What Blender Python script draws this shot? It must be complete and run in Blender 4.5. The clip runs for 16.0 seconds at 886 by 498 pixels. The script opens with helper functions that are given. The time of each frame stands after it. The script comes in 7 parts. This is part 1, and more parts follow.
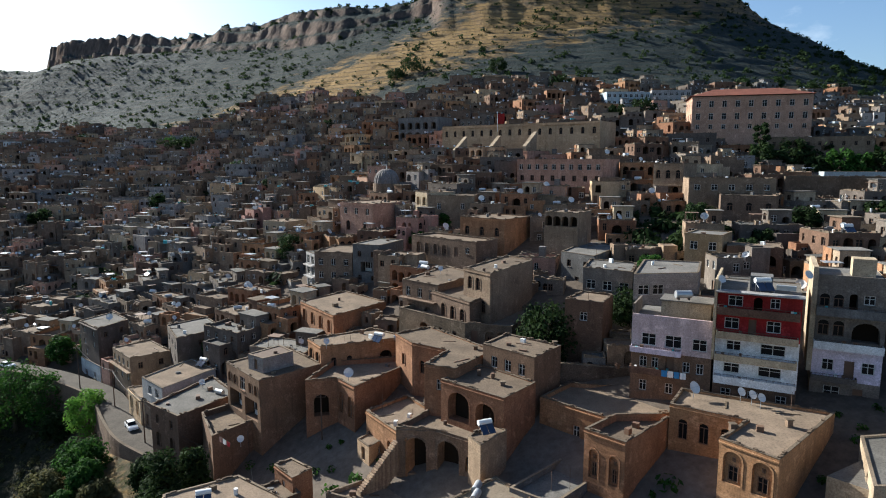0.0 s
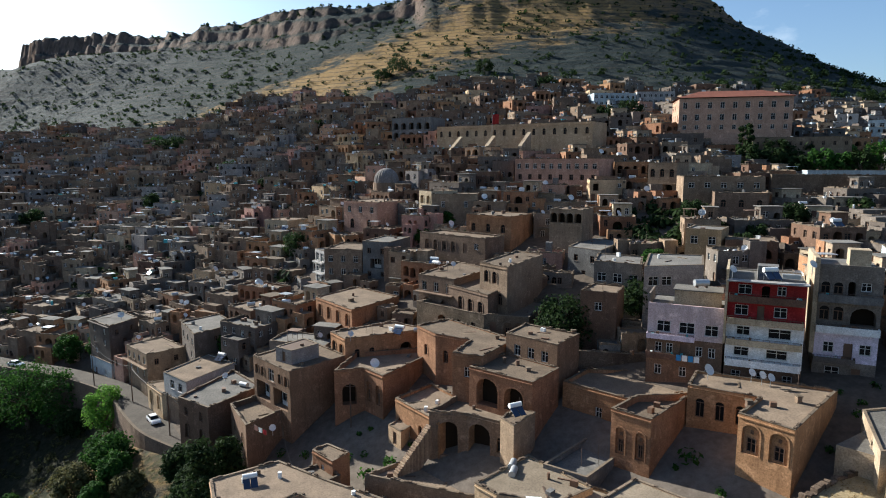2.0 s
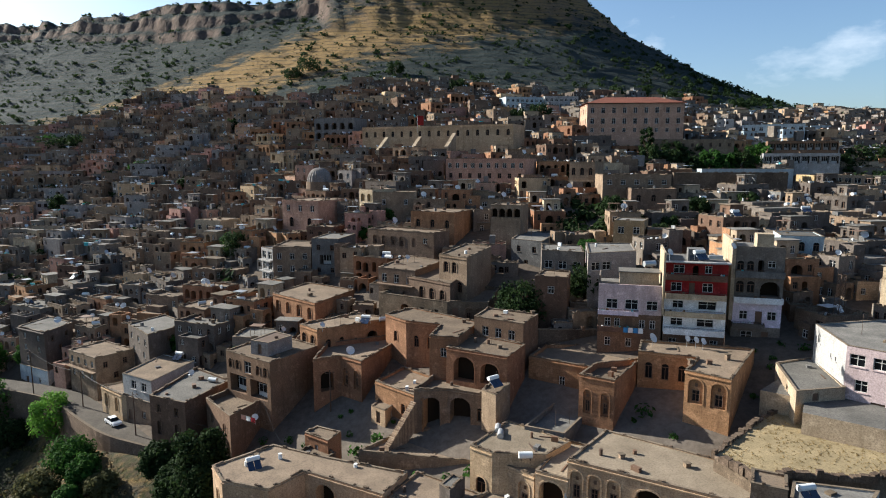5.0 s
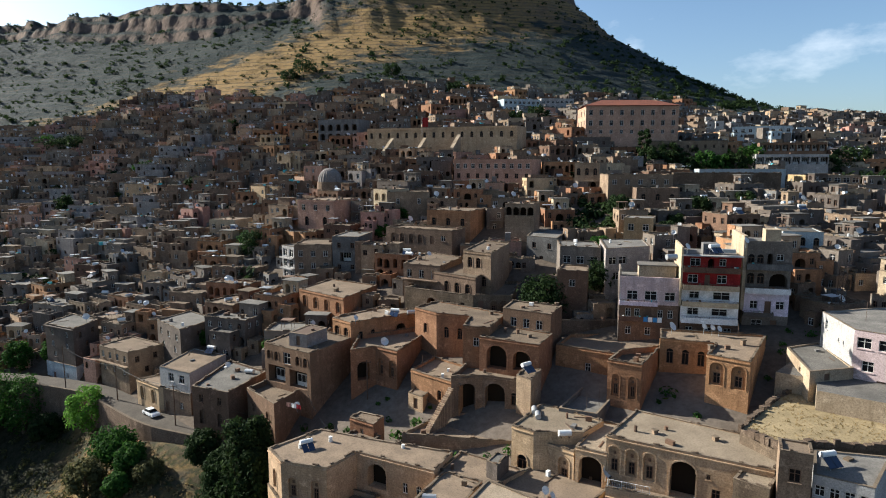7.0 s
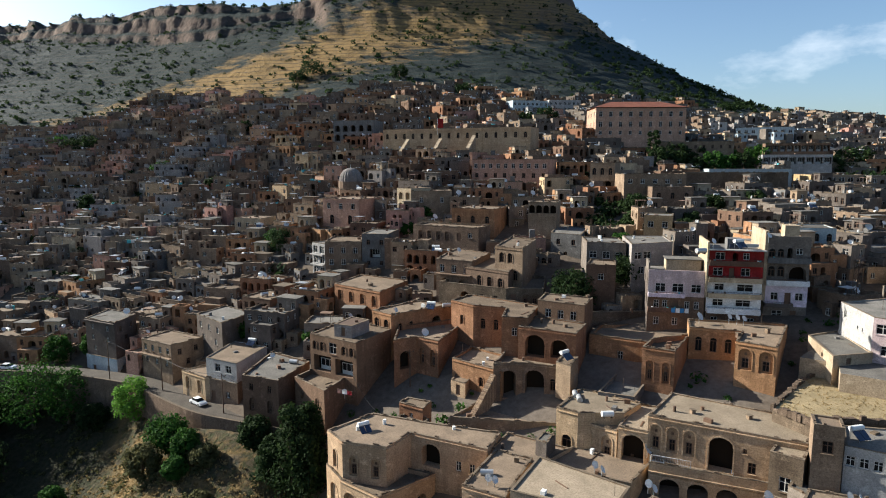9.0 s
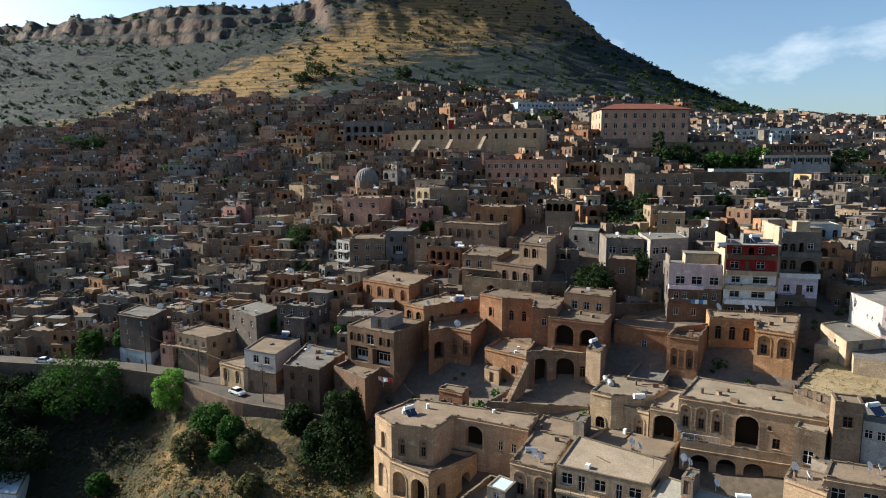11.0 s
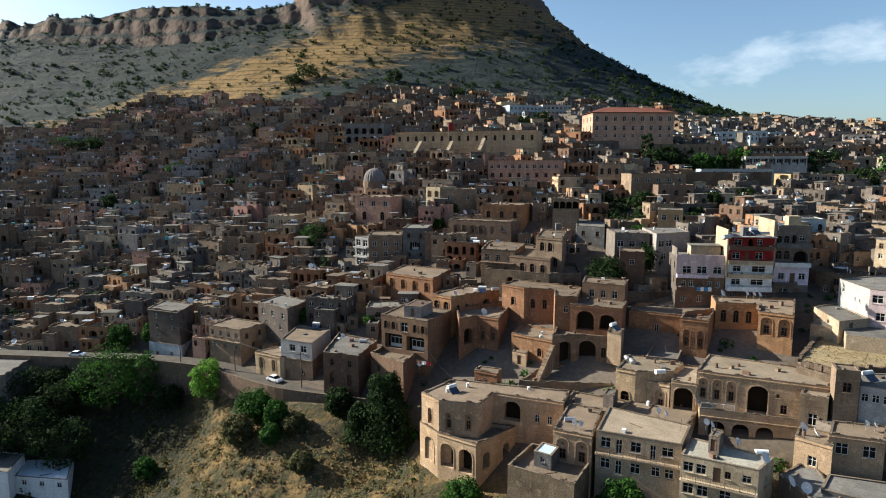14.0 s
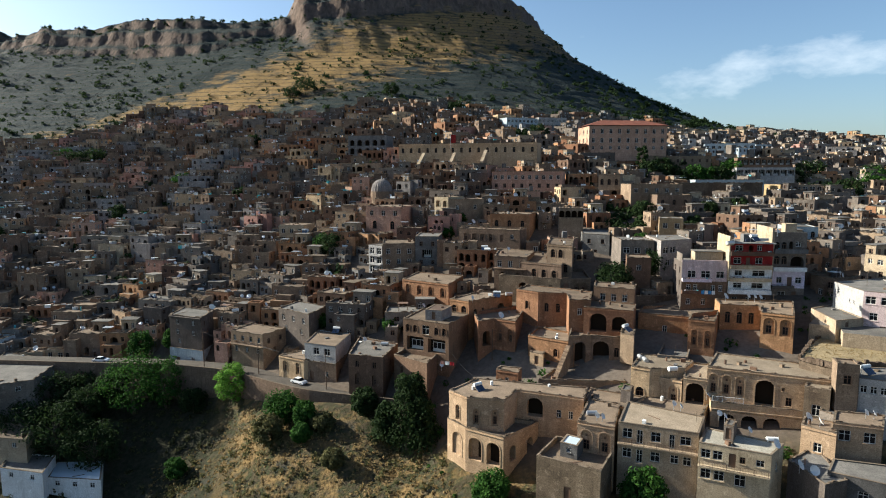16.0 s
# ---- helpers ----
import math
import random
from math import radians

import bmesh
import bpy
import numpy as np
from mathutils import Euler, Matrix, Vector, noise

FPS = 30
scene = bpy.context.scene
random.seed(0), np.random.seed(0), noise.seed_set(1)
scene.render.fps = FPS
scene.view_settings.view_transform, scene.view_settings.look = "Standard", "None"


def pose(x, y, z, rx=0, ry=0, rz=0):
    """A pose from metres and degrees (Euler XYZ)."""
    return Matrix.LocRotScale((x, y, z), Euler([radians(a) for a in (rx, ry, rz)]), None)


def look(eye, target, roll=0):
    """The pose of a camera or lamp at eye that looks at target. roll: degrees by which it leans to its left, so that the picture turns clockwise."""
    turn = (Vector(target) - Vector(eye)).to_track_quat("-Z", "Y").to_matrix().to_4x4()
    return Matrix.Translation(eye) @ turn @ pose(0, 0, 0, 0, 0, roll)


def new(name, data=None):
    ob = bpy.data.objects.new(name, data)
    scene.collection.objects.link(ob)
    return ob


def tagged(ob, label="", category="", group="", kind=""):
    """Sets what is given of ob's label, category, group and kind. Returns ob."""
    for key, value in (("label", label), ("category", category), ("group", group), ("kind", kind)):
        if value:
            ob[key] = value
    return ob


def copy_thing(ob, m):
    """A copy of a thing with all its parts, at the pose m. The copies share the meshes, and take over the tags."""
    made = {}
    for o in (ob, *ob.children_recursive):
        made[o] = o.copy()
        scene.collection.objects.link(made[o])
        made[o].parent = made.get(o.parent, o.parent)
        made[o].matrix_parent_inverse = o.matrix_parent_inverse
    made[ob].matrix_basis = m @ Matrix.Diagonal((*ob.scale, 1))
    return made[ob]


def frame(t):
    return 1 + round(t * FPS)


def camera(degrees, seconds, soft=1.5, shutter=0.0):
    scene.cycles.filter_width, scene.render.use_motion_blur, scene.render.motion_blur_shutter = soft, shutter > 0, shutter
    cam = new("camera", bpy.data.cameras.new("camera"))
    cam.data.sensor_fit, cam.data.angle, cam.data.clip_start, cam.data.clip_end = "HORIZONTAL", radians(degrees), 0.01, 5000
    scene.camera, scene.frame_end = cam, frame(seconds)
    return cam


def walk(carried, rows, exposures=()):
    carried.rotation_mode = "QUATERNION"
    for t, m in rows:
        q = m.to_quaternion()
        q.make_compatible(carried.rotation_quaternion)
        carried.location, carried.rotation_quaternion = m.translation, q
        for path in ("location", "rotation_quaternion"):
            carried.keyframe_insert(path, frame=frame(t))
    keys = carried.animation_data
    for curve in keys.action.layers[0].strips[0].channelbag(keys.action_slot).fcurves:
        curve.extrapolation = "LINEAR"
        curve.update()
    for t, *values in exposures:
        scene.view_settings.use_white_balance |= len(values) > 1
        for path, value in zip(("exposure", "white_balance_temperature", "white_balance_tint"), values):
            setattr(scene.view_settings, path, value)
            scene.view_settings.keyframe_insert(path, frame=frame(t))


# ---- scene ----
cam = camera(70.8, 16.0, soft=1.05)
METRES, EYE, TILT, LEAN, TURN = 85.0, 75.0, -8.0, 0.0, 0.0
ROWS = [
    (0.0, 0.0, 0.0, 0.0, 0.0, 0.0, -0.0),
    (0.5, -0.0221, -0.0142, -0.002, -0.15, -0.02, 0.04),
    (1.0, -0.0443, -0.0285, -0.0046, -0.36, -0.01, 0.08),
    (1.5, -0.0676, -0.0434, -0.0071, -1.04, -0.01, 0.19),
    (2.0, -0.0912, -0.058, -0.0086, -2.24, -0.04, 0.38),
    (2.5, -0.1169, -0.0739, -0.0114, -3.78, -0.05, 0.58),
    (3.0, -0.1419, -0.0884, -0.0136, -5.43, -0.08, 0.81),
    (3.5, -0.1683, -0.1032, -0.0157, -7.29, -0.1, 1.09),
    (4.0, -0.1957, -0.1183, -0.0175, -9.35, -0.17, 1.38),
    (6.5, -0.3414, -0.1849, -0.0257, -13.18, -0.24, 1.89),
    (7.0, -0.371, -0.1975, -0.0275, -13.54, -0.25, 1.95),
    (7.5, -0.401, -0.2101, -0.0289, -13.79, -0.26, 1.98),
    (8.0, -0.4308, -0.2227, -0.0307, -13.96, -0.26, 2.02),
    (8.5, -0.4608, -0.2347, -0.0323, -14.09, -0.26, 2.04),
    (9.0, -0.4902, -0.2465, -0.0349, -14.18, -0.25, 2.03),
    (9.5, -0.5199, -0.2587, -0.0367, -14.29, -0.24, 2.04),
    (10.0, -0.5492, -0.2711, -0.0387, -14.46, -0.24, 2.06),
    (12.5, -0.6951, -0.3343, -0.05, -16.33, -0.27, 2.31),
    (13.0, -0.7242, -0.3471, -0.0522, -16.76, -0.3, 2.37),
    (13.5, -0.7535, -0.3601, -0.0539, -17.31, -0.34, 2.45),
    (14.0, -0.783, -0.373, -0.0551, -17.68, -0.26, 2.5),
    (14.5, -0.8129, -0.3857, -0.0568, -17.86, -0.16, 2.52),
    (15.0, -0.8418, -0.3988, -0.0587, -18.1, 0.09, 2.54),
    (15.5, -0.8717, -0.4116, -0.0606, -18.55, 0.37, 2.6),
    (16.0, -0.9013, -0.4245, -0.0624, -19.11, 0.67, 2.68),
]
walk(cam, [(t, pose(0, 0, EYE, TILT, LEAN, TURN) @ pose(METRES * x, METRES * y, METRES * z, 90 + pitch, roll, yaw)) for t, x, y, z, yaw, pitch, roll in ROWS],
     exposures=[(0.0, 1.44, 5370, 5), (8.0, 1.47, 5600, 5), (16.0, 1.48, 5640, 3)])

# ---- light ----
SUN_AZ, SUN_EL = 51.0, 27.0          # degrees to the left of +y, and up
to_sun = Vector((-math.sin(radians(SUN_AZ)) * math.cos(radians(SUN_EL)), math.cos(radians(SUN_AZ)) * math.cos(radians(SUN_EL)), math.sin(radians(SUN_EL))))
sun_data = bpy.data.lights.new("sun", "SUN")
sun_data.energy, sun_data.angle, sun_data.color = 5.0, radians(0.6), (1.0, 0.86, 0.68)
sun = new("sun", sun_data)
sun.matrix_basis = look(to_sun * 300, (0, 0, 0))
world = bpy.data.worlds.new("world")
scene.world = world
world.use_nodes = True
wt = world.node_tree
sky = wt.nodes.new("ShaderNodeTexSky")
sky.sky_type, sky.sun_disc = "NISHITA", False
sky.sun_elevation, sky.sun_rotation = radians(SUN_EL), radians(-SUN_AZ)
sky.ozone_density = 0.7
sky.air_density, sky.dust_density, sky.altitude = 1.0, 3.0, 900
wt.nodes["Background"].inputs["Strength"].default_value = 0.054
# one flat-bottomed bank of thin cloud low over the slope's end
wc = wt.nodes.new("ShaderNodeTexCoord")
wm = wt.nodes.new("ShaderNodeMapping")
wm.inputs["Scale"].default_value = (3.0, 3.0, 7.0)
wn = wt.nodes.new("ShaderNodeTexNoise")
wn.inputs["Scale"].default_value, wn.inputs["Detail"].default_value, wn.inputs["Roughness"].default_value = 2.4, 8, 0.58
bank = wt.nodes.new("ShaderNodeVectorMath")
bank.operation = "SUBTRACT"
bank.inputs[1].default_value = (0.75, 0.645, 0.145)
squash = wt.nodes.new("ShaderNodeVectorMath")
squash.operation = "MULTIPLY"
squash.inputs[1].default_value = (4.6, 4.6, 24.0)
away = wt.nodes.new("ShaderNodeVectorMath")
away.operation = "LENGTH"
near_bank = wt.nodes.new("ShaderNodeMapRange")
near_bank.inputs["From Min"].default_value, near_bank.inputs["From Max"].default_value = 1.15, 0.2
near_bank.inputs["To Max"].default_value = 0.24
cloud_sum = wt.nodes.new("ShaderNodeMath")
cloud_sum.operation = "ADD"
wr = wt.nodes.new("ShaderNodeMapRange")
wr.inputs["From Min"].default_value, wr.inputs["From Max"].default_value = 0.62, 0.86
wr.inputs["To Max"].default_value = 0.55
wx = wt.nodes.new("ShaderNodeMix")
wx.data_type = "RGBA"
wt.links.new(wc.outputs["Generated"], wm.inputs["Vector"])
wt.links.new(wm.outputs["Vector"], wn.inputs["Vector"])
wt.links.new(wc.outputs["Generated"], bank.inputs[0])
wt.links.new(bank.outputs["Vector"], squash.inputs[0])
wt.links.new(squash.outputs["Vector"], away.inputs[0])
wt.links.new(away.outputs["Value"], near_bank.inputs["Value"])
wt.links.new(near_bank.outputs["Result"], cloud_sum.inputs[0])
wt.links.new(wn.outputs["Fac"], cloud_sum.inputs[1])
wt.links.new(cloud_sum.outputs[0], wr.inputs["Value"])
wt.links.new(wr.outputs["Result"], wx.inputs["Factor"])
wt.links.new(sky.outputs["Color"], wx.inputs[6])
wx.inputs[7].default_value = (8.2, 8.0, 7.8, 1)
wt.links.new(wx.outputs[2], wt.nodes["Background"].inputs["Color"])

# ---- materials ----
def nodes_of(name, rough=0.85, spec=0.25):
    m = bpy.data.materials.new(name)
    m.use_nodes = True
    nt = m.node_tree
    b = nt.nodes["Principled BSDF"]
    b.inputs["Roughness"].default_value = rough
    b.inputs["Specular IOR Level"].default_value = spec
    return m, nt, b


def add(nt, kind, **values):
    n = nt.nodes.new("ShaderNode" + kind)
    for k, v in values.items():
        n.inputs[k.replace("_", " ")].default_value = v
    return n


def noise_tex(nt, scale, detail=5, rough=0.6, vec=None, stretch=None):
    n = add(nt, "TexNoise", Scale=scale, Detail=detail, Roughness=rough)
    if vec is None:
        vec = nt.nodes.new("ShaderNodeTexCoord").outputs["Object"]
    if stretch:
        mp = add(nt, "Mapping", Scale=stretch)
        nt.links.new(vec, mp.inputs["Vector"])
        vec = mp.outputs["Vector"]
    nt.links.new(vec, n.inputs["Vector"])
    return n


def mix(nt, fac, a, b, mode="MIX"):
    m = nt.nodes.new("ShaderNodeMix")
    m.data_type, m.blend_type = "RGBA", mode
    for sock, v in ((m.inputs["Factor"], fac), (m.inputs[6], a), (m.inputs[7], b)):
        if isinstance(v, (int, float)):
            sock.default_value = v
        elif isinstance(v, tuple):
            sock.default_value = (*v, 1)
        else:
            nt.links.new(v, sock)
    return m.outputs[2]


def ramp(nt, src, lo, hi, to0=0.0, to1=1.0):
    r = add(nt, "MapRange", From_Min=lo, From_Max=hi, To_Min=to0, To_Max=to1)
    nt.links.new(src, r.inputs["Value"])
    return r.outputs["Result"]


def bump(nt, bsdf, src, strength, dist):
    b = add(nt, "Bump", Strength=strength, Distance=dist)
    nt.links.new(src, b.inputs["Height"])
    nt.links.new(b.outputs["Normal"], bsdf.inputs["Normal"])


def own_tone(nt):
    """A number of its own for each house, also for those joined into one mesh."""
    info = nt.nodes.new("ShaderNodeObjectInfo")
    tone = nt.nodes.new("ShaderNodeAttribute")
    tone.attribute_name = "tone"
    s = nt.nodes.new("ShaderNodeMath")
    s.operation = "ADD"
    nt.links.new(info.outputs["Random"], s.inputs[0])
    nt.links.new(tone.outputs["Fac"], s.inputs[1])
    f = nt.nodes.new("ShaderNodeMath")
    f.operation = "FRACT"
    nt.links.new(s.outputs[0], f.inputs[0])
    return f.outputs[0]


def wall_material(name, base, dark, vary=0.25, course=0.0, grain=0.035):
    """Weathered wall: two scales of staining, streaks, and for stone fine block courses."""
    m, nt, b = nodes_of(name, 0.92, 0.12)
    geo = nt.nodes.new("ShaderNodeNewGeometry")
    pos = geo.outputs["Position"]
    big = noise_tex(nt, 0.22, 6, 0.62, pos)
    streak = noise_tex(nt, 0.9, 5, 0.65, pos, (1.0, 1.0, 0.16))
    fine = noise_tex(nt, 5.0, 6, 0.7, pos)
    c = mix(nt, ramp(nt, big.outputs["Fac"], 0.35, 0.7), base, dark)
    c = mix(nt, ramp(nt, streak.outputs["Fac"], 0.52, 0.75, 0, 0.6), c, tuple(0.55 * v for v in dark))
    patch = noise_tex(nt, 0.75, 4, 0.7, pos)
    c = mix(nt, ramp(nt, patch.outputs["Fac"], 0.55, 0.68, 0, 0.6), c, tuple(min(1, 1.45 * v + 0.02) for v in base))
    c = mix(nt, ramp(nt, fine.outputs["Fac"], 0.42, 0.66, 0, 0.6), c, tuple(0.45 * v for v in dark))
    info = own_tone(nt)
    hsv = nt.nodes.new("ShaderNodeHueSaturation")
    nt.links.new(ramp(nt, info, 0, 1, 1 - vary, 1 + vary), hsv.inputs["Value"])
    nt.links.new(ramp(nt, info, 0, 1, 0.492, 0.508), hsv.inputs["Hue"])
    nt.links.new(c, hsv.inputs["Color"])
    height = fine.outputs["Fac"]
    col = hsv.outputs["Color"]
    if course:
        # ashlar courses: position along the wall, height
        sep = nt.nodes.new("ShaderNodeSeparateXYZ")
        nt.links.new(pos, sep.inputs["Vector"])
        su = nt.nodes.new("ShaderNodeMath")
        su.operation = "ADD"
        nt.links.new(sep.outputs["X"], su.inputs[0])
        nt.links.new(sep.outputs["Y"], su.inputs[1])
        cb = nt.nodes.new("ShaderNodeCombineXYZ")
        nt.links.new(su.outputs[0], cb.inputs["X"])
        nt.links.new(sep.outputs["Z"], cb.inputs["Y"])
        br = add(nt, "TexBrick", Scale=1.0, Color1=(0.8, 0.8, 0.8, 1), Color2=(1.2, 1.17, 1.12, 1), Mortar=(0.5, 0.47, 0.44, 1))
        br.inputs["Brick Width"].default_value, br.inputs["Row Height"].default_value, br.inputs["Mortar Size"].default_value = course * 2.2, course, 0.02
        nt.links.new(cb.outputs["Vector"], br.inputs["Vector"])
        col = mix(nt, 0.32, col, br.outputs["Color"], "MULTIPLY")
    nt.links.new(col, b.inputs["Base Color"])
    bump(nt, b, height, 0.7, grain)
    return m


WALLS = {
    "stone": wall_material("tan_stone", (0.25, 0.18, 0.125), (0.145, 0.102, 0.071), 0.28, 0.34),
    "sand": wall_material("sandstone", (0.50, 0.36, 0.225), (0.33, 0.23, 0.14), 0.15, 0.36),
    "orange": wall_material("warm_stone", (0.33, 0.178, 0.096), (0.195, 0.104, 0.057), 0.18, 0.34),
    "rubble": wall_material("rubble_stone", (0.185, 0.140, 0.098), (0.08, 0.058, 0.041), 0.15, 0.26, 0.08),
    "brown": wall_material("brown_render", (0.17, 0.105, 0.07), (0.105, 0.065, 0.044), 0.22),
    "plaster": wall_material("old_plaster", (0.178, 0.148, 0.124), (0.105, 0.087, 0.073), 0.32),
    "grey": wall_material("cement_render", (0.155, 0.148, 0.142), (0.092, 0.088, 0.084), 0.3),
    "cream": wall_material("cream_plaster", (0.43, 0.345, 0.24), (0.27, 0.205, 0.135), 0.15),
    "white": wall_material("white_plaster", (0.40, 0.385, 0.37), (0.27, 0.26, 0.25), 0.12),
    "pink": wall_material("pink_plaster", (0.36, 0.205, 0.165), (0.25, 0.14, 0.11), 0.12),
    "lilac": wall_material("lilac_plaster", (0.70, 0.60, 0.68), (0.58, 0.49, 0.55), 0.06),
    "yellow": wall_material("ochre_plaster", (0.40, 0.30, 0.165), (0.28, 0.20, 0.105), 0.12),
    "bluewhite": wall_material("pale_blue_plaster", (0.408, 0.468, 0.493), (0.297, 0.340, 0.357), 0.1),
    "rose": wall_material("rose_plaster", (0.58, 0.46, 0.45), (0.44, 0.345, 0.335), 0.06),
    "bright": wall_material("fresh_white_plaster", (0.74, 0.73, 0.72), (0.62, 0.60, 0.58), 0.04),
    "salmon": wall_material("salmon_stone", (0.46, 0.285, 0.208), (0.32, 0.195, 0.14), 0.15, 0.36),
    "pale": wall_material("pale_grey_stone", (0.29, 0.262, 0.245), (0.185, 0.165, 0.154), 0.25, 0.34),
    "red": wall_material("red_paint", (0.306, 0.025, 0.024), (0.204, 0.020, 0.019), 0.05),
}


def roof_material(name, base, dark):
    m, nt, b = nodes_of(name, 0.95, 0.1)
    pos = nt.nodes.new("ShaderNodeNewGeometry").outputs["Position"]
    big = noise_tex(nt, 0.3, 7, 0.65, pos)
    fine = noise_tex(nt, 4.0, 6, 0.7, pos)
    c = mix(nt, ramp(nt, big.outputs["Fac"], 0.35, 0.68), base, dark)
    c = mix(nt, ramp(nt, fine.outputs["Fac"], 0.45, 0.66, 0, 0.65), c, tuple(0.6 * v for v in dark))
    info = own_tone(nt)
    hsv = nt.nodes.new("ShaderNodeHueSaturation")
    nt.links.new(ramp(nt, info, 0, 1, 0.72, 1.2), hsv.inputs["Value"])
    nt.links.new(c, hsv.inputs["Color"])
    nt.links.new(hsv.outputs["Color"], b.inputs["Base Color"])
    bump(nt, b, fine.outputs["Fac"], 0.4, 0.08)
    return m


ROOF = roof_material("earth_roof", (0.205, 0.155, 0.11), (0.125, 0.096, 0.07))
LIME_ROOF = roof_material("lime_plastered_roof", (0.27, 0.218, 0.158), (0.175, 0.14, 0.10))
CONCRETE = roof_material("concrete_roof", (0.175, 0.162, 0.145), (0.10, 0.094, 0.085))
COPING = roof_material("pale_coping", (0.185, 0.145, 0.105), (0.11, 0.086, 0.062))


def plain(name, colour, rough=0.6, metal=0.0, spec=0.4, var=0.25, scale=3.0):
    m, nt, b = nodes_of(name, rough, spec)
    b.inputs["Metallic"].default_value = metal
    n = noise_tex(nt, scale, 5, 0.65)
    c = mix(nt, ramp(nt, n.outputs["Fac"], 0.35, 0.75, 0, var), colour, tuple(0.45 * v for v in colour))
    nt.links.new(c, b.inputs["Base Color"])
    return m


GLASS = plain("dark_window_glass", (0.007, 0.008, 0.010), 0.3, 0, 0.12, 0.1)
# backs the deep openings; the shade inside them is put into its colour
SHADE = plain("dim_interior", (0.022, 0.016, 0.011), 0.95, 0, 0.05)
PAINT = plain("white_window_paint", (0.50, 0.49, 0.46), 0.5)
WOOD = plain("dark_timber", (0.13, 0.075, 0.045), 0.7)
TEAL = plain("teal_paint", (0.07, 0.33, 0.36), 0.5)
METAL = plain("galvanised_metal", (0.42, 0.43, 0.44), 0.42, 0.6)
DISH = plain("white_dish_paint", (0.60, 0.59, 0.57), 0.45)
IRON = plain("rusty_iron", (0.10, 0.065, 0.045), 0.75, 0.3)
PANEL = plain("solar_panel_glass", (0.02, 0.03, 0.06), 0.12, 0, 0.7)
TANK = plain("white_tank_plastic", (0.68, 0.68, 0.66), 0.45)
BLUE = plain("blue_tarpaulin", (0.03, 0.18, 0.40), 0.6)
REDTILE = roof_material("red_roof_tiles", (0.27, 0.105, 0.07), (0.18, 0.072, 0.05))
SHEET = plain("pale_sheet_metal", (0.52, 0.60, 0.66), 0.45, 0.2)
BARK = plain("bark", (0.10, 0.07, 0.045), 0.9)
CARPAINT = plain("white_car_paint", (0.72, 0.72, 0.72), 0.25, 0.0, 0.5, 0.05)
RUBBER = plain("rubber", (0.02, 0.02, 0.02), 0.8)
PALE_ROOF = roof_material("whitewashed_roof", (0.44, 0.41, 0.34), (0.29, 0.265, 0.215))
ASPHALT = roof_material("dusty_paving", (0.14, 0.122, 0.102), (0.09, 0.078, 0.066))


def leaf_material(name, base, light):
    m, nt, b = nodes_of(name, 0.8, 0.06)
    geo = nt.nodes.new("ShaderNodeNewGeometry")
    n = noise_tex(nt, 0.6, 3, 0.6, geo.outputs["Position"])
    c = mix(nt, geo.outputs["Random Per Island"], base, light)
    c = mix(nt, ramp(nt, n.outputs["Fac"], 0.4, 0.7, 0, 0.5), c, tuple(0.55 * v for v in base))
    nt.links.new(c, b.inputs["Base Color"])
    tr = nt.nodes.new("ShaderNodeBsdfTranslucent")
    nt.links.new(c, tr.inputs["Color"])
    mx = nt.nodes.new("ShaderNodeMixShader")
    mx.inputs[0].default_value = 0.35
    nt.links.new(b.outputs[0], mx.inputs[1])
    nt.links.new(tr.outputs[0], mx.inputs[2])
    nt.links.new(mx.outputs[0], nt.nodes["Material Output"].inputs["Surface"])
    return m


LEAF = leaf_material("green_leaves", (0.020, 0.052, 0.011), (0.052, 0.115, 0.019))
LEAF_BRIGHT = leaf_material("bright_leaves", (0.09, 0.19, 0.025), (0.15, 0.28, 0.04))
LEAF_DARK = leaf_material("dark_leaves", (0.014, 0.027, 0.010), (0.034, 0.054, 0.017))
SCRUB = leaf_material("dry_scrub", (0.06, 0.065, 0.028), (0.12, 0.11, 0.045))
STRAW = leaf_material("dry_grass", (0.21, 0.15, 0.066), (0.33, 0.24, 0.11))


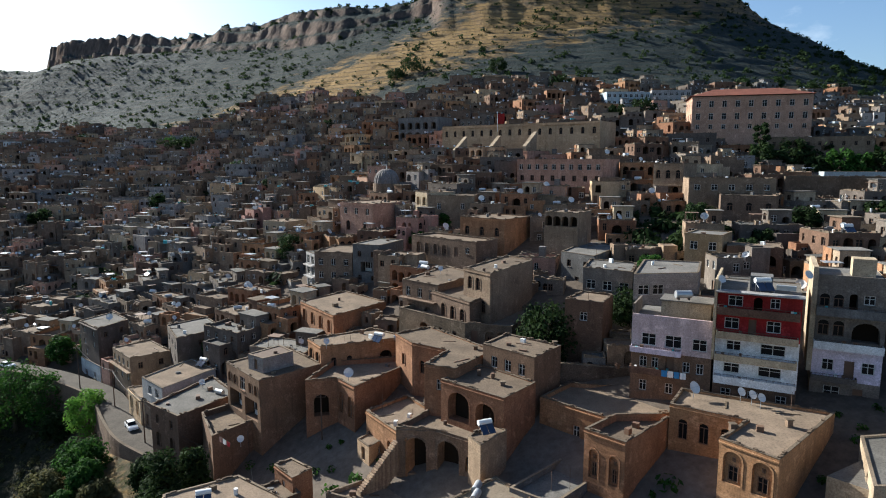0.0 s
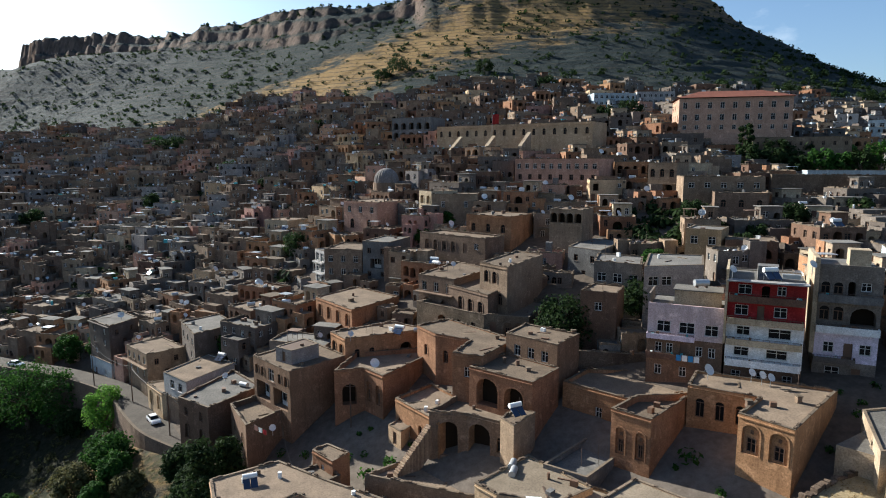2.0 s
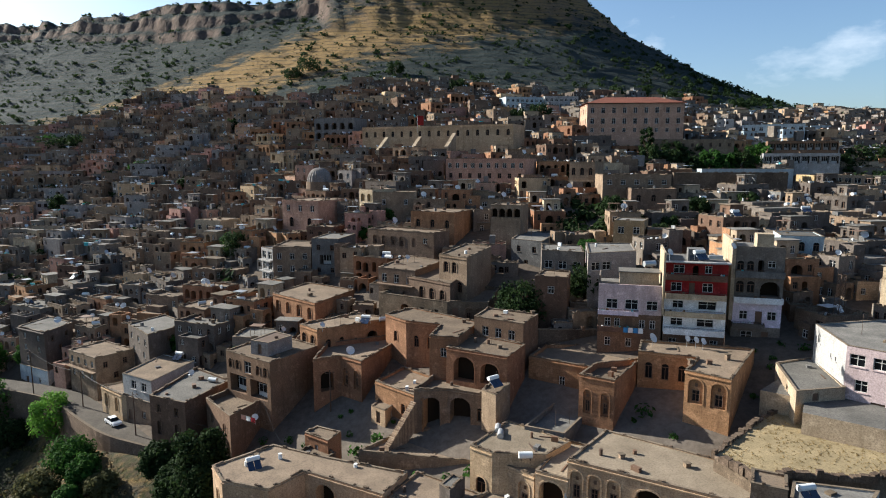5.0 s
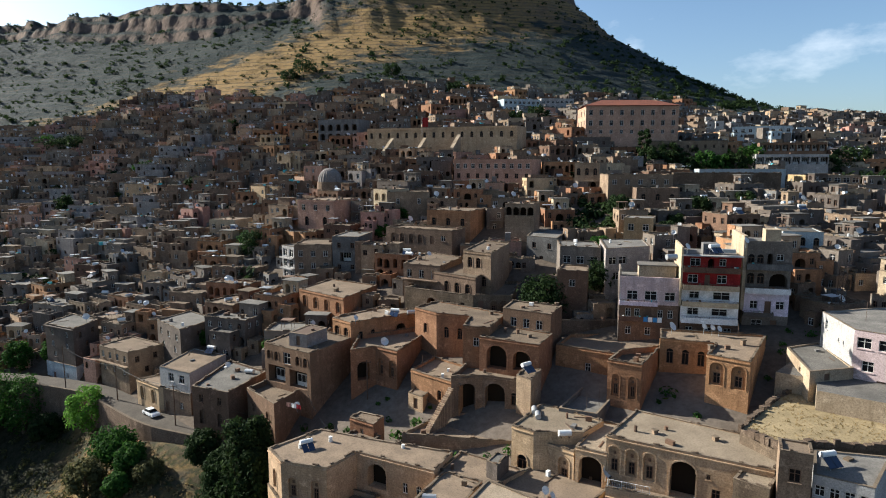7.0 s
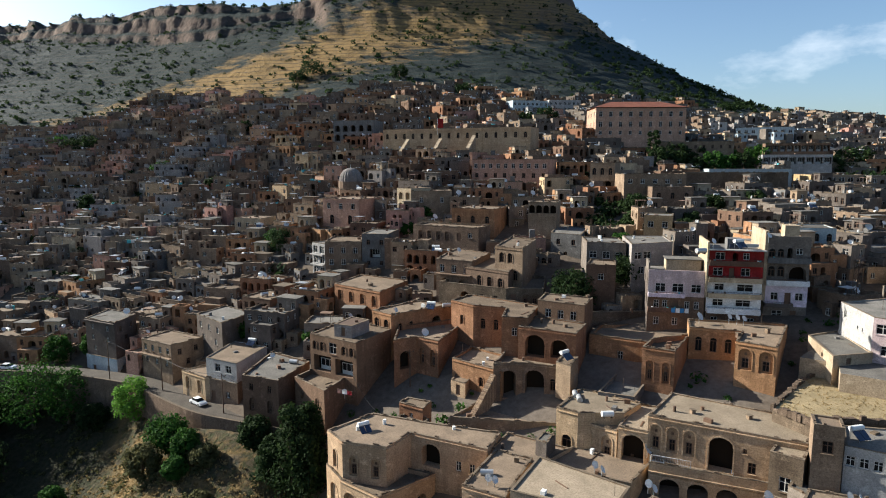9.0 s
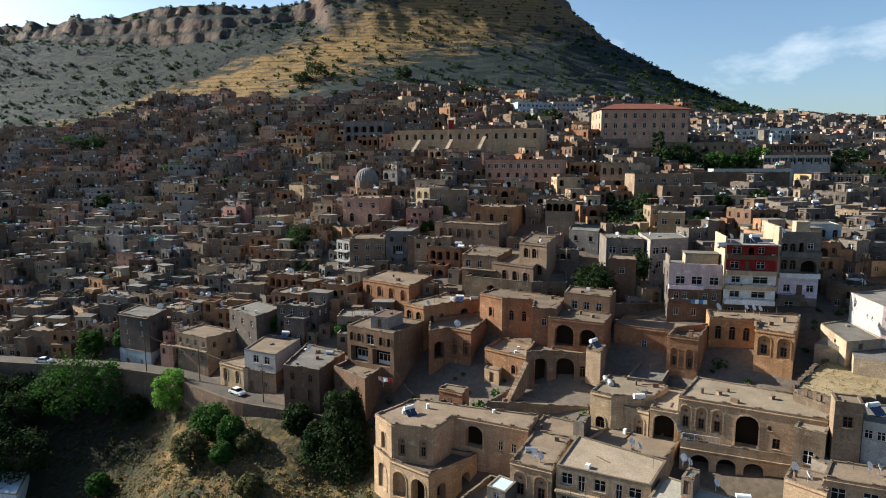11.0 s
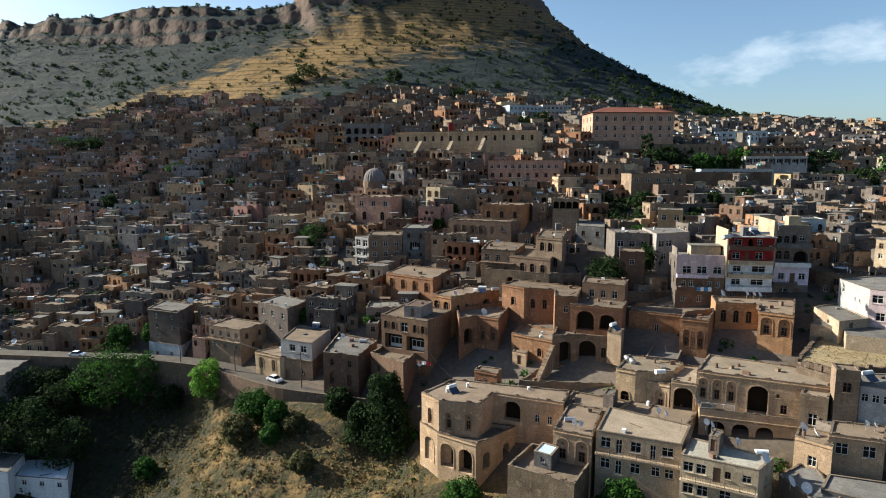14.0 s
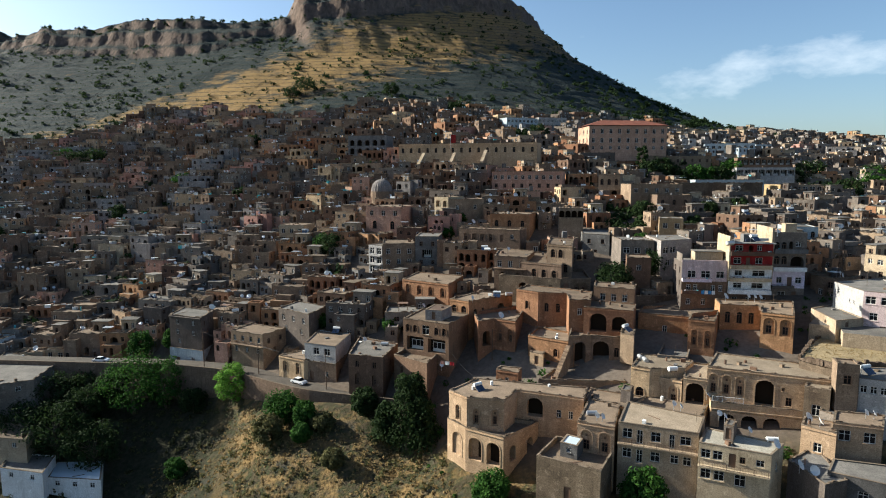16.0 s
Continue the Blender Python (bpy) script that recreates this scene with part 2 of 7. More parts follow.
def ground_material():
    """Dry hillside: straw grass, earth and scrub by patches, bare rock where it is steep."""
    m, nt, b = nodes_of("hillside", 0.95, 0.08)
    geo = nt.nodes.new("ShaderNodeNewGeometry")
    pos = geo.outputs["Position"]
    sep = nt.nodes.new("ShaderNodeSeparateXYZ")
    nt.links.new(geo.outputs["Normal"], sep.inputs["Vector"])
    mid = noise_tex(nt, 0.07, 7, 0.65, pos, (0.7, 0.7, 2.2))
    fine = noise_tex(nt, 0.9, 7, 0.72, pos)
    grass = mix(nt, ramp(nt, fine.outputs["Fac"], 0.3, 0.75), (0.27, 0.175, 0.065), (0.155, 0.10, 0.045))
    # scrub colour, with the blue-grey of distant haze mixed into it
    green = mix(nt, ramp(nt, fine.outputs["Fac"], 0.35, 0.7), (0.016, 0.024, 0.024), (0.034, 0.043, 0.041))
    place = nt.nodes.new("ShaderNodeSeparateXYZ")
    nt.links.new(pos, place.inputs["Vector"])
    # straw keeps to a diagonal band; dark scrub colour, haze included, takes over on the flanks
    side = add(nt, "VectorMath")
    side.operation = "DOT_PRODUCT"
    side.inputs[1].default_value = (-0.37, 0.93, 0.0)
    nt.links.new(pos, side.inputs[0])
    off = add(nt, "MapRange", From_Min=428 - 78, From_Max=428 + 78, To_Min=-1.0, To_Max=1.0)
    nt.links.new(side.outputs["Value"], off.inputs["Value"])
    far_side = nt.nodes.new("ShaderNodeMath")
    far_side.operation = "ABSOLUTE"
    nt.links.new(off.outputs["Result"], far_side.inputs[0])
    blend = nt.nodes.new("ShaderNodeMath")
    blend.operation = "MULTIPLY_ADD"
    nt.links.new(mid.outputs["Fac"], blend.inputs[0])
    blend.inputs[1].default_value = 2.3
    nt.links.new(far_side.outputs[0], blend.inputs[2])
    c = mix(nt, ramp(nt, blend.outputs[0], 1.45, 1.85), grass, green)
    # old terrace lines along the contours
    line = nt.nodes.new("ShaderNodeMath")
    line.operation = "MULTIPLY_ADD"
    nt.links.new(place.outputs["Z"], line.inputs[0])
    line.inputs[1].default_value = 0.28
    nt.links.new(mid.outputs["Fac"], line.inputs[2])
    saw = nt.nodes.new("ShaderNodeMath")
    saw.operation = "FRACT"
    nt.links.new(line.outputs[0], saw.inputs[0])
    c = mix(nt, ramp(nt, saw.outputs[0], 0.72, 0.92, 0, 0.65), c, (0.035, 0.035, 0.026))
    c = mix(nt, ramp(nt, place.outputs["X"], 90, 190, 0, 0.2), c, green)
    low = ramp(nt, place.outputs["Y"], 165, 150)
    patchy = noise_tex(nt, 0.28, 6, 0.7, pos)
    bank = mix(nt, ramp(nt, patchy.outputs["Fac"], 0.38, 0.54), mix(nt, 0.25, grass, (0.10, 0.08, 0.05)), mix(nt, ramp(nt, fine.outputs["Fac"], 0.4, 0.6), (0.035, 0.042, 0.018), (0.075, 0.058, 0.036)))
    c = mix(nt, low, c, bank)
    # dark scrub and earth in the gully, the trees' shade painted in with them
    gully_scrub_shade = nt.nodes.new("ShaderNodeMath")
    gully_scrub_shade.operation = "MULTIPLY"
    nt.links.new(ramp(nt, place.outputs["X"], -76, -84), gully_scrub_shade.inputs[0])
    nt.links.new(ramp(nt, place.outputs["Y"], 190, 170), gully_scrub_shade.inputs[1])
    c = mix(nt, gully_scrub_shade.outputs[0], c, mix(nt, ramp(nt, fine.outputs["Fac"], 0.4, 0.65), (0.022, 0.026, 0.013), (0.055, 0.046, 0.03)))
    # earth greyed towards the same haze tint
    earth = mix(nt, ramp(nt, fine.outputs["Fac"], 0.3, 0.7), (0.062, 0.066, 0.064), (0.034, 0.038, 0.038))
    c = mix(nt, ramp(nt, noise_tex(nt, 0.2, 6, 0.7, pos).outputs["Fac"], 0.56, 0.72, 0, 0.7), c, earth)
    built = nt.nodes.new("ShaderNodeAttribute")
    built.attribute_name = "built"
    dust = mix(nt, ramp(nt, fine.outputs["Fac"], 0.3, 0.7), (0.125, 0.10, 0.078), (0.06, 0.048, 0.038))
    c = mix(nt, built.outputs["Fac"], c, dust)
    paved = nt.nodes.new("ShaderNodeAttribute")
    paved.attribute_name = "paved"
    c = mix(nt, paved.outputs["Fac"], c, mix(nt, ramp(nt, fine.outputs["Fac"], 0.3, 0.7), (0.155, 0.13, 0.107), (0.085, 0.07, 0.057)))
    crack = noise_tex(nt, 0.16, 8, 0.7, pos, (1.4, 1.4, 0.35))
    rock = mix(nt, ramp(nt, crack.outputs["Fac"], 0.35, 0.65), (0.07, 0.054, 0.045), (0.17, 0.122, 0.093))
    # broken rock shows through the scrub under the long cliff, painted bluish for the haze
    bare = nt.nodes.new("ShaderNodeMath")
    bare.operation = "MULTIPLY"
    nt.links.new(ramp(nt, place.outputs["X"], -150, -300), bare.inputs[0])
    nt.links.new(ramp(nt, crack.outputs["Fac"], 0.42, 0.62, 0, 0.6), bare.inputs[1])
    c = mix(nt, bare.outputs[0], c, (0.07, 0.08, 0.086))
    c = mix(nt, ramp(nt, sep.outputs["Z"], 0.80, 0.62), c, rock)
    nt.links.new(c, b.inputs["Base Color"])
    rough = nt.nodes.new("ShaderNodeMath")
    rough.operation = "MULTIPLY_ADD"
    nt.links.new(crack.outputs["Fac"], rough.inputs[0])
    rough.inputs[1].default_value = 4.0
    nt.links.new(fine.outputs["Fac"], rough.inputs[2])
    bump(nt, b, rough.outputs[0], 0.8, 0.7)
    relief = [n for n in nt.nodes if n.bl_idname == "ShaderNodeBump"][0]
    nt.links.new(ramp(nt, built.outputs["Fac"], 0, 1, 0.8, 0.08), relief.inputs["Strength"])
    return m


HILL = ground_material()
STRAWGROUND = roof_material("straw_yard", (0.30, 0.235, 0.135), (0.19, 0.15, 0.085))

# ---- the hillside ----
SWELL = np.array([
    [-7, -6, -6, -20, -33, 2, 18, -10, 0, 9],
    [-17, -12, -5, -19, 12, 6, 7, 1, 5, 19],
    [-12, -7, 8, -22, 8, 9, -3, 20, 6, 14],
    [-1, 5, 13, 8, 5, 24, 7, 16, 15, 10],
    [2, 17, 4, 6, 15, 15, 21, 6, 21, 22],
    [4, 17, 17, 9, 29, 24, 34, 21, 14, 11],
    [13, -1, 20, 23, 38, 34, 34, 54, 32, 12],
    [45, 22, 33, 33, 40, 46, 50, 46, 3, 25],
    [68, 50, 52, 48, 35, 27, 40, 41, 14, 53],
], float)
SX, SY, SPREAD = np.arange(-450, 451, 100.0), np.arange(-50, 751, 100.0), 92.0
EDGE_X = [-700, -566, -552, -480, -430, -330, -210, -118, -60, -25, -12, -4, 30, 120, 209, 245, 268, 300, 340]
EDGE_Y = [930, 905, 898, 850, 826, 760, 665, 600, 578, 566, 562, 558, 552, 548, 558, 575, 600, 640, 720]
EDGE_H = [0, 0, 66, 64, 64, 36, 24, 29, 17, 15, 17, 34, 36, 39, 37, 36, 20, 4, 0]


def smooth(a, b, v):
    v = np.clip((v - a) / (b - a), 0, 1)
    return v * v * (3 - 2 * v)


def ripple(x, y, size, seed):
    """Cheap smooth unevenness."""
    x, y = x / size + seed * 1.7, y / size - seed * 2.3
    return (np.sin(x * 1.3 + 1.7 * np.sin(y * 0.9 + seed)) * np.cos(y * 1.1 - 1.3 * np.sin(x * 0.7)) + 0.5 * np.sin(2.3 * x - 1.9 * y + seed) * np.cos(1.7 * y + 2.9 * x)) / 1.5


def ground_z(x, y):
    """Height of the bare hillside at x, y (arrays or numbers)."""
    x, y = np.asarray(x, float), np.asarray(y, float)
    cx, cy = np.clip(x, -430, 430), np.clip(y, -50, 690)
    ax = np.exp(-((cx[..., None] - SX) ** 2) / (2 * SPREAD ** 2))
    ay = np.exp(-((cy[..., None] - SY) ** 2) / (2 * SPREAD ** 2))
    z = 20 + np.einsum("...i,...j,ji->...", ax, ay, SWELL)
    # cliffs of the castle rock and the long ridge
    wig = 5 * ripple(x, 0 * y, 15, 3) + 4.5 * ripple(x, 0.4 * y, 5, 5) + 8 * ripple(x, 0 * y, 45, 8)
    d = (y - np.interp(x, EDGE_X, EDGE_Y) - wig) / (1 + 1.3 * smooth(15, 70, -x) * smooth(-540, -400, x))
    high = np.interp(x, EDGE_X, EDGE_H)
    top = 1 + 0.10 * ripple(x, 0 * y, 22, 2) + 0.09 * ripple(x, 0.3 * y, 8, 4)
    # the castle rock stands on a steep grassy skirt
    skirt = 0.45 * smooth(-20, 5, x)
    z = z + high * skirt * smooth(-85, -3, d)
    z = z + high * (1 - skirt) * top * (0.25 * smooth(-9, -4, d) + 0.42 * smooth(-2, 3, d) + 0.33 * smooth(8, 13, d)) - 0.10 * np.clip(d - 40, 0, 400)
    # the gully beside the grassy knoll
    z = z - 7 * np.exp(-((x + 93) / 15) ** 2 / 2 - ((y - 120) / 20) ** 2 / 2) + 2.5 * np.exp(-((x + 68) / 9) ** 2 / 2 - ((y - 98) / 9) ** 2 / 2)
    z = z - 5 * np.exp(-((x + 42) / 5) ** 2 / 2 - ((y - 86) / 7) ** 2 / 2)
    # ledges on the upper slope, rough ground everywhere
    up = smooth(330, 400, y + 0.35 * x)
    step = z / 6.5 + 0.5 * ripple(x, y, 60, 2)
    step = step - np.floor(step)
    z = z + up * (1.4 * ripple(x, y, 26, 1) + 2.6 * (smooth(0.62, 0.98, step) - step) * np.clip(0.45 + 0.8 * ripple(x, y, 34, 7), 0, 1.3) + 0.6 * ripple(x, y, 9, 4))
    z = z + 0.35 * ripple(x, y, 5, 6)
    # the plain far off
    r = np.hypot(x, y - 300)
    return z + smooth(900, 2600, r) * (-60 - z)


def axis_steps(lo, hi, step, far):
    mid = list(np.arange(lo, hi + 0.1, step))
    out, v, s = [], hi, step
    while v < far:
        s *= 1.35
        v += s
        out.append(v)
    left = [lo - (q - hi) for q in out][::-1]
    return np.array(left + mid + out)


def upper_edge(x):
    """Where the town ends uphill."""
    return np.interp(x, [-500, -330, -200, -100, -40, 60, 130, 220, 320, 430], [470, 470, 425, 420, 372, 340, 318, 318, 330, 330])


def lower_edge(x):
    """Where the town ends at the valley."""
    return np.interp(x, [-500, -200, -150, -125, -100, -85, -75, -66, -55, -44, -36, -25, 0, 60], [190, 178, 170, 166, 158, 150, 134, 117, 106, 97, 80, 64, 48, 20])


def ground_sheet():
    xs = axis_steps(-640, 440, 3.0, 4500)
    ys = axis_steps(-60, 960, 3.0, 4500)
    X, Y = np.meshgrid(xs, ys)
    Z = ground_z(X, Y)
    nx, ny = len(xs), len(ys)
    verts = np.stack([X.ravel(), Y.ravel(), Z.ravel()], 1)
    i = np.arange(nx * ny).reshape(ny, nx)
    quads = np.stack([i[:-1, :-1], i[:-1, 1:], i[1:, 1:], i[1:, :-1]], -1).reshape(-1, 4)
    me = bpy.data.meshes.new("ground")
    me.from_pydata(verts.tolist(), [], quads.tolist())
    me.polygons.foreach_set("use_smooth", [True] * len(me.polygons))
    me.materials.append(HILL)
    town_part = smooth(-6, 6, upper_edge(X) - Y) * smooth(-4, 4, Y - lower_edge(X)) * smooth(-5, 5, 330 - X)
    me.attributes.new("built", "FLOAT", "POINT").data.foreach_set("value", town_part.ravel().astype(np.float32))
    # the paved courts between the mansions
    u, v = (X - 4) * 0.92 - (Y - 76) * 0.38, (X - 4) * 0.38 + (Y - 76) * 0.92
    paved = smooth(1.2, 0.85, np.hypot(u / 33, v / 15))
    me.attributes.new("paved", "FLOAT", "POINT").data.foreach_set("value", paved.ravel().astype(np.float32))
    ob = new("ground", me)
    return tagged(ob, "dry grassy hillside with rock ledges and a cliff crown", "hillside", kind="structure")


ground_sheet()


# ---- mesh building ----
class Shape:
    """Collects faces with a material each, for one mesh."""

    def __init__(self):
        self.v, self.f, self.m = [], [], []

    def face(self, pts, mat=0):
        n = len(self.v)
        self.v += [tuple(p) for p in pts]
        self.f.append(tuple(range(n, n + len(pts))))
        self.m.append(mat)

    def box(self, x0, y0, z0, x1, y1, z1, mat=0):
        p = [(x, y, z) for z in (z0, z1) for y in (y0, y1) for x in (x0, x1)]
        for q in ((0, 2, 3, 1), (4, 5, 7, 6), (0, 1, 5, 4), (2, 6, 7, 3), (0, 4, 6, 2), (1, 3, 7, 5)):
            self.face([p[k] for k in q], mat)

    def bar(self, a, b, r, sides=5, mat=0, r2=None):
        a, b = Vector(a), Vector(b)
        q = (b - a).to_track_quat("Z", "Y")
        r2 = r if r2 is None else r2
        ra = [a + q @ Vector((r * math.cos(k * math.tau / sides), r * math.sin(k * math.tau / sides), 0)) for k in range(sides)]
        rb = [b + q @ Vector((r2 * math.cos(k * math.tau / sides), r2 * math.sin(k * math.tau / sides), 0)) for k in range(sides)]
        for k in range(sides):
            j = (k + 1) % sides
            self.face([ra[k], ra[j], rb[j], rb[k]], mat)
        self.face(ra[::-1], mat)
        self.face(rb, mat)

    def mesh(self, name, *mats):
        me = bpy.data.meshes.new(name)
        me.from_pydata(self.v, [], self.f)
        for k in mats:
            me.materials.append(k)
        me.polygons.foreach_set("material_index", self.m)
        me.update()
        return me


def part(name, me, parent, label="", at=None):
    ob = new(name, me)
    ob.parent = parent
    if at is not None:
        ob.matrix_basis = at
    return tagged(ob, label)


def inset(poly, d):
    """The outline moved inwards by d; outline runs counter-clockwise."""
    out, n = [], len(poly)
    for k in range(n):
        a, b, c = (Vector(poly[(k + j) % n]) for j in (-1, 0, 1))
        u, w = (b - a).normalized(), (c - b).normalized()
        nu, nw = Vector((-u.y, u.x)), Vector((-w.y, w.x))
        s = nu + nw
        s = s * (d / max(0.35, s.dot(nu))) if s.length > 1e-4 else nu * d
        out.append((b.x + s.x, b.y + s.y))
    return out


def arch_points(u0, u1, spring, top, n=7):
    c, r, h = (u0 + u1) / 2, (u1 - u0) / 2, top - spring
    return [(c - r * math.cos(math.pi * k / n), spring + h * math.sin(math.pi * k / n) ** 0.85) for k in range(n + 1)]


PANES = {}
MOULDED = [True]     # dressed stone round openings and sills: the mansions have them, the ordinary houses not


def pane_mesh(kind, w, h):
    """One window or door leaf, or the dark sheet painted as an archway's shade, standing at the origin, looking towards
    -y. Shared by all of its size.
    """
    key = (kind, round(w, 1), round(h, 1))
    if key in PANES:
        return PANES[key]
    s = Shape()
    arch = kind in "anA"
    spring = h - 0.5 * w if arch else h
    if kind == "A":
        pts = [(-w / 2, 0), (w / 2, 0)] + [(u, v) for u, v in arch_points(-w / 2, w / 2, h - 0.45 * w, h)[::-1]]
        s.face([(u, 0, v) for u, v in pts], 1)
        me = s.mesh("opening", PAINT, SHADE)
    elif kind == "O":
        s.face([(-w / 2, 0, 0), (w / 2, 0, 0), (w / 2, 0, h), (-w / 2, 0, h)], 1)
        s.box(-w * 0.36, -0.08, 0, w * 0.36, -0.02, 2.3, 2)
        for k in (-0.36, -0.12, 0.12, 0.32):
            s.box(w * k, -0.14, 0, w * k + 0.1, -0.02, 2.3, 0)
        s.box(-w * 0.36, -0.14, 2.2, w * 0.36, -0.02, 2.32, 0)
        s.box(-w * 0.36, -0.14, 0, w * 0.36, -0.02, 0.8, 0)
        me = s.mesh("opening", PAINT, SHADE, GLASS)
    elif kind == "d":
        s.box(-w / 2, -0.05, 0, w / 2, 0.05, h, 0)
        s.box(-w / 2 + 0.12, -0.07, 0.15, -0.05, -0.05, h - 0.15, 0)
        s.box(0.05, -0.07, 0.15, w / 2 - 0.12, -0.05, h - 0.15, 0)
        me = s.mesh("door", WOOD)
    else:
        outline = [(-w / 2, 0), (w / 2, 0)] + ([(u, v) for u, v in arch_points(-w / 2, w / 2, spring, h)[::-1]] if arch else [(w / 2, h), (-w / 2, h)])
        s.face([(u, 0.02, v) for u, v in outline], 1)
        t = 0.09
        s.box(-w / 2, -0.06, 0, -w / 2 + t, 0.03, spring, 0)
        s.box(w / 2 - t, -0.06, 0, w / 2, 0.03, spring, 0)
        s.box(-w / 2, -0.06, 0, w / 2, 0.03, t, 0)
        s.box(-w / 2, -0.06, spring - t, w / 2, 0.03, spring, 0)
        s.box(-t / 2, -0.05, t, t / 2, 0.03, spring - t, 0)
        if not arch:
            s.box(-w / 2, -0.045, h * 0.62, w / 2, 0.03, h * 0.62 + 0.06, 0)
        me = s.mesh("window", PAINT if kind == "w" else WOOD, GLASS)
    PANES[key] = me
    return me


def facade(s, a, b, z0, z1, rows, mat=0):
    """One outer wall from a to b with its openings cut through, and reveals. Returns the poses of what fills them."""
    a, b = Vector(a), Vector(b)
    L = (b - a).length
    d = (b - a) / L
    inward = Vector((-d.y, d.x))
    pt = lambda u, v, k=0.0: (a.x + d.x * u + inward.x * k, a.y + d.y * u + inward.y * k, z0 + v)
    H = z1 - z0
    holes, fills, extra = [], [], []
    for row in rows:
        kind, n, drop, w, h = row[:5]
        f0, f1 = row[5:7] if len(row) > 5 else (0.0, 1.0)
        if kind == "s":
            extra.append((drop, w, h))
            continue
        for k in range(n):
            c = L * (f0 + (f1 - f0) * (k + 0.5) / n)
            ww = min(w, L * (f1 - f0) / n * 0.86)
            u0, u1, v1 = c - ww / 2, c + ww / 2, H - drop
            v0 = v1 - h
            if u0 < 0.1 or u1 > L - 0.1 or v0 < 0.1 or any(u0 < q[1] and u1 > q[0] and v0 < q[3] and v1 > q[2] for q in holes):
                continue
            holes.append((u0, u1, v0, v1, kind))
    us = sorted({0.0, L, *[q[k] for q in holes for k in (0, 1)]})
    vs = sorted({0.0, H, *[q[k] for q in holes for k in (2, 3)]})
    for i in range(len(us) - 1):
        run = None
        for j in range(len(vs) - 1):
            cu, cv = (us[i] + us[i + 1]) / 2, (vs[j] + vs[j + 1]) / 2
            gap = any(q[0] < cu < q[1] and q[2] < cv < q[3] for q in holes)
            if not gap and run is None:
                run = vs[j]
            if run is not None and (gap or j == len(vs) - 2):
                top = vs[j] if gap else vs[j + 1]
                s.face([pt(us[i], run), pt(us[i + 1], run), pt(us[i + 1], top), pt(us[i], top)], mat)
                run = None
    yaw = math.degrees(math.atan2(d.y, d.x))
    for u0, u1, v0, v1, kind in holes:
        w, h = u1 - u0, v1 - v0
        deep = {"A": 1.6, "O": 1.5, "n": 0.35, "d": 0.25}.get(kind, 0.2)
        if kind in "anA":
            spring = v1 - (0.45 if kind == "A" else 0.5) * w
            arc = arch_points(u0, u1, spring, v1)
            half = len(arc) // 2
            s.face([pt(u0, v1)] + [pt(*q) for q in arc[:half + 1]], mat)
            s.face([pt(u1, v1)] + [pt(*q) for q in arc[half:]][::1], mat) if len(arc) % 2 else s.face([pt(*q) for q in arc[half:]] + [pt(u1, v1)], mat)
            if len(arc) % 2 == 0:
                s.face([pt(u0, v1), pt(*arc[half]), pt(u1, v1)], mat)
            edge = [(u0, v0)] + arc + [(u1, v0)]
        else:
            edge = [(u0, v0), (u0, v1), (u1, v1), (u1, v0)]
        for q, r in zip(edge, edge[1:] + edge[:1]):
            s.face([pt(*q), pt(*r), pt(*r, deep), pt(*q, deep)], mat)
        t = 0.2
        if MOULDED[0] and kind in "anA" and u0 > t + 0.05 and u1 < L - t - 0.05 and v1 < H - t - 0.1:
            # a proud band of dressed stone round the opening
            ring = [(u0 - t, v0)] + arch_points(u0 - t, u1 + t, spring, v1 + t) + [(u1 + t, v0)]
            for k in range(len(edge) - 1):
                a0, a1, b0, b1 = edge[k], edge[k + 1], ring[k], ring[k + 1]
                s.face([pt(*b0, -0.08), pt(*a0, -0.08), pt(*a1, -0.08), pt(*b1, -0.08)], mat)
                s.face([pt(*b0), pt(*b0, -0.08), pt(*b1, -0.08), pt(*b1)], mat)
                s.face([pt(*a0, -0.08), pt(*a0), pt(*a1), pt(*a1, -0.08)], mat)
        elif MOULDED[0] and kind in "wv" and u0 > 0.15 and u1 < L - 0.15:
            # a sill
            c0, c1 = (u0 - 0.12, v0 - 0.14), (u1 + 0.12, v0 - 0.02)
            f = [pt(c0[0], c0[1], -0.12), pt(c1[0], c0[1], -0.12), pt(c1[0], c1[1], -0.12), pt(c0[0], c1[1], -0.12)]
            g = [pt(c0[0], c0[1]), pt(c1[0], c0[1]), pt(c1[0], c1[1]), pt(c0[0], c1[1])]
            s.face(f, mat)
            for k in range(4):
                s.face([f[k], f[(k + 1) % 4], g[(k + 1) % 4], g[k]], mat)
        if kind == "n":
            # blind niche with a small window low in it
            s.face([pt(u, v, deep) for u, v in edge], mat)
            ww, hh = w * 0.55, min(1.7, h * 0.5)
            x, y, z = pt((u0 + u1) / 2, v0 + 0.25, deep - 0.04)
            fills.append(("window", pane_mesh("b", ww, hh), pose(x, y, z, 0, 0, yaw)))
            if h > 2.8:
                x, y, z = pt((u0 + u1) / 2, v0 + 0.68 * h, deep - 0.03)
                fills.append(("oculus", pane_mesh("b", 0.36, 0.44), pose(x, y, z, 0, 0, yaw)))
        else:
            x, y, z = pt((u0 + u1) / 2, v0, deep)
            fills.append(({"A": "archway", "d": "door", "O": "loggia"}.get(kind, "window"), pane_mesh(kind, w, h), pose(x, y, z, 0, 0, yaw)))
    for drop, out, thick in extra:
        v = H - drop
        p = [pt(0.0, v - thick, -out), pt(L, v - thick, -out), pt(L, v - thick, 0.1), pt(0, v - thick, 0.1)]
        q = [(x, y, z + thick) for x, y, z in p]
        s.face(p[::-1], mat)
        s.face(q, mat)
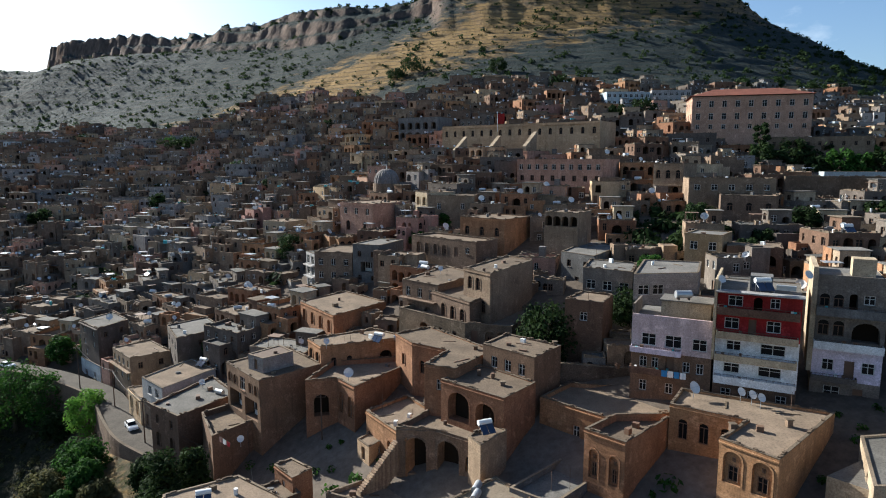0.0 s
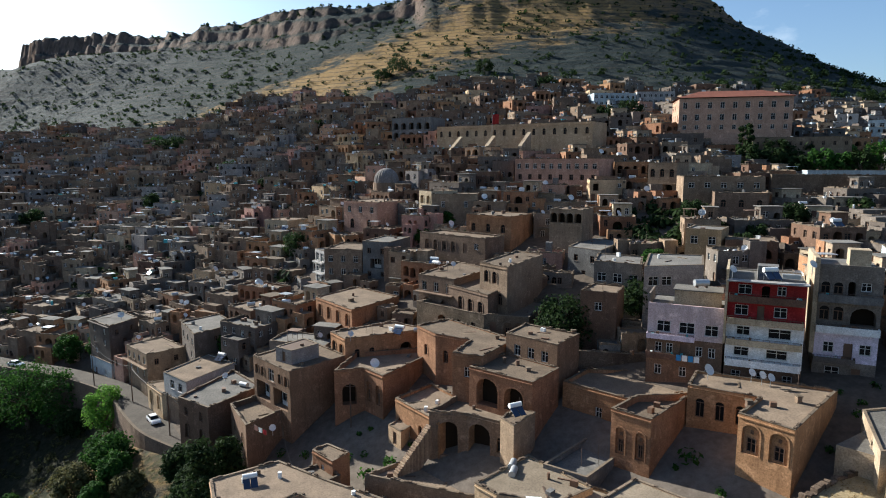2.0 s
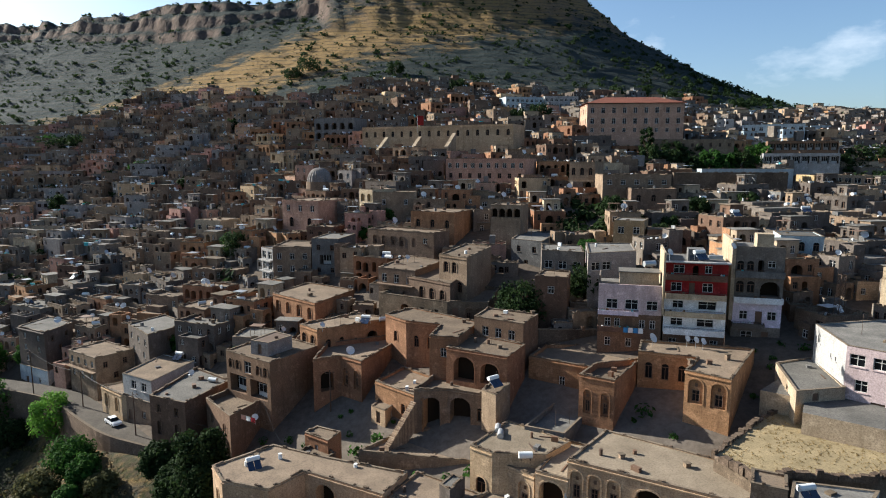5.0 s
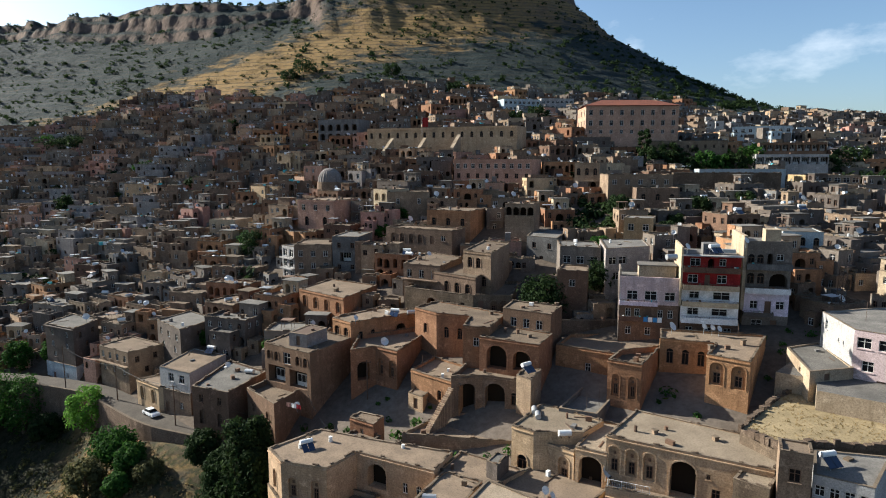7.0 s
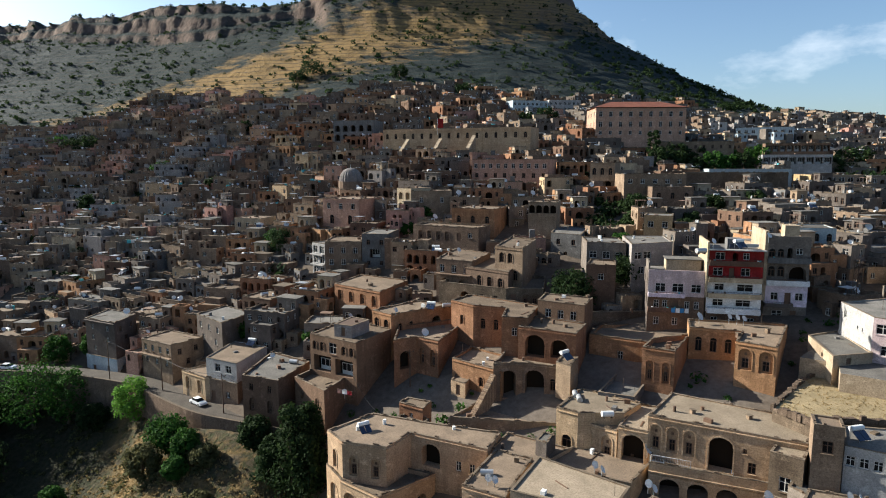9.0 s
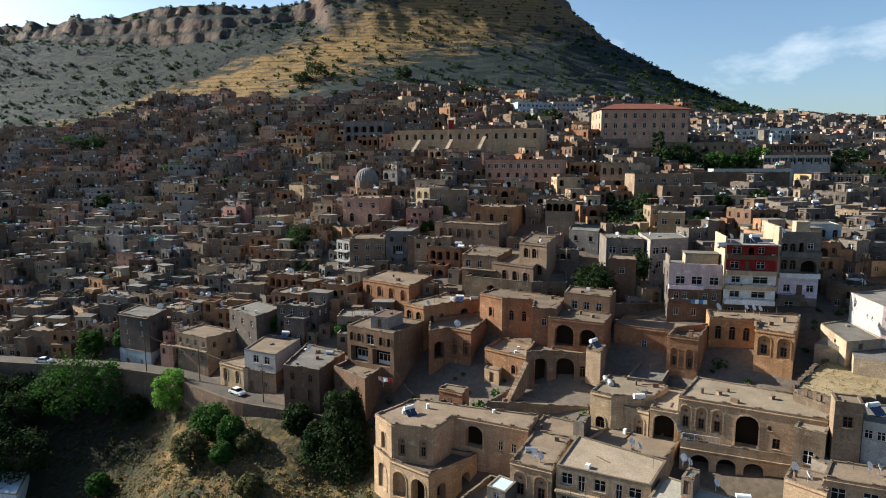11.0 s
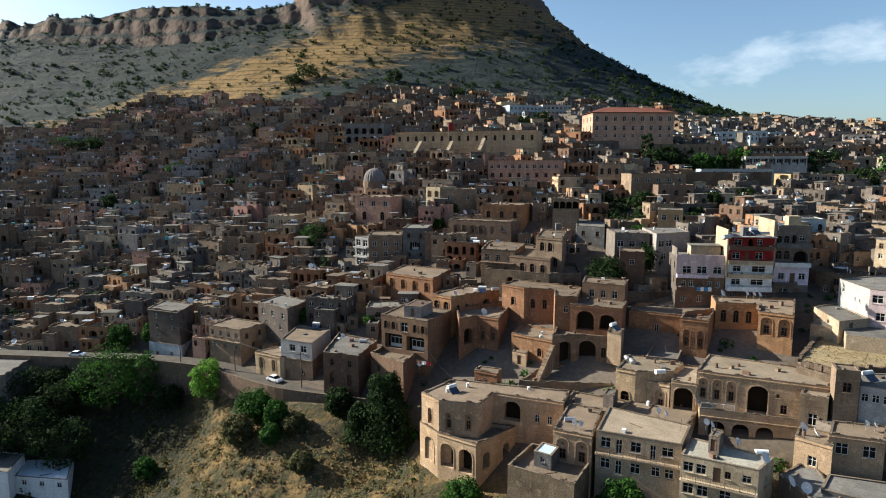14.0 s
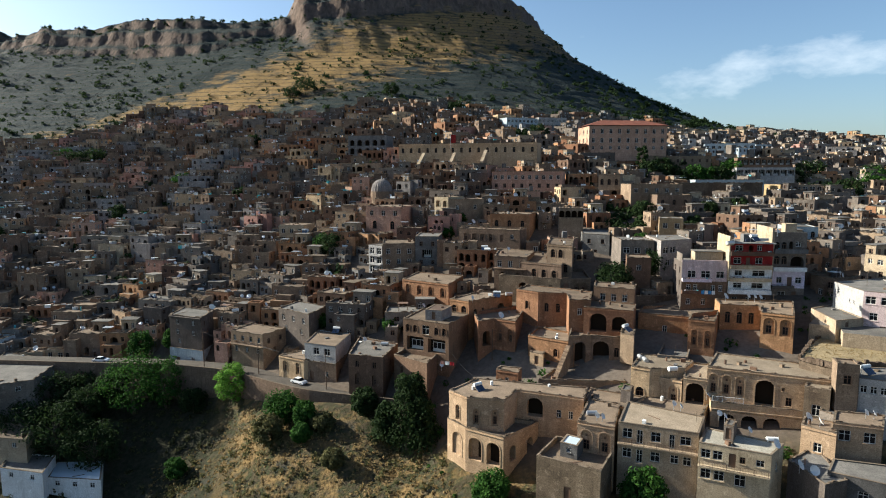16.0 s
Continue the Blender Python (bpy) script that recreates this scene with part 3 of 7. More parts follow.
        for k in range(4):
            s.face([p[k], p[(k + 1) % 4], q[(k + 1) % 4], q[k]], mat)
    return fills


FOOT = []
ROOFTOPS = []


def building(label, outline, top, base, wall, openings=None, parapet=0.45, name="house", category="house", roof=None, group="", other=None):
    """A flat-roofed house on any outline (counter-clockwise, metres), with real openings, parapet, roof slab and coping."""
    openings = openings or {}
    cx = sum(p[0] for p in outline) / len(outline)
    cy = sum(p[1] for p in outline) / len(outline)
    home = tagged(new(name), label, category, group)
    home.location = (cx, cy, base)
    local = [(x - cx, y - cy) for x, y in outline]
    FOOT.append(outline)
    if not group:
        ROOFTOPS.append((outline, top, top - parapet, wall))
    H = top - base
    s = Shape()
    fills = []
    n = len(local)
    for k in range(n):
        fills += facade(s, local[k], local[(k + 1) % n], 0, H, openings.get(k, ()), 1 if other and k in other[1] else 0)
    inner = inset(local, 0.28)
    low = H - parapet
    for k in range(n):
        j = (k + 1) % n
        s.face([(*inner[k], low - 0.1), (*inner[j], low - 0.1), (*inner[j], H), (*inner[k], H)])
        s.face([(*local[k], H), (*local[j], H), (*inner[j], H), (*inner[k], H)])
    part("wall", s.mesh("wall", WALLS[wall], *([WALLS[other[0]]] if other else [])), home)
    r = Shape()
    r.face([(*p, low) for p in inner])
    part("roof", r.mesh("roof", roof or (ROOF if wall in ("stone", "orange", "sand", "salmon", "rubble", "brown", "cream") else CONCRETE)), home)
    # coping: a thin course lying proud on the parapet
    c = Shape()
    out, inn = inset(local, -0.04), inset(local, 0.30)
    for k in range(n):
        j = (k + 1) % n
        z0, z1 = H + 0.004, H + 0.07
        c.face([(*out[k], z0), (*out[j], z0), (*out[j], z1), (*out[k], z1)])
        c.face([(*inn[j], z0), (*inn[k], z0), (*inn[k], z1), (*inn[j], z1)])
        c.face([(*out[k], z1), (*out[j], z1), (*inn[j], z1), (*inn[k], z1)])
        c.face([(*out[j], z0), (*out[k], z0), (*inn[k], z0), (*inn[j], z0)])
    if group:
        # loose stones and patched runs along the roof's edge
        g = random.Random(int(abs(cx * 13 + H * 7 + local[0][0] * 101)))
        for k in range(n):
            p, q = Vector(local[k]), Vector(local[(k + 1) % n])
            L, e = (q - p).length, (q - p).normalized()
            u = g.uniform(0.1, 1.2)
            while u < L - 0.5:
                w, up = g.uniform(0.3, 1.3), g.uniform(0.1, 0.42)
                w = min(w, L - u)
                m = Vector((-e.y, e.x)) * 0.26
                A, B = p + e * u, p + e * (u + w)
                low4 = [(*A, H + 0.06), (*B, H + 0.06), (*(B + m), H + 0.06), (*(A + m), H + 0.06)]
                top4 = [(x, y, z + up * g.uniform(0.6, 1.0)) for x, y, z in low4]
                c.face(top4)
                for i in range(4):
                    c.face([low4[i], low4[(i + 1) % 4], top4[(i + 1) % 4], top4[i]])
                u += w + g.choice([0.0, 0.1, 0.5, 1.5, 2.5])
    part("coping", c.mesh("coping", COPING), home)
    for what, me, at in fills:
        part(what, me, home, at=at)
    return home



# ---- houses of the foreground and the landmarks ----
building("large tan stone mansion with a flat roof and arched windows", [(-36.2, 75.4), (-34.3, 70.7), (-28.0, 67.2), (-23.4, 71.2), (-13.5, 62.7), (-9.5, 67.7), (-20.4, 74.8), (-28.1, 80.5)], 32.3, 10.0, "sand", {0: [('n', 1, 2.2, 1.2, 3.0), ('s', 1, 0.3, 0.14, 0.16)], 1: [('n', 2, 2.2, 1.3, 3.2), ('s', 1, 0.3, 0.14, 0.16)], 2: [('s', 1, 0.3, 0.14, 0.16)], 3: [('A', 1, 1.2, 3.2, 3.8, 0.1, 0.45), ('w', 2, 3.0, 0.9, 1.6, 0.55, 0.9), ('s', 1, 0.3, 0.14, 0.16)]}, parapet=0.14, name="house", category="house")
building("tan stone terrace block with three arches in its sunlit wall", [(-36.5, 75.6), (-34.75, 70.2), (-29.8, 63.6), (-20.3, 68.1), (-34.2, 79.2)], 26.5, 8.0, "sand", {0: [('A', 1, 1.8, 2.8, 4.6, 0.2, 0.9)], 1: [('A', 2, 1.6, 2.8, 4.4, 0.02, 0.98), ('s', 1, 0.3, 0.14, 0.16)], 2: [('A', 2, 2.4, 1.8, 3.0), ('s', 1, 0.3, 0.14, 0.16)]}, parapet=0.7, name="house", category="house")
building("long stone hall with a big arch and arched niches", [(8.7, 55.3), (23.5, 41.7), (30.7, 47.1), (17.2, 62.2)], 38.4, 26.0, "sand", {0: [('n', 3, 1.3, 1.5, 3.8, 0.0, 0.34), ('A', 1, 1.4, 3.5, 5.0, 0.4, 0.58), ('v', 1, 2.4, 0.5, 0.7, 0.6, 0.68), ('v', 2, 4.2, 1.0, 1.6, 0.6, 0.95), ('s', 1, 0.3, 0.14, 0.16)], 3: [('w', 1, 2, 1, 1.6), ('s', 1, 0.3, 0.14, 0.16)]}, parapet=0.14, roof=LIME_ROOF, name="house", category="house")
building("small stone pavilion with two arched niches and a flat roof", [(1.8, 63.6), (5.5, 58.3), (10.8, 63.5), (5.6, 67.3)], 34.9, 24.0, "sand", {0: [('n', 2, 1.2, 1.7, 3.8), ('s', 1, 0.3, 0.14, 0.16)]}, parapet=0.14, roof=LIME_ROOF, name="house", category="house")
building("stone bay with a tall glazed arch", [(5.5, 58.0), (8.7, 55.1), (16.7, 62.4), (12.6, 65.1)], 35.9, 24.0, "sand", {0: [('A', 1, 1.0, 3.2, 4.2), ('s', 1, 0.3, 0.14, 0.16)]}, parapet=0.14, roof=LIME_ROOF, name="house", category="house")
building("weathered stone terrace with arches along its wall", [(7.2, 52.4), (20.6, 42.2), (26.4, 47.2), (12.0, 58.6)], 32.7, 18.0, "sand", {0: [("A", 3, 2.0, 2.7, 3.4, 0.06, 0.72), ("s", 1, 1.2, 0.25, 0.2)]}, parapet=0.8)
building("flat-roofed tan house with water tanks on it", [(-1.2, 65.2), (1.1, 62.4), (7.9, 60.4), (12.7, 63.5), (6.5, 72.1)], 36.6, 26.0, "sand", {0: [('a', 1, 4.0, 1.6, 3.0), ('s', 1, 0.3, 0.14, 0.16)]}, parapet=0.14, roof=LIME_ROOF, name="house", category="house")
building("row house of shaded plaster with white window frames", [(-14.5, 50.2), (-5.0, 41.7), (1.1, 47.1), (-7.1, 58.1)], 32.6, 18.0, "cream", {0: [('w', 1, 0.9, 1.6, 1.7, 0.04, 0.2), ('w', 1, 0.9, 1.0, 2.4, 0.22, 0.34), ('w', 1, 0.9, 1.6, 1.7, 0.4, 0.56), ('w', 1, 0.9, 0.9, 2.4, 0.64, 0.72), ('w', 1, 0.9, 1.7, 1.5, 0.75, 0.94), ('w', 1, 4.4, 1.5, 1.7, 0.04, 0.2), ('w', 1, 4.4, 1.0, 2.3, 0.22, 0.34), ('w', 1, 4.4, 1.5, 1.7, 0.4, 0.56), ('w', 2, 4.4, 1.3, 1.5, 0.64, 0.95), ('s', 1, 3.4, 1.0, 0.2)], 3: [('w', 2, 2, 1, 1.5)]}, parapet=0.14, roof=LIME_ROOF, name="house", category="house")
building("row house of pale plaster with white window frames", [(-6.4, 40.1), (0.8, 32.7), (5.9, 35.1), (-1.0, 44.4)], 32.0, 18.0, "cream", {0: [('w', 2, 0.9, 1.4, 1.5, 0.02, 0.36), ('d', 1, 0.9, 1.0, 2.3, 0.42, 0.54), ('v', 1, 1.2, 0.8, 1.1, 0.56, 0.68), ('w', 1, 1.2, 1.2, 1.1, 0.76, 0.96), ('w', 2, 4.2, 1.5, 1.6, 0.02, 0.4), ('w', 1, 4.2, 1.6, 1.9, 0.5, 0.7), ('s', 1, 3.5, 0.9, 0.18)], 1: [('w', 1, 2, 1, 1.5)]}, parapet=0.14, roof=PALE_ROOF, name="house", category="house")
building("low stone pavilion with two arched niches and satellite dishes", [(-19.7, 54.8), (-15.1, 50.4), (-7.4, 59.7), (-11.7, 63.8)], 31.6, 20.0, "sand", {0: [('n', 2, 1.3, 1.9, 3.8), ('s', 1, 0.3, 0.14, 0.16)]}, parapet=0.14, name="house", category="house")
building("low rubble stone wall terrace below the pavilion", [(-28.0, 54.1), (-21.0, 45.4), (-13.1, 52.6), (-20.9, 59.9)], 27.0, 12.0, "rubble", {0: [('d', 1, 4.2, 1.2, 2.2)]}, parapet=0.8, name="house", category="house")
building("tan house with two barred windows", [(15.5, 34.5), (21.0, 30.1), (26.3, 33.7), (20.3, 38.0)], 34.6, 22.0, "sand", {0: [('w', 2, 1.2, 1.7, 1.8), ('s', 1, 0.3, 0.14, 0.16)]}, parapet=0.14, name="house", category="house")
building("narrow tan stone tower house", [(21.6, 39.2), (24.2, 37.1), (26.4, 39.8), (23.8, 41.9)], 42.4, 24.0, "stone", {0: [('v', 1, 2.0, 1.2, 1.6)], 1: [('v', 1, 2.0, 0.9, 1.4)]}, parapet=0.14, name="house", category="house")
building("ruined stone house with a broken parapet", [(18.6, 42.7), (20.9, 39.5), (27.8, 44.7), (23.7, 46.2)], 37.5, 24.0, "rubble", {0: [('w', 1, 3, 1.4, 2)]}, parapet=0.14, roof=LIME_ROOF, name="house", category="house")
building("small tan house under satellite dishes", [(12.6, 37.8), (14.8, 33.2), (19.3, 36.5), (16.3, 40.4)], 33.2, 20.0, "sand", {0: [('w', 1, 2.4, 1.2, 1.6), ('s', 1, 0.3, 0.14, 0.16)]}, parapet=0.14, name="house", category="house")
building("dark flat roofed house in shade", [(7.2, 35.2), (5.7, 27.4), (10.1, 27.3), (15.7, 37.8)], 29.0, 16.0, "plaster", {}, parapet=0.14, name="house", category="house")
building("grey plaster house with a flat concrete roof", [(8.8, 29.6), (14.5, 22.1), (22.4, 25.8), (13.6, 32.5)], 29.5, 16.0, "grey", {0: [('w', 3, 2, 1.4, 1.4)]}, parapet=0.14, name="house", category="house")
building("tall dark brown house with a balcony and white framed windows", [(-37.5, 104.1), (-29.2, 95.0), (-20.8, 103.7), (-29.4, 113.7)], 40.5, 22.0, "brown", {0: [('a', 2, 1.2, 1.0, 1.7, 0.02, 0.35), ('w', 1, 1.0, 1.9, 2.2, 0.38, 0.62), ('a', 2, 1.2, 1.0, 1.7, 0.65, 0.98), ('O', 2, 4.0, 4.6, 3.3, 0.03, 0.97)], 1: []}, parapet=0.14, name="house", category="house")
building("lower terrace block in front of the brown house", [(-40.8, 100.5), (-35.7, 91.3), (-31.1, 97.6), (-36.4, 105.3)], 33.0, 19.0, "brown", {0: [('a', 2, 2.2, 0.8, 1.6)]}, parapet=0.9, name="house", category="house")
building("orange stone house with arched windows and a flat roof", [(-24.2, 108.3), (-21.0, 103.4), (-6.2, 109.7), (-13.2, 115.0)], 43.6, 30.0, "orange", {0: [('a', 2, 1.3, 1.5, 2.2), ('s', 1, 0.3, 0.14, 0.16)], 1: [('a', 2, 2.2, 1.0, 1.9, 0.05, 0.4), ('A', 1, 2.0, 2.2, 3.2, 0.6, 0.85), ('s', 1, 0.3, 0.14, 0.16)]}, parapet=0.14, name="house", category="house")
building("stone bay with a roof terrace and two niche windows", [(-21.9, 95.1), (-17.1, 96.3), (-13.7, 92.2), (-2.4, 108.3), (-19.2, 104.8)], 40.6, 26.0, "orange", {0: [('A', 1, 2.6, 2.4, 3.6), ('s', 1, 0.3, 0.14, 0.16)], 1: [('n', 2, 2.0, 1.2, 3.4), ('s', 1, 0.3, 0.14, 0.16)], 2: [('s', 1, 0.3, 0.14, 0.16)]}, parapet=0.8, name="house", category="house")
building("orange stone house with an L shaped pale roof", [(-8.1, 103.3), (-5.0, 97.6), (0.6, 93.6), (-2.7, 86.9), (1.7, 84.9), (7.8, 93.8), (-2.3, 107.6)], 46.0, 32.0, "orange", {1: [('a', 2, 2.6, 1.0, 2.2, 0.1, 0.9), ('s', 1, 0.3, 0.14, 0.16)], 0: [('a', 1, 2.6, 1.0, 2), ('s', 1, 0.3, 0.14, 0.16)], 3: [('w', 1, 2, 1, 1.6), ('s', 1, 0.3, 0.14, 0.16)]}, parapet=0.14, name="house", category="house")
building("brown house with white framed windows and a flat roof", [(6.0, 90.4), (12.7, 83.7), (17.5, 89.5), (10.0, 96.0)], 48.0, 36.0, "brown", {0: [('w', 3, 1.5, 1.2, 1.7, 0.1, 0.9)]}, parapet=0.14, name="house", category="house")
building("stone house with a wide arch and a white arched niche", [(-0.3, 84.5), (7.9, 77.3), (12.9, 83.2), (6.0, 90.8)], 44.6, 32.0, "orange", {0: [('A', 1, 1.2, 3.8, 4.2, 0.1, 0.5), ('A', 1, 1.6, 3.2, 3.4, 0.52, 0.92), ('s', 1, 0.3, 0.14, 0.16)], 3: [('s', 1, 0.3, 0.14, 0.16)]}, parapet=0.14, name="house", category="house")
building("stone terrace with arched portals below the arch house", [(-6.4, 80.7), (-1.1, 80.0), (5.8, 75.1), (13.5, 87.8), (3.6, 95.1)], 39.2, 26.0, "stone", {0: [('A', 1, 1.4, 2.9, 5.2), ('s', 1, 0.3, 0.14, 0.16)], 1: [('A', 1, 1.2, 3.6, 5.4, 0.02, 0.5), ('a', 2, 2.4, 1.0, 2.2, 0.55, 0.95), ('s', 1, 0.3, 0.14, 0.16)]}, parapet=0.8, name="house", category="house")
building("small box shaped stone outhouse", [(-23.4, 81.4), (-20.0, 77.7), (-17.9, 80.3), (-21.5, 83.4)], 33.4, 24.0, "orange", {0: [('w', 1, 1.4, 0.7, 0.8), ('s', 1, 0.3, 0.14, 0.16)]}, parapet=0.1, name="house", category="house")
building("square stone annex with a niche window and parapet", [(16.8, 70.3), (20.6, 66.6), (29.5, 74.9), (21.6, 74.7)], 43.6, 30.0, "orange", {0: [('n', 2, 2.2, 1.2, 3.6), ('s', 1, 0.3, 0.14, 0.16)], 3: [('A', 1, 2.0, 2.4, 3.6), ('s', 1, 0.3, 0.14, 0.16)]}, parapet=0.9, name="house", category="house")
building("orange stone courtyard building with a flat roof", [(27.8, 73.0), (34.8, 68.1), (29.7, 63.4), (33.5, 58.5), (46.3, 70.2), (31.3, 78.4)], 45.6, 32.0, "orange", {0: [('a', 3, 1.6, 1.1, 2.6, 0.05, 0.9), ('s', 1, 0.3, 0.14, 0.16)], 2: [('n', 2, 1.0, 2.0, 3.6), ('s', 1, 0.3, 0.14, 0.16)], 1: [('d', 1, 2, 1.2, 2.6), ('s', 1, 0.3, 0.14, 0.16)]}, parapet=0.3, name="house", category="house")
building("long stone wall house behind the courtyard", [(13.5, 83.0), (22.0, 74.9), (32.1, 78.7), (36.8, 85.3), (18.7, 88.6)], 42.6, 32.0, "orange", {0: [('w', 1, 2.5, 1, 1.8), ('s', 1, 0.3, 0.14, 0.16)]}, parapet=0.6, name="house", category="house")
building("long rough rubble wall along the alley behind the courts", [(17.0, 90.6), (36.2, 86.6), (36.4, 87.4), (17.2, 91.4)], 44.8, 38.0, "rubble", {0: [("d", 1, 1.6, 1.1, 2.0, 0.78, 0.86)]}, parapet=0.1)
# apartments
building("white and pink house with a flat concrete roof", [(52.6, 65.4), (48.0, 55.0), (52.3, 48.3), (67.8, 65.3)], 50.5, 40.0, "white", {0: [('w', 1, 1.2, 1.0, 1.2, 0.05, 0.3), ('w', 2, 2.6, 0.5, 0.6, 0.5, 0.8)], 1: [('w', 3, 1.0, 1.8, 1.6), ('w', 2, 4.4, 1.5, 1.6), ('d', 1, 7.0, 1.6, 2.4)]}, parapet=0.14, name="house", category="house", other=('rose', (1,)))
building("low grey concrete house with a flat roof", [(46.2, 65.4), (40.3, 54.6), (47.8, 54.4), (53.5, 66.5)], 44.9, 38.0, "cream", {0: [("v", 1, 0.9, 0.9, 0.7, 0.5, 0.7)], 1: [("d", 1, 0.5, 1.0, 1.1, 0.3, 0.5)]}, parapet=0.14, roof=CONCRETE)
building("tan house with a glazed balcony", [(-7.8, 117.9), (-1.0, 111.8), (7.2, 123.2), (0.9, 133.2)], 52.6, 40.0, "stone", {0: [('w', 3, 1.2, 1.2, 1.8), ('s', 1, 3.2, 1.2, 0.2), ('A', 2, 4.4, 2, 2.4)], 1: [('a', 2, 2, 1.1, 1.8), ('s', 1, 0.3, 0.14, 0.16)], 3: [('v', 3, 1.4, 1.0, 1.6), ('s', 1, 0.3, 0.14, 0.16)]}, parapet=0.14, name="house", category="house")
building("upper storey of a stone house with two arched windows", [(3.7, 109.6), (8.0, 103.8), (17.3, 118.6), (13.1, 124.5)], 56.2, 46.0, "stone", {0: [('a', 2, 1.2, 1.2, 2.2, 0.1, 0.7), ('a', 2, 5.0, 1.2, 2.2), ('s', 1, 0.3, 0.14, 0.16)], 3: [('v', 3, 1.4, 1.0, 1.6), ('a', 2, 5, 1.2, 2.0), ('s', 1, 0.3, 0.14, 0.16)]}, parapet=0.14, name="house", category="house")
building("stone house with blue shutters and arched openings", [(-3.0, 114.2), (4.5, 103.1), (18.8, 120.7), (9.5, 130.0)], 51.4, 40.0, "stone", {0: [('a', 3, 1.6, 1.3, 2.4, 0.3, 0.95), ('s', 1, 0.3, 0.14, 0.16)], 1: [('A', 1, 1.6, 2.2, 3), ('s', 1, 0.3, 0.14, 0.16)]}, parapet=0.14, name="house", category="house")
building("rubble terrace wall below the arched house", [(-8.2, 113.9), (3.7, 102.2), (11.4, 100.2), (18.0, 114.0), (0.0, 120.0)], 48.0, 36.0, "rubble", {0: [("A", 1, 1.6, 2.0, 2.6, 0.3, 0.5), ("v", 2, 1.8, 0.8, 1.0, 0.55, 0.95)], 1: [("d", 1, 1.2, 1.1, 2.2, 0.1, 0.3), ("n", 2, 1.2, 1.4, 2.4, 0.4, 0.9)]}, parapet=0.7)
building("brown house beside green trees", [(19.2, 96.0), (24.5, 93.3), (27.6, 99.0), (23.2, 102.1)], 53.6, 42.0, "brown", {0: [('w', 1, 1.8, 1.2, 1.4)]}, parapet=0.14, name="house", category="house")
building("grey green plaster house with one window", [(23.9, 124.7), (29.0, 118.2), (37.9, 132.1), (33.7, 142.7)], 57.0, 44.0, "grey", {0: [('v', 2, 1.4, 1, 1.4), ('v', 1, 4.6, 1, 1.4)]}, parapet=0.14, name="house", category="house")
building("pale plaster house with wide windows and clutter on its roof", [(24.1, 105.6), (31.2, 100.9), (34.7, 110.1), (27.5, 114.9)], 57.0, 46.0, "plaster", {0: [('w', 3, 2, 1.6, 1.6), ('w', 3, 5, 1.6, 1.6)]}, parapet=0.14, name="house", category="house")
building("pale blue plaster house with a roof terrace", [(30.1, 96.8), (40.8, 97.9), (45.7, 108.8), (36.4, 111.5)], 57.4, 46.0, "pale", {0: [('w', 2, 1.8, 1.8, 1.6, 0.05, 0.5), ('w', 2, 5, 1.4, 1.6)]}, parapet=0.14, name="house", category="house")
building("white and blue house with arched windows", [(69.9, 94.0), (76.4, 90.0), (81.1, 97.7), (74.6, 101.7)], 60.2, 48.1, "bluewhite", {0: [('a', 3, 1.2, 1.1, 1.8), ('a', 3, 4.4, 1.1, 1.8)]}, parapet=0.14, name="house", category="house")
building("cream tower house with glazed balconies", [(-34.4, 155.0), (-31.3, 150.0), (-21.1, 156.4), (-24.3, 161.4)], 52.7, 40.5, "white", {0: [('w', 2, 0.8, 1.9, 2.0), ('s', 1, 3.0, 0.9, 0.3), ('w', 2, 3.6, 1.9, 2.0), ('s', 1, 5.8, 0.9, 0.3), ('w', 2, 6.6, 1.9, 2.0)], 3: [('v', 2, 1.4, 1, 1.4), ('v', 2, 4.4, 1, 1.4)]}, parapet=0.14, name="house", category="house")
building("brown tower house with stacked windows", [(-31.2, 149.5), (-21.7, 147.0), (-18.6, 158.6), (-28.2, 161.1)], 53.4, 40.4, "stone", {0: [('w', 3, 1.6, 1.2, 1.6), ('w', 3, 4.8, 1.2, 1.6), ('w', 2, 7.8, 1.2, 1.6)]}, parapet=0.14, name="house", category="house")
building("grey concrete tower house with a flat roof", [(-21.5, 147.0), (-14.9, 144.0), (-9.9, 154.9), (-16.5, 157.9)], 55.6, 42.9, "grey", {0: [('v', 2, 1.6, 1, 1.4), ('O', 1, 4.2, 3.0, 2.4), ('v', 2, 7.4, 1, 1.2)], 3: [('v', 2, 1.6, 1, 1.2)]}, parapet=0.14, name="house", category="house")
building("pink plaster house with arched windows and a flat roof", [(-29.7, 180.0), (-19.3, 171.0), (-9.5, 182.3), (-19.9, 191.3)], 63.4, 49.5, "salmon", {0: [('w', 3, 1.4, 1.4, 1.8), ('a', 2, 5.0, 1.6, 2.8), ('s', 1, 0.3, 0.14, 0.16)], 1: [('s', 1, 0.3, 0.14, 0.16)]}, parapet=0.14, name="house", category="house")
building("sunlit house with two tiers of arched loggias", [(-7.5, 170.0), (-4.2, 165.0), (3.3, 169.9), (0.0, 174.9)], 66.8, 52.7, "cream", {0: [('A', 2, 1.2, 1.5, 2.2), ('A', 2, 4.4, 1.5, 2.2)]}, parapet=0.14, name="house", category="house")
building("tan stone house with a flat roof behind a loggia", [(-4.1, 165.0), (8.2, 163.0), (9.8, 172.9), (-2.4, 174.9)], 66.1, 52.7, "stone", {0: [('w', 2, 2, 1, 1.6)]}, parapet=0.14, name="house", category="house")
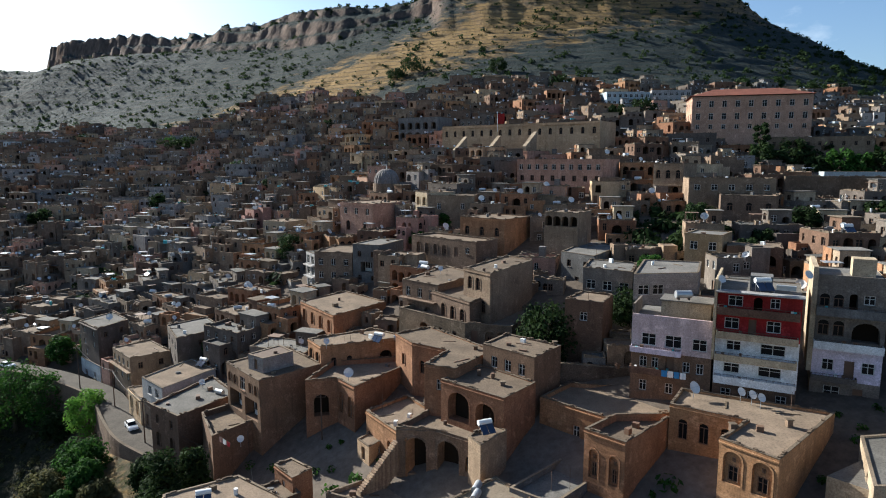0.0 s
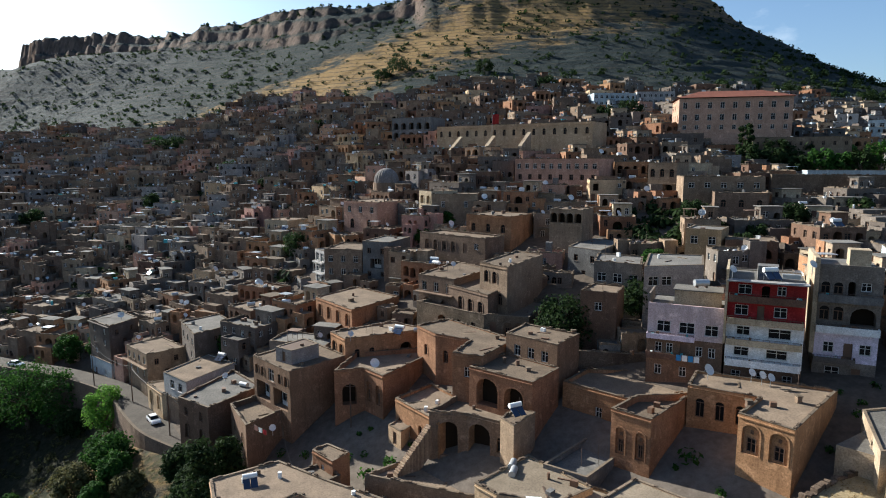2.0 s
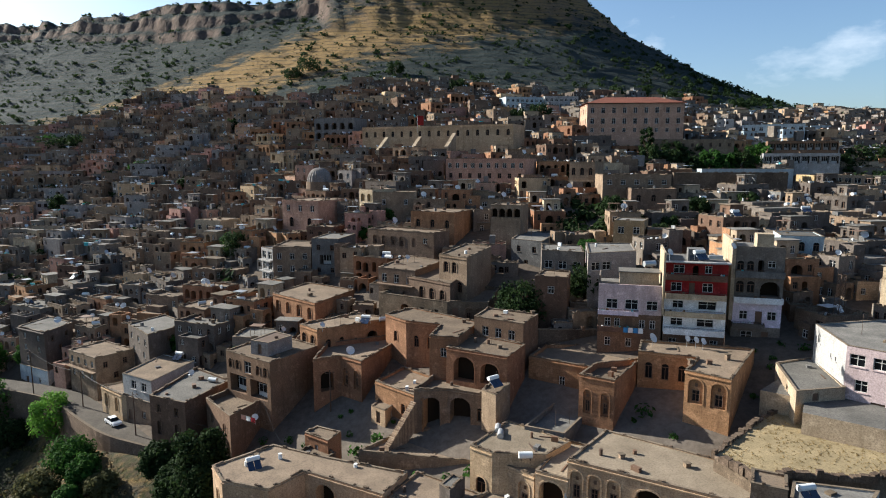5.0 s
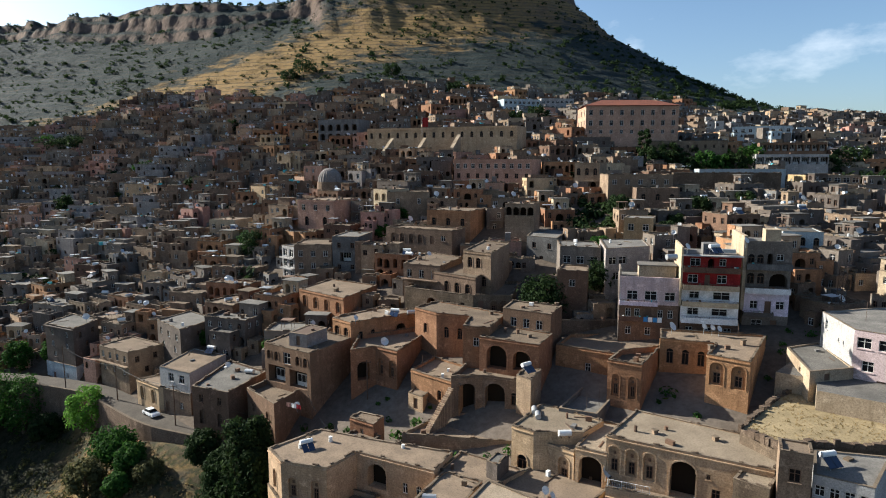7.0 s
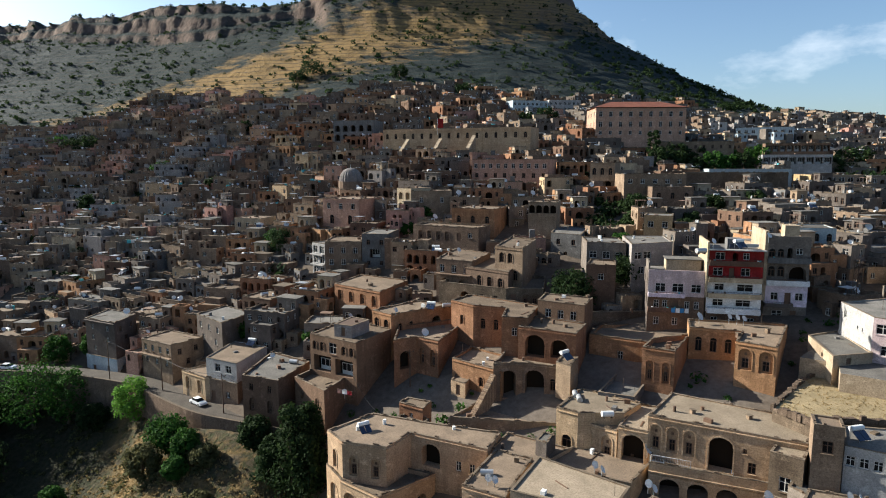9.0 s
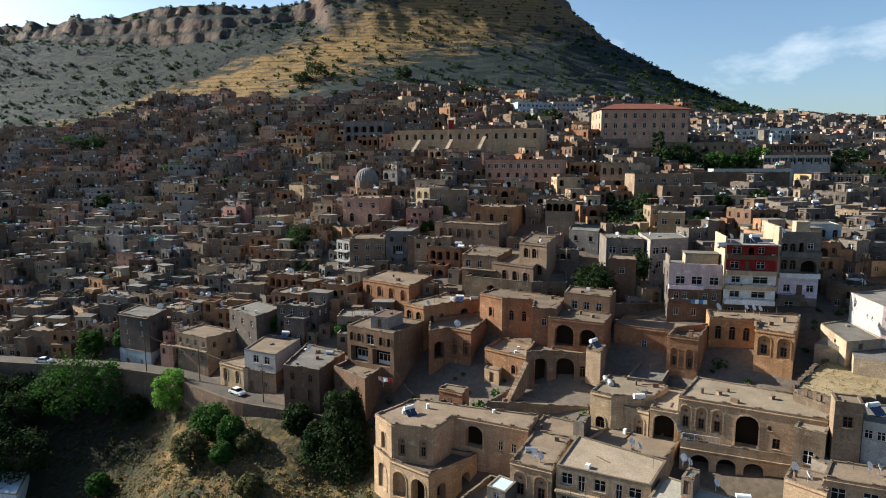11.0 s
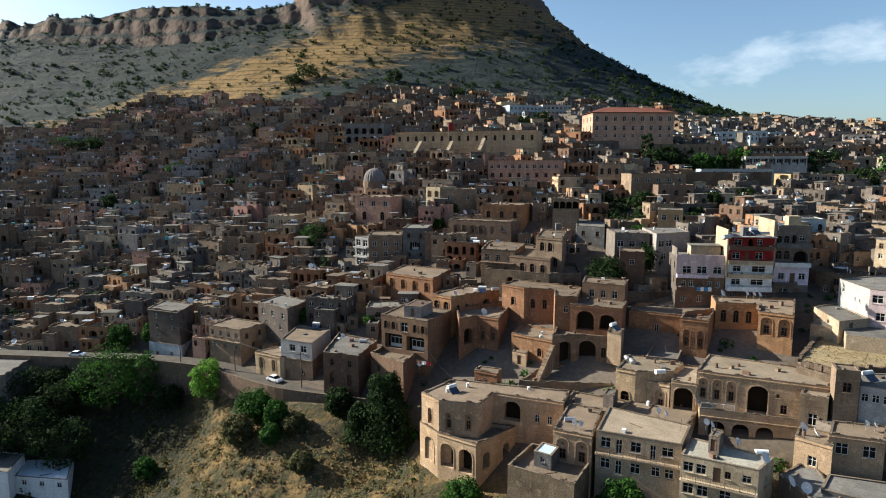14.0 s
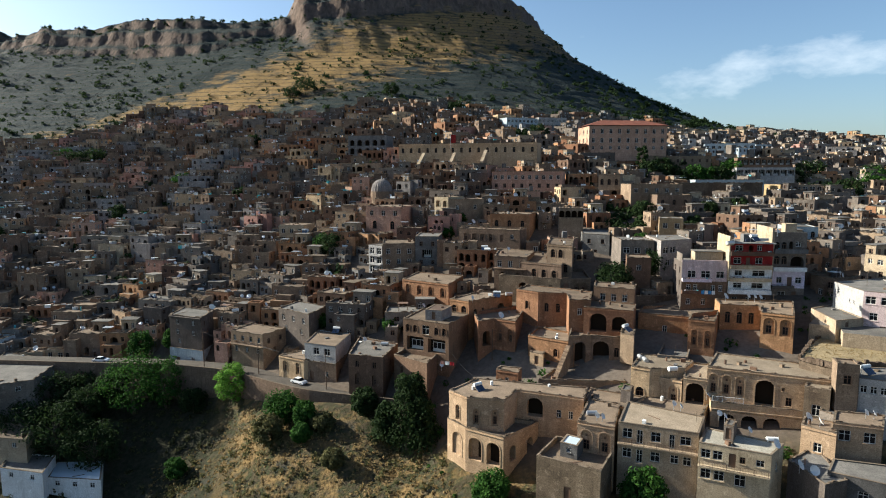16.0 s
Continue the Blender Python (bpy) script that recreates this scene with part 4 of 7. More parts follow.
building("long historic stone hall with small arched windows", [(-0.2, 243.0), (51.0, 206.0), (59.2, 217.3), (8.0, 254.3)], 88.1, 72.1, "sand", {0: [('a', 16, 1.8, 1.2, 2.2), ('s', 1, 0.6, 0.35, 0.3)]}, parapet=0.14, name="house", category="house")
building("pale stone house with rows of windows", [(18.6, 214.0), (27.4, 205.0), (36.0, 213.4), (27.2, 222.4)], 78.4, 69.4, "salmon", {0: [('w', 4, 1.4, 1.2, 1.4), ('w', 4, 4.2, 1.2, 1.4), ('s', 1, 0.3, 0.14, 0.16)]}, parapet=0.14, name="house", category="house")
building("long shaded stone wing with windows", [(22.2, 188.0), (43.7, 172.0), (50.9, 181.6), (29.4, 197.6)], 75.6, 62.8, "salmon", {0: [('w', 10, 1.4, 1.3, 1.6), ('v', 8, 4.6, 1.2, 1.6), ('s', 1, 0.3, 0.14, 0.16)]}, parapet=0.14, name="house", category="house")
building("long pale school building with blue trimmed windows", [(72.6, 283.0), (92.2, 284.0), (91.6, 296.0), (72.0, 295.0)], 105.6, 94.8, "bluewhite", {0: [('w', 8, 1.0, 1.4, 1.4), ('w', 8, 3.8, 1.4, 1.4)]}, parapet=0.14, name="house", category="house")
building("long building with white window rows and a flat roof", [(92.8, 284.0), (109.6, 282.0), (111.0, 293.9), (94.2, 295.9)], 106.3, 94.4, "white", {0: [('w', 7, 1.0, 1.4, 1.4), ('w', 7, 3.8, 1.4, 1.4)]}, parapet=0.14, name="house", category="house")
building("long white house on the ridge", [(172.2, 242.0), (191.4, 226.0), (199.1, 235.2), (179.8, 251.2)], 90.9, 78.3, "bluewhite", {0: [('w', 8, 1.2, 1.6, 1.6)]}, parapet=0.14, name="house", category="house")
building("yellow plaster house with sunlit side", [(133.9, 164.0), (130.9, 153.0), (140.6, 150.4), (143.6, 161.4)], 70.4, 60.0, "yellow", {0: [('w', 2, 1.4, 1.2, 1.6)]}, parapet=0.14, name="house", category="house")
building("yellow plaster house with a columned top floor", [(131.1, 153.0), (145.3, 146.0), (149.7, 155.0), (135.5, 162.0)], 70.4, 59.3, "cream", {0: [('w', 6, 0.8, 1.8, 1.6), ('w', 5, 4.0, 1.2, 1.6)]}, parapet=0.14, name="house", category="house")
building("palace wing of tan stone", [(86.8, 222.0), (123.1, 212.0), (127.9, 229.4), (91.5, 239.4)], 97.1, 74.1, "salmon", {0: [('w', 9, 1.4, 1.5, 2.2), ('w', 9, 5.6, 1.5, 2.2), ('w', 9, 9.4, 1.3, 1.6), ('s', 1, 0.3, 0.14, 0.16)], 3: [('w', 3, 1.4, 1.5, 2.2), ('w', 3, 5.6, 1.5, 2.2), ('s', 1, 0.3, 0.14, 0.16)]}, parapet=0.1, name="house", category="house")
building("tan flat-roofed house with a sunlit broken parapet", [(-7.4, 146.2), (7.1, 132.6), (12.2, 138.2), (-2.2, 151.8)], 57.8, 46.0, "stone", {0: [("n", 4, 1.4, 1.3, 2.4, 0.05, 0.6), ("d", 1, 1.6, 1.1, 2.2, 0.66, 0.76), ("w", 1, 1.4, 1.2, 1.4, 0.8, 0.95)], 3: [("v", 1, 1.5, 1.0, 1.4)]}, parapet=0.3)
building("tan stone house with arches", [(55.3, 165.0), (61.2, 160.0), (67.7, 167.6), (61.8, 172.6)], 74.4, 61.1, "stone", {0: [('a', 3, 1.6, 1.2, 2.2), ('s', 1, 5.4, 0.8, 0.3), ('A', 2, 5.8, 2.0, 2.4)]}, parapet=0.14, name="house", category="house")
building("long low stone house with dark windows", [(58.9, 150.0), (77.7, 146.0), (79.6, 154.8), (60.8, 158.8)], 71.0, 58.6, "stone", {0: [('w', 5, 1.4, 1.4, 1.4)]}, parapet=0.14, name="house", category="house")
building("low stone house with three windows", [(62.3, 140.0), (73.2, 136.0), (76.3, 144.4), (65.4, 148.4)], 67.5, 56.4, "stone", {0: [('a', 3, 1.6, 1.2, 1.8)]}, parapet=0.14, name="house", category="house")
building("tall old house with open concrete columns", [(-18.8, 268.0), (-2.3, 258.0), (3.9, 268.3), (-12.5, 278.3)], 93.0, 77.8, "grey", {0: [('A', 5, 2.0, 2.4, 2.8), ('A', 5, 6, 2.4, 2.8)]}, parapet=0.14, name="house", category="house")
building("house with a colonnaded balcony", [(22.2, 136.0), (28.6, 132.0), (33.3, 139.6), (26.9, 143.6)], 64.1, 51.1, "stone", {0: [('A', 4, 0.8, 1.7, 2.2)]}, parapet=0.14, name="house", category="house")
building("flat roofed tan house with blind arches", [(4.1, 148.0), (13.9, 140.0), (21.5, 149.3), (11.7, 157.3)], 62.0, 50.3, "orange", {0: [('a', 3, 2, 1.2, 2), ('s', 1, 0.3, 0.14, 0.16)]}, parapet=0.14, name="house", category="house")
building("orange and cream house with a porch", [(46.1, 118.0), (51.5, 114.0), (56.2, 120.4), (50.9, 124.4)], 61.5, 50.2, "yellow", {0: [('w', 2, 1.4, 1.4, 1.6)]}, parapet=0.14, name="house", category="house")
building("brown house with a blue awning", [(52.4, 114.0), (60.7, 110.0), (64.6, 118.1), (56.3, 122.1)], 59.6, 50.3, "brown", {0: [('A', 2, 1.4, 2.6, 2.0)]}, parapet=0.14, name="house", category="house")
building("tan house with a glazed front", [(-58.0, 200.0), (-49.6, 195.0), (-44.5, 203.6), (-52.9, 208.6)], 56.1, 46.2, "cream", {0: [('w', 3, 1.4, 1.4, 1.6), ('w', 3, 4.4, 1.4, 1.6)]}, parapet=0.14, name="house", category="house")
building("pale house with stone arches", [(-106.8, 231.0), (-94.7, 228.0), (-92.3, 237.7), (-104.4, 240.7)], 52.2, 43.0, "stone", {0: [('A', 4, 1.4, 2.0, 2.6)]}, parapet=0.14, name="house", category="house")
building("white plaster house on the slope", [(-127.6, 262.0), (-116.3, 262.0), (-116.3, 272.0), (-127.6, 272.0)], 59.2, 50.2, "pale", {0: [('v', 5, 1.0, 1.3, 1.4), ('v', 5, 4.0, 1.2, 1.4)]}, parapet=0.14, name="house", category="house")
building("long house of tan stone with two window rows", [(-152.1, 304.0), (-127.5, 304.0), (-127.5, 314.0), (-152.1, 314.0)], 70.4, 60.6, "pale", {0: [('v', 10, 1.2, 1.3, 1.5), ('v', 10, 4.2, 1.2, 1.5)]}, parapet=0.14, name="house", category="house")
building("pale house with a blue tarpaulin", [(-66.8, 255.0), (-46.3, 250.0), (-43.7, 260.7), (-64.2, 265.7)], 70.2, 61.0, "pale", {0: [('v', 7, 1.2, 1.4, 1.5), ('v', 7, 4.2, 1.3, 1.5)]}, parapet=0.14, name="house", category="house")
building("pale house with a corrugated flat roof over the road", [(-59.2, 117.8), (-52.5, 111.7), (-46.6, 123.1), (-54.1, 129.8)], 33.0, 28.4, "white", {0: [('w', 2, 0.9, 1.6, 1.7, 0.2, 0.9)]}, parapet=0.15, roof=ROOF, name="house", category="house")
building("stone lower storey under the pale house", [(-59.5, 117.7), (-52.5, 111.5), (-46.4, 123.2), (-54.2, 130.0)], 28.6, 20, "stone", {0: [("d", 1, 2.6, 1.2, 2.2, 0.1, 0.4), ("w", 1, 2.2, 1.0, 1.4, 0.5, 0.9)], 1: [("a", 2, 2.2, 1.0, 1.8)]}, parapet=0.05)
building("brown house with arched niches beside the road", [(-50.9, 103.5), (-44.0, 98.4), (-37.6, 108.8), (-45.3, 118.1)], 33.2, 20.0, "brown", {0: [('v', 2, 1.4, 0.9, 1.5), ('n', 2, 4.4, 1.1, 2.6)], 1: [('v', 1, 2, 0.8, 1.2)]}, parapet=0.3, roof=CONCRETE, name="house", category="house")
building("low stone house front above the road", [(-65.1, 123.5), (-59.6, 117.2), (-51.8, 115.1), (-50.6, 119.8), (-59.6, 126.2)], 28.8, 20.0, "sand", {0: [('n', 2, 1.0, 1.2, 3.0), ('s', 1, 0.3, 0.14, 0.16)], 1: [('v', 2, 1.6, 0.9, 1.4), ('d', 1, 2.6, 1.1, 2.2, 0.0, 0.3), ('s', 1, 0.3, 0.14, 0.16)]}, parapet=0.14, name="house", category="house")
building("stone house with a small balcony at the road bend", [(-76.4, 139.5), (-68.5, 131.6), (-62.0, 137.3), (-70.8, 146.0)], 32.4, 20.0, "stone", {0: [('w', 4, 1.0, 1.0, 1.5), ('w', 3, 4.0, 1.0, 1.5), ('s', 1, 3.3, 0.8, 0.15)], 1: [('v', 2, 1.4, 1, 1.4), ('v', 1, 4.2, 1, 1.4)]}, parapet=0.14, name="house", category="house")
building("tall narrow house painted white and blue at its foot", [(-92.9, 155.2), (-84.2, 147.6), (-81.1, 156.5), (-89.3, 164.6)], 34.7, 21.0, "plaster", {0: [('w', 2, 1.2, 1.0, 1.4), ('w', 2, 4.0, 1.0, 1.4), ('w', 1, 6.8, 0.9, 1.3, 0.1, 0.5), ('s', 1, 0.25, 0.5, 0.2)], 1: [('v', 2, 1.4, 1.0, 1.4), ('v', 1, 4.2, 1, 1.4)], 3: [('v', 1, 1.4, 1, 1.4)]}, parapet=0.14, name="house", category="house")
building("bright lower storey under the tall narrow house", [(-93.2, 155.1), (-84.1, 147.3), (-80.8, 156.5), (-89.4, 164.8)], 25.2, 20, "bluewhite", {0: [("d", 1, 2.6, 1.2, 2.2, 0.1, 0.4), ("w", 1, 2.2, 1.0, 1.4, 0.5, 0.9)], 1: [("a", 2, 2.2, 1.0, 1.8)]}, parapet=0.05)
building("brown house with two storeys and a flat roof", [(-63.6, 139.9), (-56.7, 128.6), (-50.4, 138.3), (-57.3, 147.7)], 37.6, 26.0, "plaster", {0: [('w', 3, 1.4, 1.3, 1.5), ('w', 2, 4.4, 1.2, 1.5)], 1: [('v', 1, 1.6, 0.9, 1.2)]}, parapet=0.14, name="house", category="house")
building("flat roofed orange house with blind arches", [(-30.4, 130.1), (-21.2, 117.5), (-12.2, 129.9), (-22.5, 140.8)], 45.5, 34.0, "orange", {0: [('n', 4, 1.2, 1.4, 2.6), ('s', 1, 0.3, 0.14, 0.16)], 1: [('s', 1, 0.3, 0.14, 0.16)]}, parapet=0.14, name="house", category="house")
building("white cottage with a pale sheet metal roof", [(-117.2, 120.9), (-105.6, 115.4), (-106.9, 126.3), (-117.3, 129.0)], 6.0, -8.0, "bright", {0: [('w', 3, 0.8, 1.2, 1.2)]}, parapet=0.1, name="house", category="house", roof=SHEET)
building("small white house among trees below the road", [(-127.2, 124.0), (-117.4, 117.7), (-116.9, 127.1), (-127.4, 132.7)], 8.5, -6.0, "bright", {0: [('w', 2, 0.8, 1.2, 1.2)]}, parapet=0.3, name="house", category="house")
building("small pale house with a flat roof below the road", [(-133.3, 131.0), (-122.1, 125.1), (-122.5, 134.2), (-132.3, 139.2)], 14.0, -2.0, "cream", {0: [('w', 2, 1, 1.2, 1.2)]}, parapet=0.3, name="house", category="house")
building("brown flat roofed house on the valley edge", [(-137.4, 139.1), (-124.1, 142.3), (-121.8, 157.8), (-139.1, 174.5)], 23.0, 6.0, "plaster", {0: [('w', 2, 1.2, 1.2, 1.2)], 1: [('w', 2, 1.4, 1, 1.4)]}, parapet=0.14, name="house", category="house")
building("pale house with a white roof and heater", [(24.7, 37.4), (28.6, 33.2), (37.0, 38.6), (29.6, 42.4)], 40.0, 22.0, "white", {0: [('w', 4, 1.2, 1.0, 1.3)]}, parapet=0.14, name="house", category="house")
building("tan plaster house at the foot of the yard", [(19.3, 40.1), (20.1, 34.5), (28.6, 41.5), (28.0, 44.9)], 34.0, 22.0, "plaster", {0: [('w', 1, 1.2, 1.2, 1.3)]}, parapet=0.14, name="house", category="house")
building("grey flat roof terrace with a low parapet", [(7.8, 68.7), (12.4, 65.1), (20.2, 72.8), (16.5, 77.2)], 37.0, 28.0, "grey", {0: []}, parapet=0.7, name="house", category="house")
building("stone courtyard terrace with a parapet", [(-15.5, 77.2), (1.1, 70.1), (5.1, 77.1), (-5.5, 84.9)], 31.6, 22.0, "stone", {0: [('w', 3, 2.5, 0.7, 0.9)]}, parapet=0.5, name="house", category="house")
building("small tan hut in a courtyard", [(-12.6, 86.9), (-10.6, 84.2), (-7.8, 88.3), (-9.9, 90.9)], 34.6, 29.0, "sand", {0: [('d', 1, 0.6, 1, 2)], 1: [('w', 1, 0.8, 0.8, 1)]}, parapet=0.1, name="house", category="house")
building("orange stone house with small windows on the court", [(-11.6, 89.7), (-5.0, 80.3), (-0.3, 87.9), (-5.7, 96.1)], 37.8, 29.0, "orange", {0: [('a', 1, 2.2, 1, 1.8, 0.5, 0.7), ('w', 1, 2.2, 1, 1.6, 0.72, 0.9), ('s', 1, 0.3, 0.14, 0.16)]}, parapet=0.4, name="house", category="house")
building("stone courtyard house linking the mansion wings", [(-12.4, 64.6), (-7.3, 57.8), (-0.5, 61.7), (-7.7, 69.4)], 31.4, 22.0, "sand", {0: [('s', 1, 0.3, 0.14, 0.16)]}, parapet=0.2, name="house", category="house")
building("rusty sheet metal shed on the brown house roof", [(-32.8, 101.4), (-29.6, 98.9), (-25.6, 103.0), (-28.8, 106.5)], 42.9, 40.1, "pale", {0: [("d", 1, 0.5, 0.9, 1.8)]}, parapet=0.05, roof=IRON)
building("small shed with a pale blue sheet roof", [(-23.5, 54.0), (-21.6, 51.6), (-18.9, 54.1), (-20.7, 56.5)], 28.7, 26.0, "grey", {0: [('w', 1, 0.6, 0.8, 0.9)]}, parapet=0.05, name="house", category="house", roof=SHEET)
building("stair bulkhead box on the row house roof", [(-1.9, 39.7), (-1.1, 38.4), (1.5, 40.4), (0.8, 41.7)], 34.4, 31.4, "plaster", {0: [('d', 1, 0.3, 0.9, 1.9)]}, parapet=0.05, name="house", category="house")
building("stone pier carrying water tanks on the terrace", [(3.2, 75.3), (4.6, 72.5), (8.3, 77.0), (6.5, 79.5)], 40.4, 34.0, "stone", {}, parapet=0.1, name="house", category="house")
building("teal painted water tank housing on the roof", [(-6.3, 61.3), (-5.3, 59.6), (-2.7, 62.1), (-4.0, 63.6)], 33.6, 31.0, "plaster", {}, parapet=0.05, name="house", category="house")
building("low orange stone house at the court edge", [(-25.6, 78.4), (-22.0, 74.6), (-18.9, 77.4), (-22.3, 81.0)], 31.5, 24.0, "stone", {}, parapet=0.3, name="house", category="house")
building("flat roofed stone house under the arched bay", [(-6.4, 58.6), (3.3, 50.5), (9.9, 55.6), (10.0, 62.6), (2.9, 64.4)], 31.0, 20.0, "sand", {}, parapet=0.25, name="house", category="house")
building("long terrace wall with a pale coping below the palace", [(104.6, 203.0), (129.8, 190.0), (131.2, 192.7), (106.0, 205.7)], 82.6, 68.5, "stone", {0: [('v', 9, 1.4, 0.9, 1.3)]}, parapet=0.14, name="house", category="house")
building("dark stone house with a pale window below the palace", [(72.7, 206.0), (86.4, 200.0), (89.6, 207.3), (75.9, 213.3)], 83.9, 71.5, "plaster", {0: [('v', 3, 1.4, 1.0, 1.4), ('w', 1, 2.6, 3.0, 2.2, 0.4, 0.8)]}, parapet=0.14, name="house", category="house")
building("long rough stone retaining wall under the trees", [(88.4, 162.0), (120.7, 152.0), (121.5, 154.4), (89.2, 164.4)], 71.2, 60.1, "rubble", {0: [('s', 1, 0.3, 0.3, 0.3)]}, parapet=0.14, name="house", category="house")
building("long terrace restaurant with dark columns and a pale roof", [(131.0, 176.0), (150.5, 164.0), (155.2, 171.7), (135.7, 183.7)], 77.3, 63.0, "white", {0: [('O', 8, 1.0, 3.0, 2.4, 0.0, 1.0)]}, parapet=0.14, name="house", category="house")
building("upper canopy of the terrace restaurant", [(139.0, 184.0), (157.3, 172.0), (161.1, 177.9), (142.8, 189.9)], 81.6, 64.9, "brown", {0: [('O', 9, 0.8, 2.4, 2.2)]}, parapet=0.14, name="house", category="house")
building("long low retaining house with a pale roof edge", [(100.8, 166.0), (127.7, 158.0), (129.1, 162.8), (102.2, 170.8)], 72.3, 66.0, "bluewhite", {}, parapet=0.14, name="house", category="house")


# ---- apartment blocks ----
def tower(label, a, b, depth, storeys, balconies, roof_parts, side="stone"):
    """A block of flats whose front runs from a to b: each storey a wall of its own colour, balconies in front, measured along it."""
    home = tagged(new("apartment_building"), label, "apartment building")
    a, b = Vector(a), Vector(b)
    L, base = (b - a).length, storeys[0][0]
    d = (b - a) / L
    n = Vector((-d.y, d.x))
    home.matrix_basis = pose(a.x, a.y, base, 0, 0, math.degrees(math.atan2(d.y, d.x)))
    FOOT.append([tuple(a), tuple(b), tuple(b + n * depth), tuple(a + n * depth)])
    for z0, z1, wall, rows in storeys:
        s = Shape()
        fills = facade(s, (0, 0), (L, 0), z0 - base, z1 - base, rows)
        part("storey_wall", s.mesh("storey_wall", WALLS[wall]), home)
        for what, me, at in fills:
            part(what, me, home, at=at)
    z1 = storeys[-1][1] - base
    s = Shape()
    fills = facade(s, (L, 0), (L, depth), 0, z1, [("w", 2, 1.6, 1.0, 1.4), ("w", 2, 4.8, 1.0, 1.4)])
    facade(s, (L, depth), (0, depth), 0, z1, [])
    fills += facade(s, (0, depth), (0, 0), 0, z1, [("v", 2, 1.4, 1.0, 1.4), ("v", 2, 4.6, 1.0, 1.4), ("v", 1, 8.0, 1.0, 1.4)])
    part("side_wall", s.mesh("side_wall", WALLS[side]), home)
    for what, me, at in fills:
        part(what, me, home, at=at)
    r = Shape()
    r.box(0.02, 0.02, z1 - 0.35, L - 0.02, depth - 0.02, z1 - 0.12)
    part("roof", r.mesh("roof", CONCRETE), home)
    for name, u0, y0, h0, u1, y1, h1, mat in roof_parts:
        t = Shape()
        t.box(u0, y0, z1 + h0, u1, y1, z1 + h1)
        part(name, t.mesh(name, mat), home)
    for z0, z2, u0, u1, out, wall in balconies:
        z0, z2 = z0 - base, z2 - base
        s = Shape()
        s.box(u0, -out, z0, u1, -0.01, z0 + 0.16)
        s.box(u0, -out, z0 + 0.16, u1, -out + 0.12, z2)
        s.box(u0, -out + 0.12, z0 + 0.16, u0 + 0.12, -0.01, z2)
        s.box(u1 - 0.12, -out + 0.12, z0 + 0.16, u1, -0.01, z2)
        bal = part("balcony", s.mesh("balcony", WALLS[wall]), home)
        rail = Shape()
        rail.bar((u0, -out + 0.06, z2 + 0.26), (u1, -out + 0.06, z2 + 0.26), 0.03)
        for k in range(13):
            u = u0 + 0.1 + (u1 - u0 - 0.2) * k / 12
            rail.bar((u, -out + 0.06, z2), (u, -out + 0.06, z2 + 0.26), 0.02, 4)
        part("rail", rail.mesh("rail", IRON), bal)
        # pots, a chair or a crate left on the balcony
        junk, g = Shape(), random.Random(int(z0 * 31 + u1 * 7))
        for k in range(g.randint(2, 4)):
            u = g.uniform(u0 + 0.4, u1 - 0.7)
            junk.box(u, -out + 0.2, z0 + 0.164, u + g.uniform(0.25, 0.5), -out + g.uniform(0.45, 0.7), z2 + g.uniform(-0.1, 0.35), g.randint(0, 2))
        part("balcony_clutter", junk.mesh("balcony_clutter", WOOD, TANK, TEAL), bal, "pots and crates")
    return home


tower("five storey block of flats with red and white floors", (35.6, 79.1), (44.1, 74.65), 10,
      [(38, 46.6, "brown", [("w", 3, 1.0, 1.2, 1.7), ("d", 2, 4.4, 1.2, 2.4)]),
       (46.6, 49.6, "bright", [("w", 1, 0.55, 1.9, 1.3, 0.08, 0.36), ("w", 1, 0.55, 2.6, 1.3, 0.5, 0.86)]),
       (49.6, 52.6, "bright", [("w", 1, 0.55, 1.7, 1.3, 0.1, 0.36), ("w", 1, 0.55, 2.8, 1.4, 0.5, 0.9)]),
       (52.6, 55.7, "red", [("w", 1, 0.6, 1.7, 1.5, 0.06, 0.32), ("d", 1, 0.6, 0.9, 2.2, 0.38, 0.5), ("w", 1, 0.6, 1.6, 1.5, 0.56, 0.82)]),
       (55.7, 58.5, "red", [("w", 1, 0.5, 1.7, 1.4, 0.1, 0.34), ("A", 1, 0.5, 1.0, 2.0, 0.42, 0.56), ("w", 1, 0.5, 1.1, 1.3, 0.62, 0.76)])],
      [(46.5, 47.5, 0.1, 9.4, 1.2, "bright"), (49.5, 50.4, 0.1, 9.4, 1.2, "cream"), (52.5, 53.4, 0.1, 9.4, 1.2, "cream"), (55.6, 56.6, 0.1, 9.4, 1.2, "brown")],
      [("roof_slab", -0.2, -1.3, -0.02, 9.8, 0.3, 0.16, WALLS["white"]), ("stair_head", 3.6, 2.0, -0.1, 6.2, 4.6, 1.9, WALLS["grey"]), ("party_wall", -0.35, -0.9, -9.0, -0.02, 9.0, 1.6, WALLS["cream"]), ("solar_frame", 3.8, 0.9, 0.17, 6.0, 1.4, 1.0, PANEL), ("water_boiler", 6.6, 0.9, 0.5, 8.8, 1.5, 1.1, METAL)], side="cream")
